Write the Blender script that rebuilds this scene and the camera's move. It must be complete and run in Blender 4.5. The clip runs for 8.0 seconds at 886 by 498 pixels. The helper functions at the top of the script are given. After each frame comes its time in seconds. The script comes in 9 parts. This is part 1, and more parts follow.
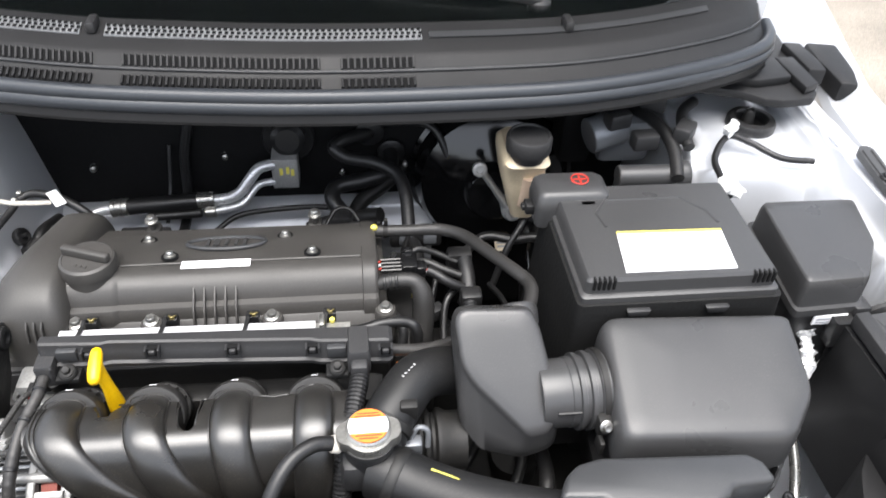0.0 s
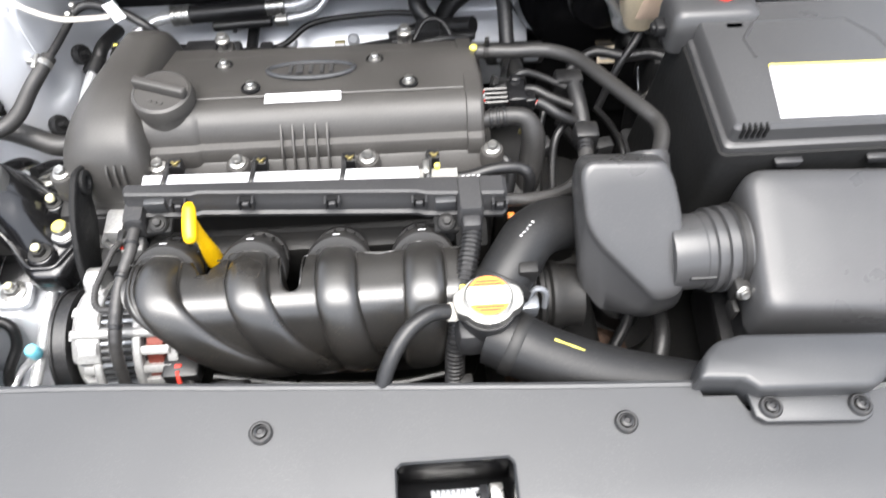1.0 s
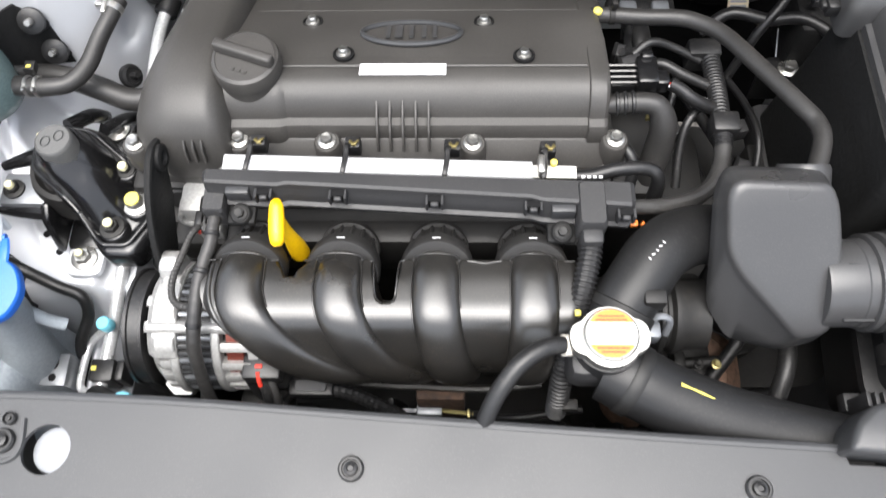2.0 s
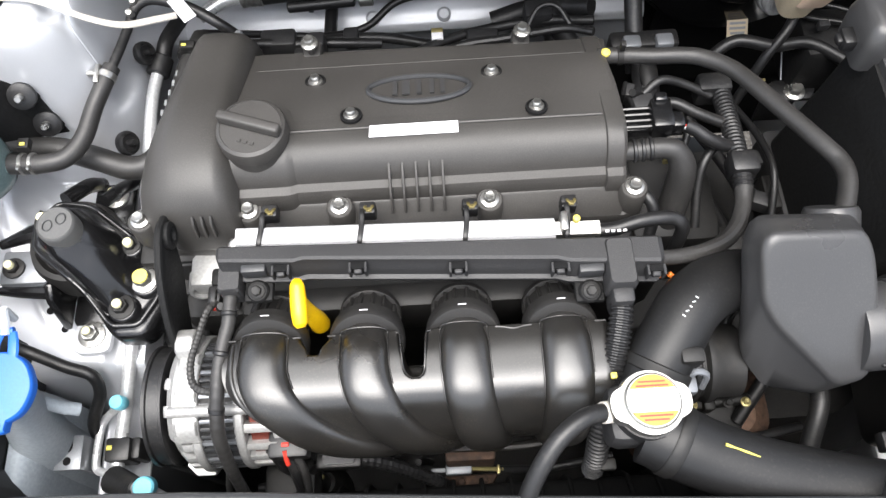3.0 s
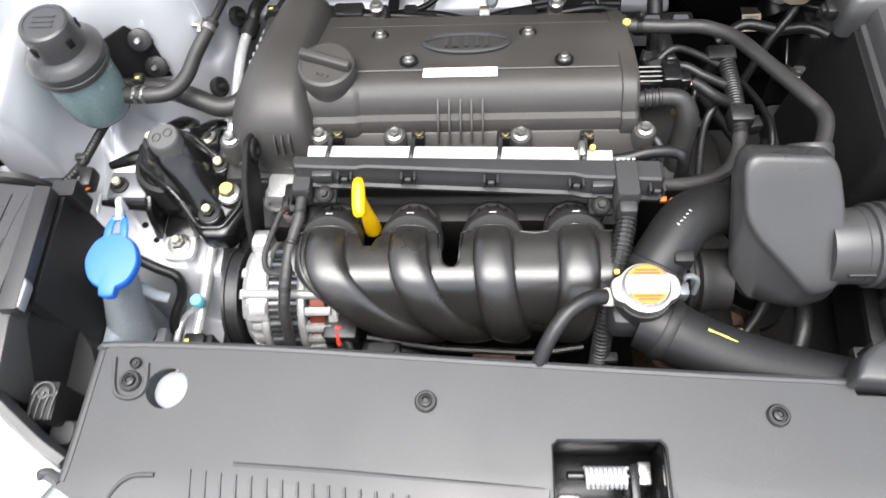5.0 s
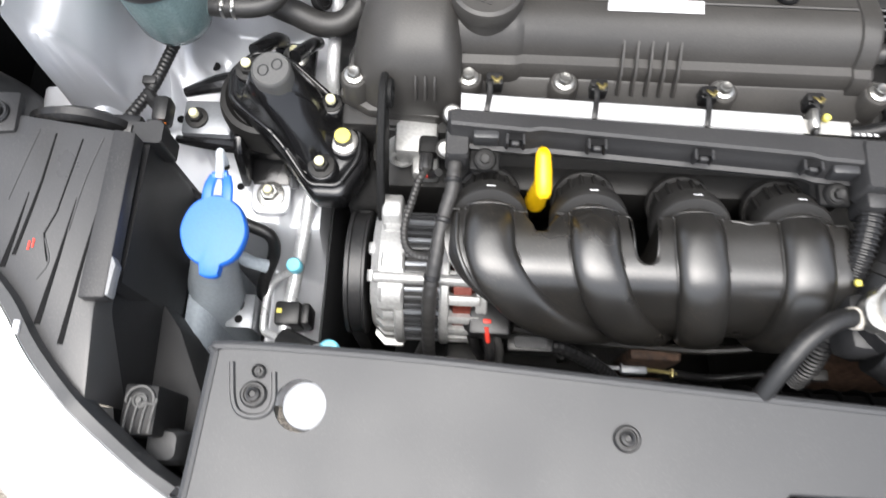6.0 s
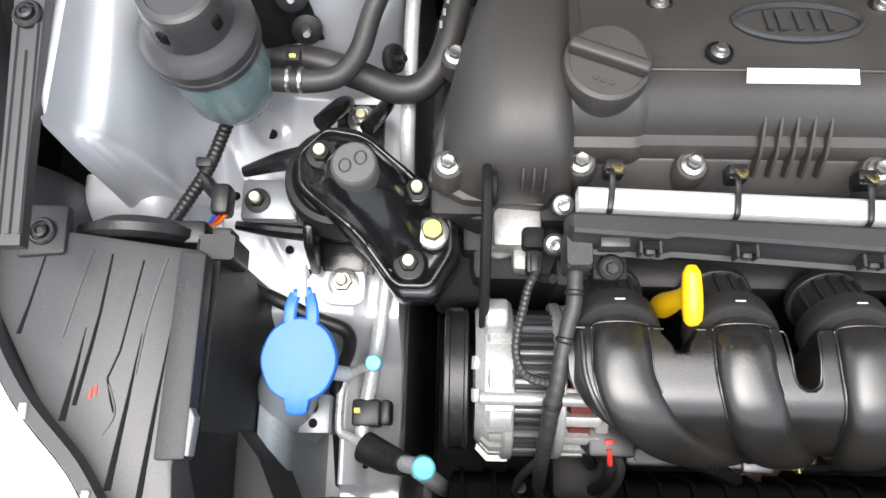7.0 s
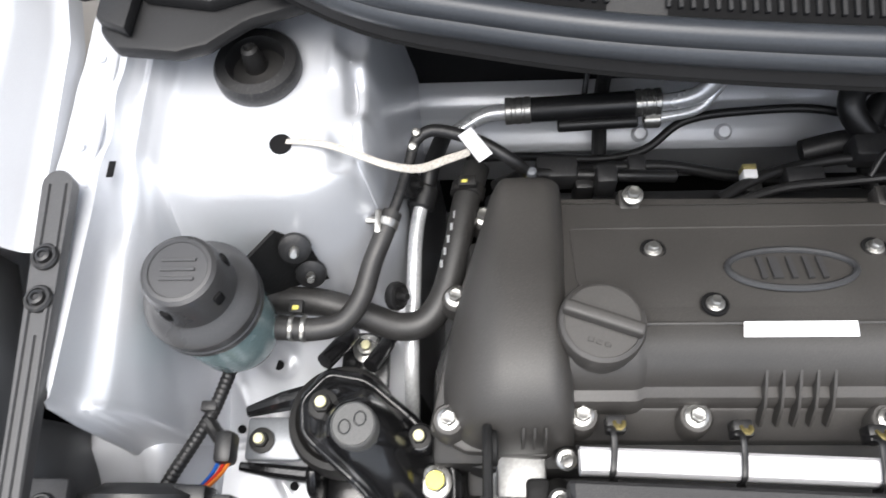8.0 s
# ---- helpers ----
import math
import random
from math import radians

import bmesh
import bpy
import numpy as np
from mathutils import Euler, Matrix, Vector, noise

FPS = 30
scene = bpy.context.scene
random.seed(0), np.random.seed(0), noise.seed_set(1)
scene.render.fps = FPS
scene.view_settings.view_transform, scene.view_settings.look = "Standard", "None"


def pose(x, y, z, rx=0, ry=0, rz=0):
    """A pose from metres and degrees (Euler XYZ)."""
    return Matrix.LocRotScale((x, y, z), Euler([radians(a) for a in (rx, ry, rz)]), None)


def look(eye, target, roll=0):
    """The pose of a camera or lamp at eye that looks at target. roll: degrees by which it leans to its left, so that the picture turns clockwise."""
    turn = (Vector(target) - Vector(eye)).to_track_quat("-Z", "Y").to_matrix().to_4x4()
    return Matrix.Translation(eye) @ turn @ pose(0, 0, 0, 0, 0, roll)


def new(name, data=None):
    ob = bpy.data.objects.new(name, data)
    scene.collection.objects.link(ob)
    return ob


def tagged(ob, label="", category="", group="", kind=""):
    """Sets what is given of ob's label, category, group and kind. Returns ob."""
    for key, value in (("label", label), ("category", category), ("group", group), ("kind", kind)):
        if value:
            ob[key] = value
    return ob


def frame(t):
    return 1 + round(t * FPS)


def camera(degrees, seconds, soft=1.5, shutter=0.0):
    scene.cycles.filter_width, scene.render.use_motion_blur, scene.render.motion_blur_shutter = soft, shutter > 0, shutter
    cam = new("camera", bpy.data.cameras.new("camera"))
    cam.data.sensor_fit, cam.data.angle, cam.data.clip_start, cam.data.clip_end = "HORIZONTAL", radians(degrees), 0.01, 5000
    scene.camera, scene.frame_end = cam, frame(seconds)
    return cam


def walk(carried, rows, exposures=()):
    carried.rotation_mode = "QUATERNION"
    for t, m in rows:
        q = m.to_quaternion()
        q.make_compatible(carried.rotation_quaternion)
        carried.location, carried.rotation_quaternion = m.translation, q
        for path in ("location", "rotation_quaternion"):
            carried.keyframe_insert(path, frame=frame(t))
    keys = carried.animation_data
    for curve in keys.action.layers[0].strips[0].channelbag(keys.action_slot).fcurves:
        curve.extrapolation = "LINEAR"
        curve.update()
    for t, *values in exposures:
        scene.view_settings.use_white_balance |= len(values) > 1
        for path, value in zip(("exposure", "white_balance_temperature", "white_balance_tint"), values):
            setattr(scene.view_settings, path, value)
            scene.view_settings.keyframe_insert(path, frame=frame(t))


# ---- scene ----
cam = camera(60.5, 8.0, soft=1.45, shutter=0.3)
PATH = [
    (0, (0.143, -0.631, 1.513), (0.367, 0.866, 0.206), 3.1),
    (0.3, (0.121, -0.601, 1.524), (0.344, 0.784, 0.098), 3.7),
    (0.5, (0.114, -0.594, 1.499), (0.302, 0.712, -0.004), 3.6),
    (0.7, (0.086, -0.534, 1.515), (0.228, 0.585, -0.136), 3.2),
    (1, (0.082, -0.507, 1.498), (0.165, 0.544, -0.202), 0.6),
    (1.2, (0.071, -0.476, 1.507), (0.082, 0.432, -0.275), -2.9),
    (1.5, (0.07, -0.472, 1.484), (-0.053, 0.468, -0.277), -7.6),
    (1.7, (0.054, -0.43, 1.478), (-0.097, 0.407, -0.332), -9.3),
    (2, (0.034, -0.374, 1.475), (-0.02, 0.429, -0.356), -3.3),
    (2.2, (0.025, -0.343, 1.473), (-0.018, 0.477, -0.351), -3.4),
    (3.5, (-0.003, -0.311, 1.493), (-0.005, 0.471, -0.348), -4.0),
    (4, (0.013, -0.324, 1.509), (-0.001, 0.5, -0.314), -4.6),
    (4.2, (0.018, -0.333, 1.521), (-0.003, 0.504, -0.295), -5.5),
    (5.3, (-0.018, -0.504, 1.545), (-0.153, 0.402, -0.233), -6.5),
    (5.5, (-0.064, -0.475, 1.516), (-0.174, 0.373, -0.292), -5.1),
    (5.7, (-0.113, -0.411, 1.491), (-0.218, 0.321, -0.368), -6.0),
    (6, (-0.176, -0.343, 1.446), (-0.219, 0.277, -0.455), -1.1),
    (6.2, (-0.192, -0.298, 1.433), (-0.24, 0.316, -0.47), -2.4),
    (6.5, (-0.228, -0.248, 1.408), (-0.22, 0.302, -0.515), 1.6),
    (6.8, (-0.249, -0.215, 1.403), (-0.274, 0.3, -0.529), -2.4),
    (7, (-0.262, -0.214, 1.399), (-0.311, 0.319, -0.528), -4.1),
    (7.2, (-0.26, -0.193, 1.407), (-0.345, 0.351, -0.516), -7.7),
    (7.5, (-0.282, -0.155, 1.425), (-0.348, 0.51, -0.46), -5.2),
    (7.7, (-0.274, -0.128, 1.439), (-0.396, 0.611, -0.415), -9.5),
    (8, (-0.242, -0.121, 1.434), (-0.361, 0.708, -0.382), -8.2),
]
walk(cam, [(t, look(eye, target, roll)) for t, eye, target, roll in PATH], [(0, 1.60), (0.5, 2.02), (1, 2.1), (1.5, 1.99), (2.2, 1.64), (3.5, 1.66), (4.2, 1.66), (5.3, 1.74), (6, 1.47), (6.5, 1.42), (7, 1.43), (8, 1.29)])

# ---- light ----
world = bpy.data.worlds.new("daylight")
scene.world = world
world.use_nodes = True
wn, wl = world.node_tree.nodes, world.node_tree.links
sky = wn.new("ShaderNodeTexSky")
sky.sky_type = "NISHITA"
sky.sun_disc = False
SUN_ELEV, SUN_TURN = 80.0, 200.0
sky.sun_elevation, sky.sun_rotation = radians(SUN_ELEV), radians(SUN_TURN)
sky.air_density, sky.dust_density = 1.0, 4.0
haze = wn.new("ShaderNodeHueSaturation")  # an overcast sky: nearly grey
haze.inputs["Saturation"].default_value = 0.42
wl.new(sky.outputs["Color"], haze.inputs["Color"])
wl.new(haze.outputs["Color"], wn["Background"].inputs["Color"])
wn["Background"].inputs["Strength"].default_value = 0.15
sun = new("sun", bpy.data.lights.new("sun", "SUN"))
sun.data.energy, sun.data.angle, sun.data.color = 1.7, radians(60), (1.0, 0.985, 0.965)
az = radians(SUN_TURN)
sun.matrix_world = look((math.sin(az) * 5, math.cos(az) * 5, 5 * math.tan(radians(SUN_ELEV))), (0, 0, 0))

# ---- shape helpers ----
V = Vector


def bm_new():
    return bmesh.new()


def _soften(bm, verts, width, seg):
    if width <= 0:
        return
    edges = list({e for v in verts for e in v.link_edges})
    bmesh.ops.bevel(bm, geom=edges, offset=width, segments=seg, profile=0.5, affect="EDGES", clamp_overlap=True)


def box(bm, x0, x1, y0, y1, z0, z1, bev=0.003, seg=2, m=None):
    vs = [bm.verts.new((x, y, z)) for z in (z0, z1) for y in (y0, y1) for x in (x0, x1)]
    for f in ((0, 2, 3, 1), (4, 5, 7, 6), (0, 1, 5, 4), (2, 6, 7, 3), (0, 4, 6, 2), (1, 3, 7, 5)):
        bm.faces.new([vs[i] for i in f])
    if m:
        for v in vs:
            v.co = m @ v.co
    _soften(bm, vs, bev, seg)
    return bm


def prism(bm, poly, axis, a, b, bev=0.003, seg=2):
    """A polygon drawn in the plane across an axis, drawn out from a to b."""
    def put(p, h):
        return {"x": (h, p[0], p[1]), "y": (p[0], h, p[1]), "z": (p[0], p[1], h)}[axis]
    lo, hi = [bm.verts.new(put(p, a)) for p in poly], [bm.verts.new(put(p, b)) for p in poly]
    n = len(poly)
    fs = [bm.faces.new(lo[::-1]), bm.faces.new(hi)]
    for i in range(n):
        fs.append(bm.faces.new((lo[i], lo[(i + 1) % n], hi[(i + 1) % n], hi[i])))
    bmesh.ops.recalc_face_normals(bm, faces=fs)
    _soften(bm, lo + hi, bev, seg)
    return bm


def basis(axis):
    w = V(axis).normalized()
    u = w.cross(V((0, 0, 1)) if abs(w.z) < 0.9 else V((0, 1, 0))).normalized()
    return u, w.cross(u), w


def lathe(bm, profile, centre, axis=(0, 0, 1), n=28):
    """Rings of (radius, height) along an axis, closed at both ends."""
    u, v, w = basis(axis)
    c, rings = V(centre), []
    for r, h in profile:
        rings.append([bm.verts.new(c + w * h + (u * math.cos(k * math.tau / n) + v * math.sin(k * math.tau / n)) * max(r, 1e-5)) for k in range(n)])
    fs = []
    for a, b in zip(rings, rings[1:]):
        for k in range(n):
            fs.append(bm.faces.new((a[k], a[(k + 1) % n], b[(k + 1) % n], b[k])))
    fs += [bm.faces.new(rings[0][::-1]), bm.faces.new(rings[-1])]
    bmesh.ops.recalc_face_normals(bm, faces=fs)
    return bm


def rod(bm, a, b, r, n=20, bev=0.0015):
    a, b = V(a), V(b)
    L = (b - a).length
    e = min(bev, L / 3, r / 2)
    return lathe(bm, [(r - e, 0), (r, e), (r, L - e), (r - e, L)], a, b - a, n)


def glide(pts, steps):
    """Points on a smooth line through the given ones."""
    P = [V(p) for p in pts]
    P = [P[0] * 2 - P[1]] + P + [P[-1] * 2 - P[-2]]
    out = []
    for i in range(1, len(P) - 2):
        for k in range(steps):
            t = k / steps
            a, b, c, d = P[i - 1:i + 3]
            out.append(0.5 * (2 * b + (c - a) * t + (2 * a - 5 * b + 4 * c - d) * t * t + (3 * b - a - 3 * c + d) * t ** 3))
    return out + [P[-2]]


def tube(bm, pts, r, n=12, steps=7, ribs=0.0, pitch=0.005, flat=1.0, square=2.0):
    """A hose along points. r: one radius, or one a point. ribs: depth of corrugations. flat: its second width over its first."""
    rs = list(r) if isinstance(r, (list, tuple)) else [r] * len(pts)
    line = glide(pts, steps)
    radii = []
    for i in range(len(pts) - 1):
        radii += [rs[i] + (rs[i + 1] - rs[i]) * k / steps for k in range(steps)]
    radii.append(rs[-1])
    if ribs:
        fine, fr, run, nxt = [], [], 0.0, 0.0
        for (p, q), (a, b) in zip(zip(line, line[1:]), zip(radii, radii[1:])):
            L = (q - p).length
            while nxt <= run + L:
                s = (nxt - run) / max(L, 1e-9)
                fine.append(p.lerp(q, s))
                fr.append(a + (b - a) * s)
                nxt += pitch / 4
            run += L
        line = fine
        radii = [a - (ribs if i % 4 in (2, 3) else 0) for i, a in enumerate(fr)]
    rings, side = [], None
    for i, p in enumerate(line):
        w = (line[min(i + 1, len(line) - 1)] - line[max(i - 1, 0)]).normalized()
        if side is None:
            side = w.cross(V((0, 0, 1)) if abs(w.z) < 0.9 else V((0, 1, 0))).normalized()
        else:
            side = (side - w * side.dot(w)).normalized()
        up = w.cross(side) * flat
        ring = []
        for k in range(n):
            c, s = math.cos(k * math.tau / n), math.sin(k * math.tau / n)
            ring.append(bm.verts.new(p + (side * c + up * s) * radii[i] / (abs(c) ** square + abs(s) ** square) ** (1 / square)))
        rings.append(ring)
    fs = []
    for a, b in zip(rings, rings[1:]):
        for k in range(n):
            fs.append(bm.faces.new((a[k], a[(k + 1) % n], b[(k + 1) % n], b[k])))
    fs += [bm.faces.new(rings[0][::-1]), bm.faces.new(rings[-1])]
    bmesh.ops.recalc_face_normals(bm, faces=fs)
    return bm


def loft(bm, rings):
    """Skin over closed rings of points, capped."""
    R = [[bm.verts.new(p) for p in ring] for ring in rings]
    n, fs = len(R[0]), []
    for a, b in zip(R, R[1:]):
        for k in range(n):
            fs.append(bm.faces.new((a[k], a[(k + 1) % n], b[(k + 1) % n], b[k])))
    fs += [bm.faces.new(R[0][::-1]), bm.faces.new(R[-1])]
    bmesh.ops.recalc_face_normals(bm, faces=fs)
    return bm


def rrect(x0, x1, y0, y1, r, z, n=5):
    """A rectangle with round corners at the height z."""
    out = []
    for cx, cy, a0 in ((x1 - r, y1 - r, 0), (x0 + r, y1 - r, 90), (x0 + r, y0 + r, 180), (x1 - r, y0 + r, 270)):
        for k in range(n + 1):
            a = radians(a0 + 90 * k / n)
            out.append((cx + r * math.cos(a), cy + r * math.sin(a), z))
    return out


def arc(cx, cy, r, a0, a1, n=10):
    return [(cx + r * math.cos(radians(a0 + (a1 - a0) * k / n)), cy + r * math.sin(radians(a0 + (a1 - a0) * k / n))) for k in range(n + 1)]


def field(bm, x0, x1, y0, y1, nx, ny, height, thick=0.0):
    """A pressed sheet, its height given over x and y; points where height gives None are left out."""
    g = {}
    for i in range(nx + 1):
        for j in range(ny + 1):
            x, y = x0 + (x1 - x0) * i / nx, y0 + (y1 - y0) * j / ny
            z = height(x, y)
            if z is not None:
                g[i, j] = bm.verts.new((x, y, z))
    fs = []
    for i in range(nx):
        for j in range(ny):
            q = [(i, j), (i + 1, j), (i + 1, j + 1), (i, j + 1)]
            if all(k in g for k in q):
                fs.append(bm.faces.new([g[k] for k in q]))
    if thick:
        r = bmesh.ops.extrude_face_region(bm, geom=fs)
        for e in r["geom"]:
            if isinstance(e, bmesh.types.BMVert):
                e.co.z -= thick
        bmesh.ops.recalc_face_normals(bm, faces=bm.faces)
    return bm


def step(a, b, x):
    t = min(max((x - a) / (b - a), 0.0), 1.0)
    return t * t * (3 - 2 * t)


def mesh_of(name, bm, material, angle=35):
    me = bpy.data.meshes.new(name)
    bm.to_mesh(me)
    bm.free()
    me.polygons.foreach_set("use_smooth", [True] * len(me.polygons))
    me.set_sharp_from_angle(angle=radians(angle))
    for m in material if isinstance(material, (list, tuple)) else [material]:
        me.materials.append(m)
    return me


def thing(name, at, label, category, group="", kind=""):
    """An Empty at the base of a thing; its parts are built in the world's metres."""
    ob = tagged(new(name), label, category, group, kind)
    ob.location = at
    ob["base"] = at
    return ob


def part(name, bm, material, parent, label="", angle=35):
    base = V(parent["base"])
    bmesh.ops.translate(bm, verts=bm.verts, vec=-base)
    ob = new(name, mesh_of(name, bm, material, angle))
    ob.parent = parent
    ob["base"] = tuple(base)
    return tagged(ob, label)


def single(name, bm, material, label, category, group="", kind="", angle=35):
    ob = new(name, mesh_of(name, bm, material, angle))
    return tagged(ob, label, category, group, kind)


SHARED = {}


def placed(name, key, build, material, parent, at, axis=(0, 0, 1), label="", turn=0.0):
    """A small repeated part: one mesh for all that share a key, set down at a place with its axis."""
    key = (key, material.name)
    if key not in SHARED:
        bm = bm_new()
        build(bm)
        SHARED[key] = mesh_of(name, bm, material)
    ob = new(name, SHARED[key])
    ob.parent = parent
    base = V(parent["base"])
    q = V((0, 0, 1)).rotation_difference(V(axis).normalized()).to_matrix().to_4x4()
    ob.matrix_basis = Matrix.Translation(V(at) - base) @ q @ Matrix.Rotation(turn, 4, "Z")
    ob["base"] = tuple(base)
    return tagged(ob, label)


def hexbolt(r):
    def build(bm):
        lathe(bm, [(r * 1.42, -0.001), (r * 1.42, r * 0.22), (r * 1.05, r * 0.40)], (0, 0, 0), n=24)
        box_ring = [(r * math.cos(k * math.tau / 6), r * math.sin(k * math.tau / 6)) for k in range(6)]
        prism(bm, box_ring, "z", 0.0, r * 1.25, r * 0.12, 1)
        lathe(bm, [(r * 0.72, r * 1.2), (r * 0.66, r * 1.33), (r * 0.3, r * 1.27)], (0, 0, 0), n=16)
    return build


def bolt(parent, at, r=0.0065, axis=(0, 0, 1), material=None, name="bolt", label=""):
    return placed(name, ("bolt", r), hexbolt(r), material or STEEL, parent, at, axis, label, turn=(at[0] * 37 + at[1] * 91) % 1.0)


def stud(r, h):
    def build(bm):
        lathe(bm, [(r * 1.9, -0.001), (r * 1.9, r * 0.3), (r * 1.2, r * 0.5)], (0, 0, 0), n=24)
        prism(bm, [(r * 1.25 * math.cos(k * math.tau / 6), r * 1.25 * math.sin(k * math.tau / 6)) for k in range(6)], "z", 0, r * 1.3, r * 0.12, 1)
        lathe(bm, [(r * 0.75, r), (r * 0.75, h - r * 0.3), (r * 0.5, h)], (0, 0, 0), n=16)
    return build

# ---- materials ----
def surface(name, colour, rough=0.5, metal=0.0, grain=400.0, relief=0.05, tone=0.12, stain=9.0, dust=0.0, dust_colour=(0.25, 0.22, 0.18), coat=0.0, spread=0.08, relief_at=0.0006, shine=0.5):
    """A worn surface: fine grain in colour and relief, broad stains in tone and gloss, and dust lying on it."""
    m = bpy.data.materials.new(name)
    m.use_nodes = True
    n, l = m.node_tree.nodes, m.node_tree.links
    b = n["Principled BSDF"]
    b.inputs["Metallic"].default_value = metal
    b.inputs["Coat Weight"].default_value = coat
    b.inputs["Specular IOR Level"].default_value = shine
    b.inputs["Coat Roughness"].default_value = 0.12
    co = n.new("ShaderNodeTexCoord").outputs["Object"]

    def cloud(scale, detail=4.0):
        t = n.new("ShaderNodeTexNoise")
        t.inputs["Scale"].default_value, t.inputs["Detail"].default_value = scale, detail
        l.new(co, t.inputs["Vector"])
        return t.outputs["Fac"]

    def ramp(src, a, b_, lo, hi):
        r = n.new("ShaderNodeMapRange")
        for key, v in zip(("From Min", "From Max", "To Min", "To Max"), (a, b_, lo, hi)):
            r.inputs[key].default_value = v
        l.new(src, r.inputs["Value"])
        return r.outputs["Result"]

    fine, broad = cloud(grain, 3.0), cloud(stain, 5.0)
    both = n.new("ShaderNodeMath")
    both.operation = "MULTIPLY"
    l.new(ramp(fine, 0.3, 0.7, 1 - tone, 1 + tone), both.inputs[0])
    l.new(ramp(broad, 0.3, 0.7, 1 - tone, 1 + tone), both.inputs[1])
    mul = n.new("ShaderNodeVectorMath")
    mul.operation = "SCALE"
    mul.inputs[0].default_value = colour
    l.new(both.outputs[0], mul.inputs["Scale"])
    out = mul.outputs["Vector"]
    rough_out = ramp(broad, 0.3, 0.7, rough - spread, rough + spread)
    if dust:
        mix = n.new("ShaderNodeMix")
        mix.data_type = "RGBA"
        amount = n.new("ShaderNodeMath")
        amount.operation = "MULTIPLY"
        l.new(ramp(cloud(grain * 0.7, 6.0), 0.52, 0.72, 0.0, 1.0), amount.inputs[0])
        l.new(ramp(cloud(stain * 1.7, 4.0), 0.4, 0.65, 0.1 * dust, dust), amount.inputs[1])
        l.new(amount.outputs[0], mix.inputs["Factor"])
        l.new(out, mix.inputs["A"])
        mix.inputs["B"].default_value = (*dust_colour, 1)
        out = mix.outputs["Result"]
    l.new(out, b.inputs["Base Color"])
    l.new(rough_out, b.inputs["Roughness"])
    if relief:
        bump = n.new("ShaderNodeBump")
        bump.inputs["Strength"].default_value, bump.inputs["Distance"].default_value = relief, relief_at
        l.new(fine, bump.inputs["Height"])
        l.new(bump.outputs["Normal"], b.inputs["Normal"])
    return m


PLASTIC = surface("black_grained_plastic", (0.021, 0.021, 0.022), 0.50, grain=900, relief=0.35, dust=0.25, dust_colour=(0.12, 0.11, 0.10))
COVER = surface("valve_cover_plastic", (0.041, 0.0388, 0.0362), 0.47, grain=900, relief=0.25, tone=0.16, dust=0.3, dust_colour=(0.10, 0.092, 0.082))
SATIN = surface("satin_black_plastic", (0.0130, 0.0122, 0.0112), 0.32, grain=800, relief=0.12, tone=0.2, stain=14, dust=0.5, dust_colour=(0.085, 0.072, 0.055), spread=0.08, shine=0.95)
COLLARS = surface("dull_black_collar_plastic", (0.016, 0.0155, 0.015), 0.55, grain=900, relief=0.25, dust=0.3, dust_colour=(0.07, 0.06, 0.05))
SHROUD = surface("grey_black_shroud_plastic", (0.035, 0.036, 0.038), 0.39, grain=1100, relief=0.25, tone=0.06, dust=0.15, dust_colour=(0.14, 0.14, 0.13))
BOXES = surface("smooth_black_plastic", (0.044, 0.044, 0.045), 0.34, grain=900, relief=0.2, tone=0.06, dust=0.2, dust_colour=(0.14, 0.13, 0.12))
RUBBER = surface("black_rubber", (0.0115, 0.0115, 0.012), 0.42, grain=500, relief=0.15, dust=0.3, dust_colour=(0.10, 0.09, 0.08))
LOOM = surface("grey_black_wound_tape", (0.030, 0.029, 0.028), 0.48, grain=500, relief=0.25, tone=0.2, stain=40)
RUST = surface("rusty_dark_steel", (0.060, 0.034, 0.022), 0.8, 0.1, grain=160, relief=0.6, tone=0.5, stain=60)
HOSE = surface("dull_grey_black_hose_rubber", (0.025, 0.0242, 0.0235), 0.46, grain=500, relief=0.15, tone=0.16, stain=30, dust=0.2, dust_colour=(0.09, 0.08, 0.07))
RADHOSE = surface("matt_black_radiator_hose", (0.0095, 0.0095, 0.0098), 0.5, grain=500, relief=0.15, dust=0.25, dust_colour=(0.07, 0.065, 0.06), shine=0.4)
SEALRUB = surface("blue_black_seal_rubber", (0.030, 0.034, 0.040), 0.40, grain=500, relief=0.12)
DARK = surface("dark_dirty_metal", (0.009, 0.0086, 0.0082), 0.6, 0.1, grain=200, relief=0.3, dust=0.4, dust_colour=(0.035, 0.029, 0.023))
GLOSS = surface("gloss_black_enamel", (0.008, 0.008, 0.0085), 0.22, grain=420, relief=0.30, relief_at=0.0005, coat=0.25)
ENAMEL = surface("smooth_black_enamel", (0.006, 0.006, 0.0065), 0.16, grain=300, relief=0.03, coat=0.3)
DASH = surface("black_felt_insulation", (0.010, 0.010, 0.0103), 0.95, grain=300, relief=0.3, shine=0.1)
COWL = surface("matt_black_cowl_plastic", (0.0115, 0.0115, 0.0122), 0.55, grain=900, relief=0.3, dust=0.15, dust_colour=(0.08, 0.08, 0.08), shine=0.35)
FELT = surface("black_battery_jacket", (0.007, 0.007, 0.007), 0.7, grain=200, relief=0.4, relief_at=0.002, shine=0.3)
# black plastic, its colour lowered further for the deep shade the fan sits in
FANBLACK = surface("dusty_shade_black_fan_plastic", (0.006, 0.006, 0.006), 0.8, grain=300, relief=0.4, dust=0.3, dust_colour=(0.02, 0.018, 0.015), shine=0.12)
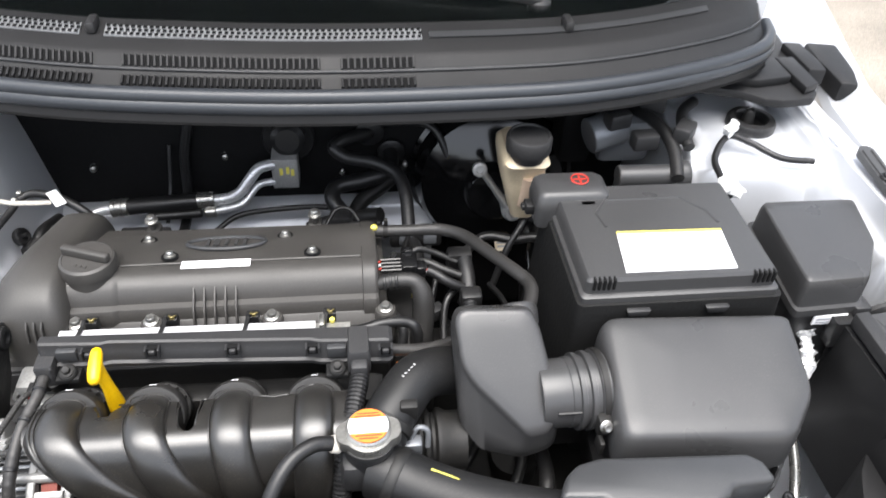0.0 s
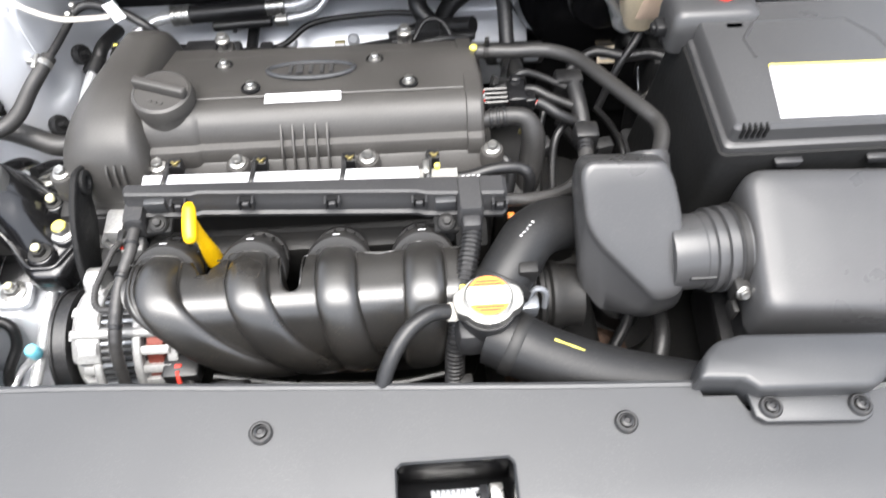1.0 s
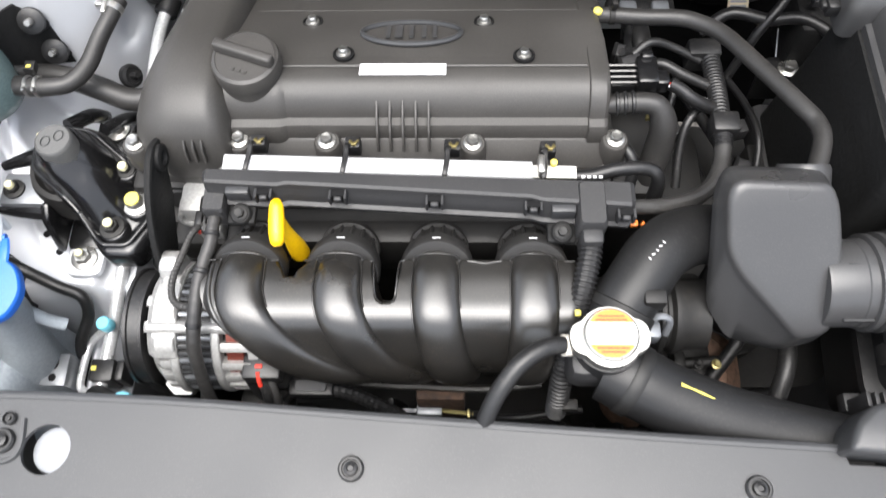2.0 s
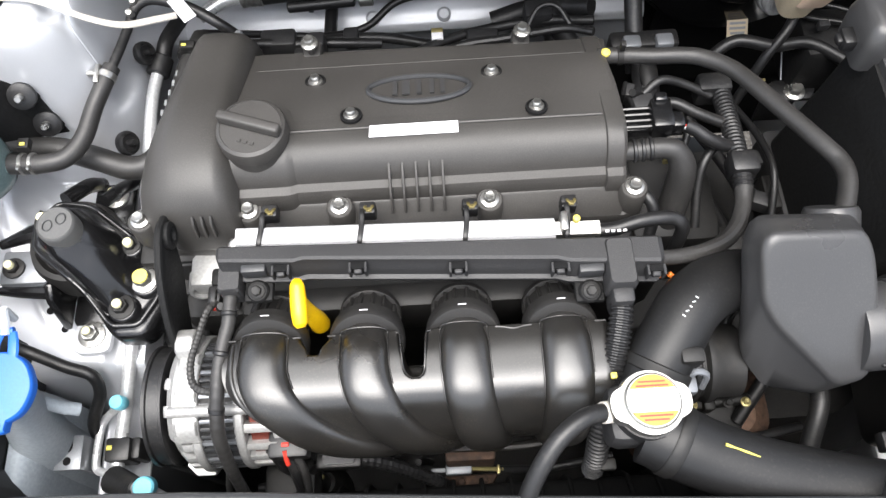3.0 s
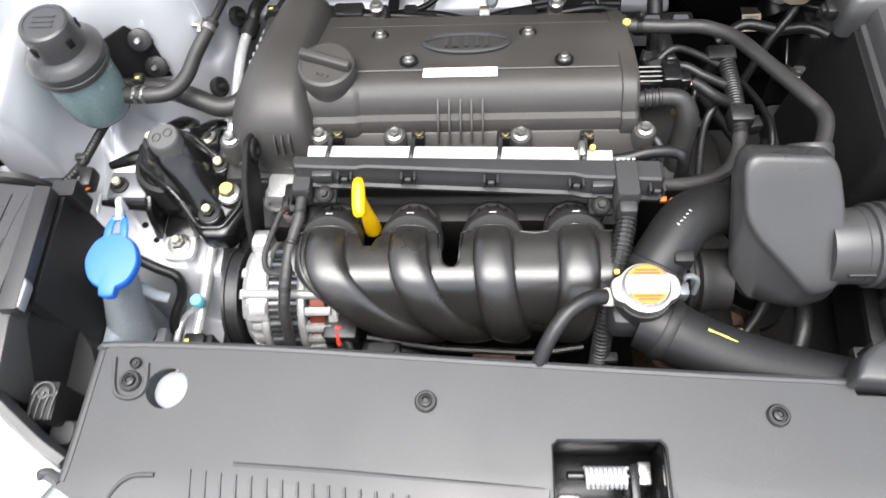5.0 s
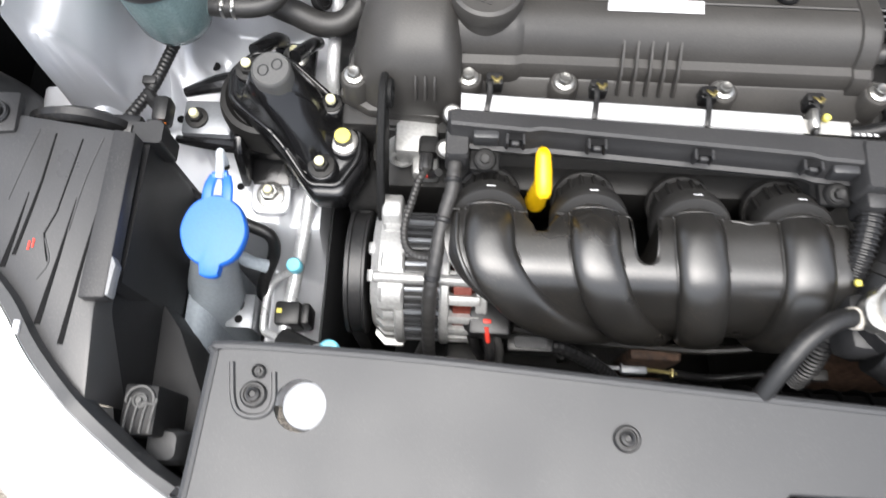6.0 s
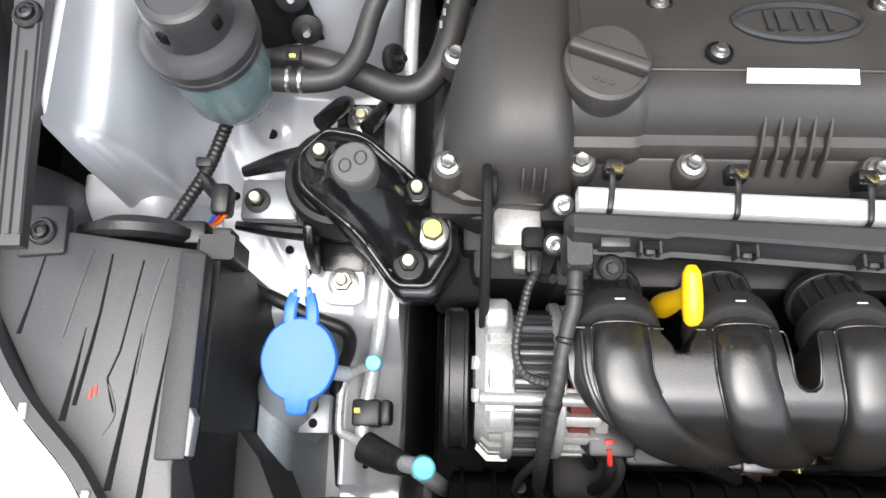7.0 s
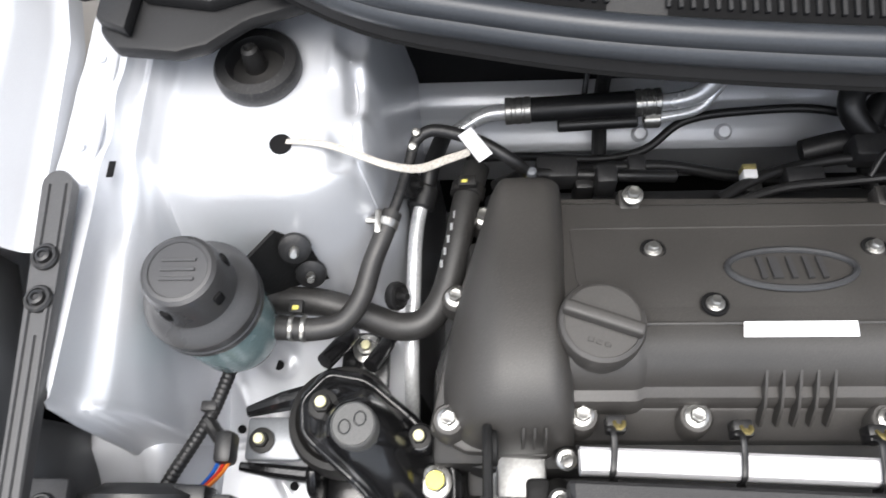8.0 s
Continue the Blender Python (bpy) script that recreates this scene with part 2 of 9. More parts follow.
PAINT = surface("silver_car_paint", (0.60, 0.615, 0.645), 0.38, 0.35, grain=1800, relief=0.02, tone=0.04, stain=6, coat=0.5, spread=0.05)
STEEL = surface("zinc_plated_steel", (0.44, 0.435, 0.415), 0.30, 0.9, grain=300, relief=0.1)
ALU = surface("cast_aluminium", (0.40, 0.40, 0.392), 0.46, 0.45, grain=350, relief=0.4, dust=0.2)
TUBE = surface("drawn_aluminium_pipe", (0.72, 0.73, 0.74), 0.30, 0.55, grain=300, relief=0.08)
BRASS = surface("dull_yellow_zinc", (0.42, 0.36, 0.16), 0.4, 0.7, grain=300, relief=0.1)
OLIVE = surface("dull_olive_zinc", (0.22, 0.18, 0.07), 0.45, 0.6, grain=300, relief=0.1)
RAIL = surface("white_aluminium_rail", (0.64, 0.64, 0.655), 0.40, 0.25, grain=300, relief=0.05, tone=0.04)
PAPER = surface("white_label_paper", (0.76, 0.76, 0.77), 0.5, grain=600, relief=0.03, tone=0.03)
FAINT = surface("faint_grey_print", (0.58, 0.58, 0.60), 0.5, grain=600, relief=0)
INK = surface("grey_print", (0.35, 0.36, 0.38), 0.5, grain=600, relief=0)
YELLOW = surface("yellow_plastic", (0.85, 0.50, 0.005), 0.35, grain=500, relief=0.05, tone=0.06)
DAB = surface("yellow_paint_dab", (0.72, 0.63, 0.12), 0.5, grain=500, relief=0.1)
PALEDAB = surface("pale_yellow_paint_dab", (0.66, 0.63, 0.40), 0.45, grain=500, relief=0.1)
ORANGE = surface("orange_label_print", (0.72, 0.20, 0.03), 0.45, grain=500, relief=0.03, tone=0.06)
RED = surface("red_print", (0.55, 0.035, 0.02), 0.5, grain=500, relief=0.03)
BLUE = surface("blue_washer_plastic", (0.018, 0.125, 0.53), 0.42, grain=500, relief=0.05, tone=0.06)
CYAN = surface("pale_cyan_plastic", (0.20, 0.62, 0.76), 0.4, grain=500, relief=0.05)
CREAM = surface("translucent_cream_plastic", (0.72, 0.60, 0.42), 0.35, grain=400, relief=0.05, tone=0.06)
AMBER = surface("amber_fluid_band", (0.72, 0.54, 0.40), 0.35, grain=400, relief=0.03, tone=0.06)
BOTTLE = surface("milky_blue_green_plastic", (0.16, 0.225, 0.225), 0.22, grain=400, relief=0.03, tone=0.10, stain=25)
TANK = surface("blue_grey_tank_plastic", (0.30, 0.335, 0.365), 0.4, grain=300, relief=0.03, tone=0.10, stain=12)
NECK = surface("milky_white_plastic", (0.52, 0.55, 0.58), 0.35, grain=400, relief=0.03, tone=0.08)
TAPE = surface("beige_fabric_tape", (0.50, 0.47, 0.42), 0.8, tone=0.25, grain=500, relief=0.3)
FOAM = surface("white_foam_tag", (0.75, 0.75, 0.74), 0.8, grain=500, relief=0.4)
COPPER = surface("copper_windings", (0.12, 0.026, 0.017), 0.4, 0.5, grain=500, relief=0.4)
# opaque white base stands in for the daylight glare on the clear lens
LENS = surface("glare_white_lamp_lens", (0.80, 0.82, 0.83), 0.12, grain=300, relief=0.0, tone=0.02, coat=1.0)
GREYMET = surface("grey_painted_steel", (0.20, 0.21, 0.225), 0.4, 0.4, grain=600, relief=0.08, tone=0.06)
CAPGREY = surface("dull_grey_moulded_rubber", (0.085, 0.085, 0.083), 0.6, grain=700, relief=0.3, tone=0.12)
MESHGREY = surface("grey_cowl_mesh", (0.20, 0.205, 0.21), 0.55, grain=700, relief=0.1)
TYRE = surface("tyre_rubber", (0.02, 0.02, 0.02), 0.8, grain=200, relief=0.4)
GLASS = bpy.data.materials.new("windscreen_glass")
GLASS.use_nodes = True
g = GLASS.node_tree.nodes["Principled BSDF"]
g.inputs["Base Color"].default_value = (0.55, 0.62, 0.60, 1)
g.inputs["Roughness"].default_value = 0.02
g.inputs["Transmission Weight"].default_value = 1.0
GRAVEL = surface("beige_gravel", (0.25, 0.222, 0.185), 0.9, grain=160, relief=0.9, relief_at=0.012, tone=0.32, stain=1.5, dust=0.6, dust_colour=(0.16, 0.135, 0.105))

# ---- the car's body round the engine bay ----
MID = 0.135  # the middle between the wings


def side(x, right):
    return 2 * MID - x if right else x


def skin(bm, rows, thick=0.0015):
    """A sheet over rows of points, given a thickness."""
    g = [[bm.verts.new(p) for p in row] for row in rows]
    fs = []
    for a, b in zip(g, g[1:]):
        for k in range(len(a) - 1):
            fs.append(bm.faces.new((a[k], a[k + 1], b[k + 1], b[k])))
    bmesh.ops.recalc_face_normals(bm, faces=fs)
    bmesh.ops.solidify(bm, geom=fs, thickness=thick)
    return bm


def ground():
    bm = bm_new()
    field(bm, -2.4, 2.4, -2.4, 2.4, 120, 120, lambda x, y: 0.012 * noise.noise(V((x * 4, y * 4, 0))) + 0.006 * noise.noise(V((x * 19, y * 19, 3))))
    ring = [[(s * k, t * k, -0.002 if k < 5 else -0.02) for s, t in ((-1, -1), (1, -1), (1, 1), (-1, 1), (-1, -1))] for k in (2.38, 40.0, 1500.0)]
    g = [[bm.verts.new(p) for p in row] for row in ring]
    for a, b in zip(g, g[1:]):
        for k in range(4):
            bm.faces.new((a[k], a[k + 1], b[k + 1], b[k]))
    bmesh.ops.recalc_face_normals(bm, faces=bm.faces)
    single("ground", bm, GRAVEL, "pale beige gravel ground beside the parked car", "ground", kind="structure")


ground()

body = thing("car_body", (MID, 0.3, 0.0), "silver painted hatchback front body with an open engine bay", "car")


def apron_height(x, y):
    """The pressed inner wing: the flange under the fender, the strut tower, the mount shelf and the rail."""
    z = 0.735 - 0.085 * (1 - step(-0.13, -0.09, y)) + 0.006 * math.sin(x * 40) * step(-0.05, 0.05, y)
    z -= 0.010 * step(-0.36, -0.345, x) * (1 - step(-0.02, 0.03, y))
    if y < -0.105 and x < -0.372:
        z = z + (0.52 - z) * (1 - step(-0.385, -0.368, x))
    z += (0.030 - 0.65 * (x + 0.372)) * (1 - step(-0.135, -0.105, y)) * step(-0.246, -0.238, y) * step(-0.385, -0.368, x)
    cx, cy = -0.418, 0.235
    r = ((abs(x - cx) / (0.086 if x > cx else 0.105)) ** 3.2 + (abs(y - cy) / (0.090 if y < cy else 0.26)) ** 3.2) ** (1 / 3.2)
    tower = 1 - step(0.86, 1.34, r)
    top = 0.945 - 0.008 * step(0.5, 0.9, r)
    low = 0.80 * step(0.0, 0.12, y) + z * (1 - step(0.0, 0.12, y))
    if x < -0.42:
        z = z + (low - z) * (1 - step(-0.47, -0.42, x))
    z = z + (top - z) * tower
    wall = float(np.interp(x, [-0.533, -0.525, -0.513, -0.503, -0.494, -0.484], [1.0, 0.86, 0.81, 0.62, 0.14, 0.0])) * step(-0.090, -0.010, y + (x + 0.51) * 0.8)
    z = max(z, z + (0.958 - z) * wall)
    if x < -0.528:
        z = 0.958
        if y < -0.02:
            z = 0.958 - 0.12 * (1 - step(-0.075, -0.015, y))
    gap = (1 - step(-0.025, 0.035, y + (x + 0.550) * 2.0)) * (1 - step(-0.538, -0.530, x))
    z = z + (0.70 - z) * gap
    z -= 0.006 * math.exp(-((x + 0.519) / 0.004) ** 2) * step(0.10, 0.14, y)
    z += 0.004 * math.exp(-((x + 0.496) / 0.006) ** 2) * (1 - step(0.02, 0.1, y)) * step(-0.05, 0, y)
    z += 0.007 * noise.noise(V((x * 28, y * 28, 0))) * step(0.82, 1.0, r) * (1 - step(1.25, 1.6, r)) * step(0.1, 0.16, y)
    for bx, by, sx, sy, h in ((-0.352, 0.305, 0.012, 0.024, -0.012), (-0.343, 0.245, 0.010, 0.020, -0.013), (-0.350, 0.190, 0.012, 0.016, -0.011), (-0.372, 0.345, 0.016, 0.014, -0.010), (-0.336, 0.215, 0.006, 0.060, 0.007), (-0.362, 0.272, 0.007, 0.020, 0.006), (-0.500, 0.200, 0.008, 0.050, -0.006)):
        z += h * math.exp(-((x - bx) / sx) ** 4 - ((y - by) / sy) ** 4)
    z += 0.012 * math.exp(-((x + 0.506) / 0.006) ** 2 - ((y - 0.06) / 0.05) ** 4) - 0.010 * math.exp(-((x + 0.485) / 0.010) ** 2 - ((y - 0.07) / 0.045) ** 4)
    z += 0.0035 * math.exp(-((x + 0.462 + 0.55 * (y - 0.03)) / 0.0045) ** 2) * (1 - step(0.06, 0.10, y)) * step(-0.06, -0.03, y)
    z += 0.0030 * math.exp(-((y - 0.008 - 0.25 * (x + 0.45)) / 0.004) ** 2) * step(-0.50, -0.485, x) * (1 - step(-0.42, -0.40, x))
    z -= 0.007 * (1 - step(0.007, 0.017, math.hypot(x + 0.440, y - 0.074)))
    lip = -0.0125 + 0.40 * (x + 0.528)
    foot = step(-0.560, -0.553, x) * (1 - step(-0.494, -0.486, x))
    z += (0.715 - z) * foot * (1 - step(lip - 0.0060, lip, y)) * step(-0.110, -0.085, y)
    z += 0.0040 * foot * math.exp(-((y - lip - 0.0035) / 0.0020) ** 2)
    z += 0.0045 * math.exp(-((x + 0.5015) / 0.0022) ** 2) * step(-0.012, 0.0, y) * (1 - step(0.060, 0.075, y))
    z += 0.0022 * math.exp(-((x + 0.5095) / 0.0022) ** 2) * step(0.13, 0.16, y) * (1 - step(0.27, 0.29, y))
    drop = step(-0.318, -0.298, x)
    return z + (0.40 - z) * drop


for right in (False, True):
    bm = bm_new()
    field(bm, -0.564, -0.292, -0.262, 0.44, 136, 234, apron_height, 0.002)
    if right:
        for v in bm.verts:
            v.co.x = side(v.co.x, True)
        bmesh.ops.reverse_faces(bm, faces=bm.faces)
    part("inner_wing", bm, PAINT, body, "silver painted inner wing with strut tower", 50)

    # outer fender: flange, crown and side
    bm = bm_new()
    rows = []
    for k in range(25):
        y = 0.098 + 0.622 * k / 24
        o = -0.05 * max(0.0, y - 0.10) - 0.20 * max(0.0, y - 0.28)
        prof = [(-0.560, 0.944), (-0.566, 0.957), (-0.574, 0.9585), (-0.580, 0.963), (-0.5955, 0.983), (-0.600, 0.9865), (-0.606, 0.988), (-0.613, 0.9855), (-0.620, 0.976), (-0.626, 0.955), (-0.634, 0.90), (-0.644, 0.82), (-0.652, 0.72), (-0.658, 0.60), (-0.660, 0.45)]
        rows.append([(side(px_ + o, right), y, pz + 0.05 * (y - 0.1)) for px_, pz in prof])
    skin(bm, rows, 0.0012)
    part("fender", bm, PAINT, body, "silver painted front fender, glaring in daylight", 50)

    # black sheets added behind the gap beside the wing, for its shade
    bm = bm_new()
    box(bm, min(side(-0.70, right), side(-0.535, right)), max(side(-0.70, right), side(-0.535, right)), -0.14, 0.30, 0.70, 0.706, 0.002)
    xa_, xb_ = sorted((side(-0.664, right), side(-0.659, right)))
    box(bm, xa_, xb_, -0.13, 0.12, 0.40, 0.86, 0.002)
    part("gap_backing", bm, DASH, body, "black sheet added to keep the gap by the wing dark")

    for k in range(6):
        placed("spot_weld", "weld", lambda b: lathe(b, [(0.0042, 0.0), (0.0040, 0.0006), (0.0028, 0.0002), (0.0004, 0.0002)], (0, 0, 0), n=16), PAINT, body, (side(-0.551, right), 0.185 + 0.042 * k, 0.9582))
    bm = bm_new()
    tube(bm, [(side(-0.538, right), 0.15, 0.9580), (side(-0.538, right), 0.26, 0.9580), (side(-0.542, right), 0.40, 0.9580)], 0.0022, 8, 6)
    part("flange_seam", bm, PAINT, body)

for right in (False, True):
    bm = bm_new()
    rows = []
    for k in range(9):
        a = math.pi * k / 8
        rows.append([(side(-0.640 + 0.055 * math.sin(b) + 0.012 * math.sin(a), right), -0.048 + 0.052 * math.cos(a), 0.79 + 0.075 * math.cos(b)) for b in [math.pi * (0.05 + 0.55 * m / 8) for m in range(9)]])
    skin(bm, rows, 0.0015)
    part("wheel_arch_panel", bm, SHROUD, body, "", 60)
    bm = bm_new()
    rows = []
    for k in range(25):
        x = -0.600 + 0.118 * k / 24
        row = []
        for m in range(17):
            y = -0.115 + 0.125 * m / 16
            z = 0.806 - 0.070 * step(-0.516, -0.486, x) - 0.85 * max(0.0, -0.012 - y) + 0.006 * step(-0.534, -0.529, x) - 0.035 * (1 - step(-0.60, -0.575, x))
            row.append((side(x, right), y, z + 0.003 * math.sin(30 * y + 55 * x)))
        rows.append(row)
    skin(bm, rows, 0.0015)
    part("wing_foot", bm, PAINT, body, "silver panel at the foot of the inner wing", 60)
bm = bm_new()
tube(bm, [(x, y, z + 0.0004) for x, y, z in [(x, y, apron_height(x, y)) for x, y in ((-0.352, 0.275), (-0.348, 0.255), (-0.3455, 0.2355), (-0.3470, 0.212), (-0.3475, 0.200), (-0.3425, 0.1857), (-0.3382, 0.179), (-0.3345, 0.1745))]], 0.0009, 6, 4)
part("seam_sealer", bm, PAINT, body, "", 60)

# firewall, cross beam and the dark closing panels
bm = bm_new()
box(bm, -0.36, 0.60, 0.392, 0.453, 0.30, 1.03, 0.004)
part("firewall", bm, DASH, body, "black felt-covered firewall")
bm = bm_new()
box(bm, -0.58, 0.80, 0.455, 0.47, 0.25, 1.06, 0.004)
part("bulkhead", bm, PAINT, body)
bm = bm_new()
prism(bm, [(0.391, 0.754), (0.374, 0.752), (0.363, 0.745), (0.357, 0.730), (0.347, 0.718), (0.335, 0.709), (0.331, 0.700), (0.338, 0.692), (0.352, 0.688), (0.354, 0.60), (0.391, 0.60)], "x", -0.345, 0.27, 0.003)
for x in (-0.075, 0.015):
    lathe(bm, [(0.009, 0.0), (0.009, 0.006), (0.006, 0.009)], (x, 0.344, 0.714), (0, -0.5, 0.87), 20)
part("cross_beam", bm, PAINT, body, "silver pressed cross beam below the firewall felt", 40)
# undertray added to keep the pale ground from showing under the engine
bm = bm_new()
box(bm, -0.31, 0.53, -0.60, 0.44, 0.20, 0.215, 0.002)
part("undertray", bm, DARK, body, "dirty black undertray added to block the ground from view")
# dark sheet added over the silver wall, standing in for the shadowed depth
bm = bm_new()
prism(bm, [(-0.3135, 0.692), (-0.3100, 0.697), (-0.3050, 0.60), (-0.288, 0.40), (-0.293, 0.40), (-0.310, 0.60)], "y", -0.225, 0.060, 0.001)
part("depth_sheet", bm, SHROUD, body, "dark sheet added below the wing rail for the shadowed depth")
for x in (-0.36, 0.55):
    bm = bm_new()
    box(bm, x, x + 0.07, -0.5, 0.44, 0.30, 0.44, 0.01)
    part("chassis_rail", bm, PAINT, body)
for right in (False, True):
    bm = bm_new()
    lathe(bm, [(0.16, 0.0), (0.19, 0.005), (0.29, 0.02), (0.30, 0.05), (0.30, 0.14), (0.29, 0.17), (0.19, 0.185), (0.16, 0.18)], (side(-0.69, right), 0.24, 0.30), (-1 if right else 1, 0, 0), 40)
    part("tyre", bm, TYRE, body, "black front tyre")

# front bumper below the lamps and the cover
bm = bm_new()
rows = []
for k in range(41):
    s = -1 + 2 * k / 40
    x = MID + s * 0.74
    y = float(np.interp(abs(x - 0.107), [0, 0.22, 0.34, 0.42, 0.466, 0.56, 0.66, 0.74], [-0.532, -0.505, -0.452, -0.406, -0.372, -0.33, -0.25, -0.12]))
    drop = 0.03 * step(0.47, 0.60, abs(x - 0.107))
    rows.append([(x, y + 0.02, 0.850 - drop), (x, y, 0.856 - drop), (x, y - 0.02, 0.850 - drop), (x, y - 0.06, 0.815 - drop), (x, y - 0.085, 0.74), (x, y - 0.10, 0.60), (x, y - 0.09, 0.42), (x, y - 0.02, 0.25)])
skin(bm, rows, 0.002)
part("bumper", bm, PAINT, body, "silver painted front bumper", 50)

# ---- cowl below the windscreen ----
SEAL = [(-0.60, 0.43), (-0.53, 0.385), (-0.45, 0.322), (-0.38, 0.268), (-0.32, 0.235), (-0.256, 0.217), (-0.15, 0.196), (0.0, 0.180), (0.12, 0.174), (0.26, 0.176), (0.40, 0.184), (0.50, 0.202), (0.58, 0.226), (0.66, 0.256), (0.715, 0.288), (0.742, 0.322), (0.755, 0.365)]
seal_line = glide([(x, y, 1.05) for x, y in SEAL], 6)


def seal_y(x):
    return float(np.interp(x, [p.x for p in seal_line], [p.y for p in seal_line]))


cowl = thing("windscreen_cowl", (MID, 0.3, 1.0), "black plastic windscreen cowl panel with slotted grilles and mesh strip", "cowl panel", kind="structure")
bm = bm_new()
XS = [-0.60 + 1.355 * k / 60 for k in range(61)]
prof = [(-0.004, 1.020), (0.004, 1.046), (0.018, 1.049), (0.026, 1.055), (0.041, 1.0595), (0.046, 1.0645), (0.058, 1.0760), (0.066, 1.080), (0.110, 1.088), (0.124, 1.0925), (0.128, 1.080)]
skin(bm, [[(x, seal_y(x) + dy, z) for x in XS] for dy, z in prof], 0.002)
part("panel", bm, COWL, cowl, "", 30)
bm = bm_new()
tube(bm, [(x, seal_y(x) + 0.0450, 1.0650) for x in XS], 0.0020, 8, 1)
part("ridge", bm, SHROUD, cowl, "", 60)
bm = bm_new()
xs = [0.245 + 0.40 * k / 24 for k in range(25)]
skin(bm, [[(x, seal_y(x) + dy, z) for x in xs] for dy, z in ((0.090, 1.0869), (0.101, 1.0896))], 0.0015)
part("plain_strip", bm, SHROUD, cowl, "grey plain end of the mesh strip")
bm = bm_new()
skin(bm, [[(x, seal_y(x) + dy, z) for x in XS] for dy, z in ((-0.004, 1.022), (0.02, 1.012), (0.24, 0.99))], 0.003)
part("plenum_floor", bm, DASH, cowl)
bm = bm_new()
tube(bm, [(x, y + 0.008, 1.051) for x, y in SEAL], 0.0095, 12, 6)
tube(bm, [(x, y + 0.005, 1.039) for x, y in SEAL], 0.0100, 12, 6)
tube(bm, [(x, y + 0.007, 1.028) for x, y in SEAL], 0.0055, 12, 6)
part("hood_seal", bm, SEALRUB, cowl, "blue-black rubber hood seal", 40)


def slat(bm):
    box(bm, -0.0016, 0.0016, -0.0072, 0.0072, -0.002, 0.002, 0.0005, 1)


for a, b in ((-0.40, -0.165), (-0.127, 0.106), (0.134, 0.222)):
    bm = bm_new()
    xs = [a + (b - a) * k / 12 for k in range(13)]
    skin(bm, [[(x, seal_y(x) + dy, z) for x in xs] for dy, z in ((0.0480, 1.0672), (0.0575, 1.0766))], 0.0006)
    skin(bm, [[(x, seal_y(x) + dy, z) for x in xs] for dy, z in ((0.020, 1.0514), (0.026, 1.0558), (0.038, 1.0593))], 0.0006)
    part("grille_opening", bm, DASH, cowl)
    n = int((b - a) / 0.0075)
    for k in range(n + 1):
        x = a + (b - a) * k / n
        placed("slat", "slat", slat, COWL, cowl, (x, seal_y(x) + 0.0530, 1.0722), (0, -0.70, 0.71))
        placed("slat", "slat", slat, COWL, cowl, (x, seal_y(x) + 0.0300, 1.0580), (0, -0.35, 0.94))
for a, b in ((-0.52, -0.185), (-0.155, 0.236)):
    bm = bm_new()
    xs = [a + (b - a) * k / 20 for k in range(21)]
    skin(bm, [[(x, seal_y(x) + dy, z) for x in xs] for dy, z in ((0.088, 1.0855), (0.109, 1.0900))], 0.0015)
    part("mesh_strip", bm, MESHGREY, cowl, "grey perforated mesh strip")
    bm = bm_new()
    n = int((b - a) / 0.0075)
    for k in range(n):
        for r in range(3):
            x = a + (k + 0.5 + 0.25 * (r % 2)) * (b - a) / n
            y = seal_y(x) + 0.0915 + 0.0070 * r
            bm.faces.new([bm.verts.new((x + sx * 0.0022, y + sy * 0.0026, 1.0864 + 0.0015 * r + sy * 0.0005 + 0.0014)) for sx, sy in ((-1, -1), (1, -1), (1, 1), (-1, 1))])
    tagged(part("mesh_holes", bm, DASH, cowl), kind="stuff")
bm = bm_new()
for x in (-0.17, 0.43):
    box(bm, x - 0.006, x + 0.006, seal_y(x) + 0.088, seal_y(x) + 0.118, 1.085, 1.100, 0.004)
part("nozzle", bm, PLASTIC, cowl)
for x in (-0.135, 0.115, 0.46):
    placed("clip", "cowl_clip", lambda b: box(b, -0.005, 0.005, -0.004, 0.004, 0, 0.008, 0.0015), PLASTIC, cowl, (x, seal_y(x) + 0.012, 1.046))
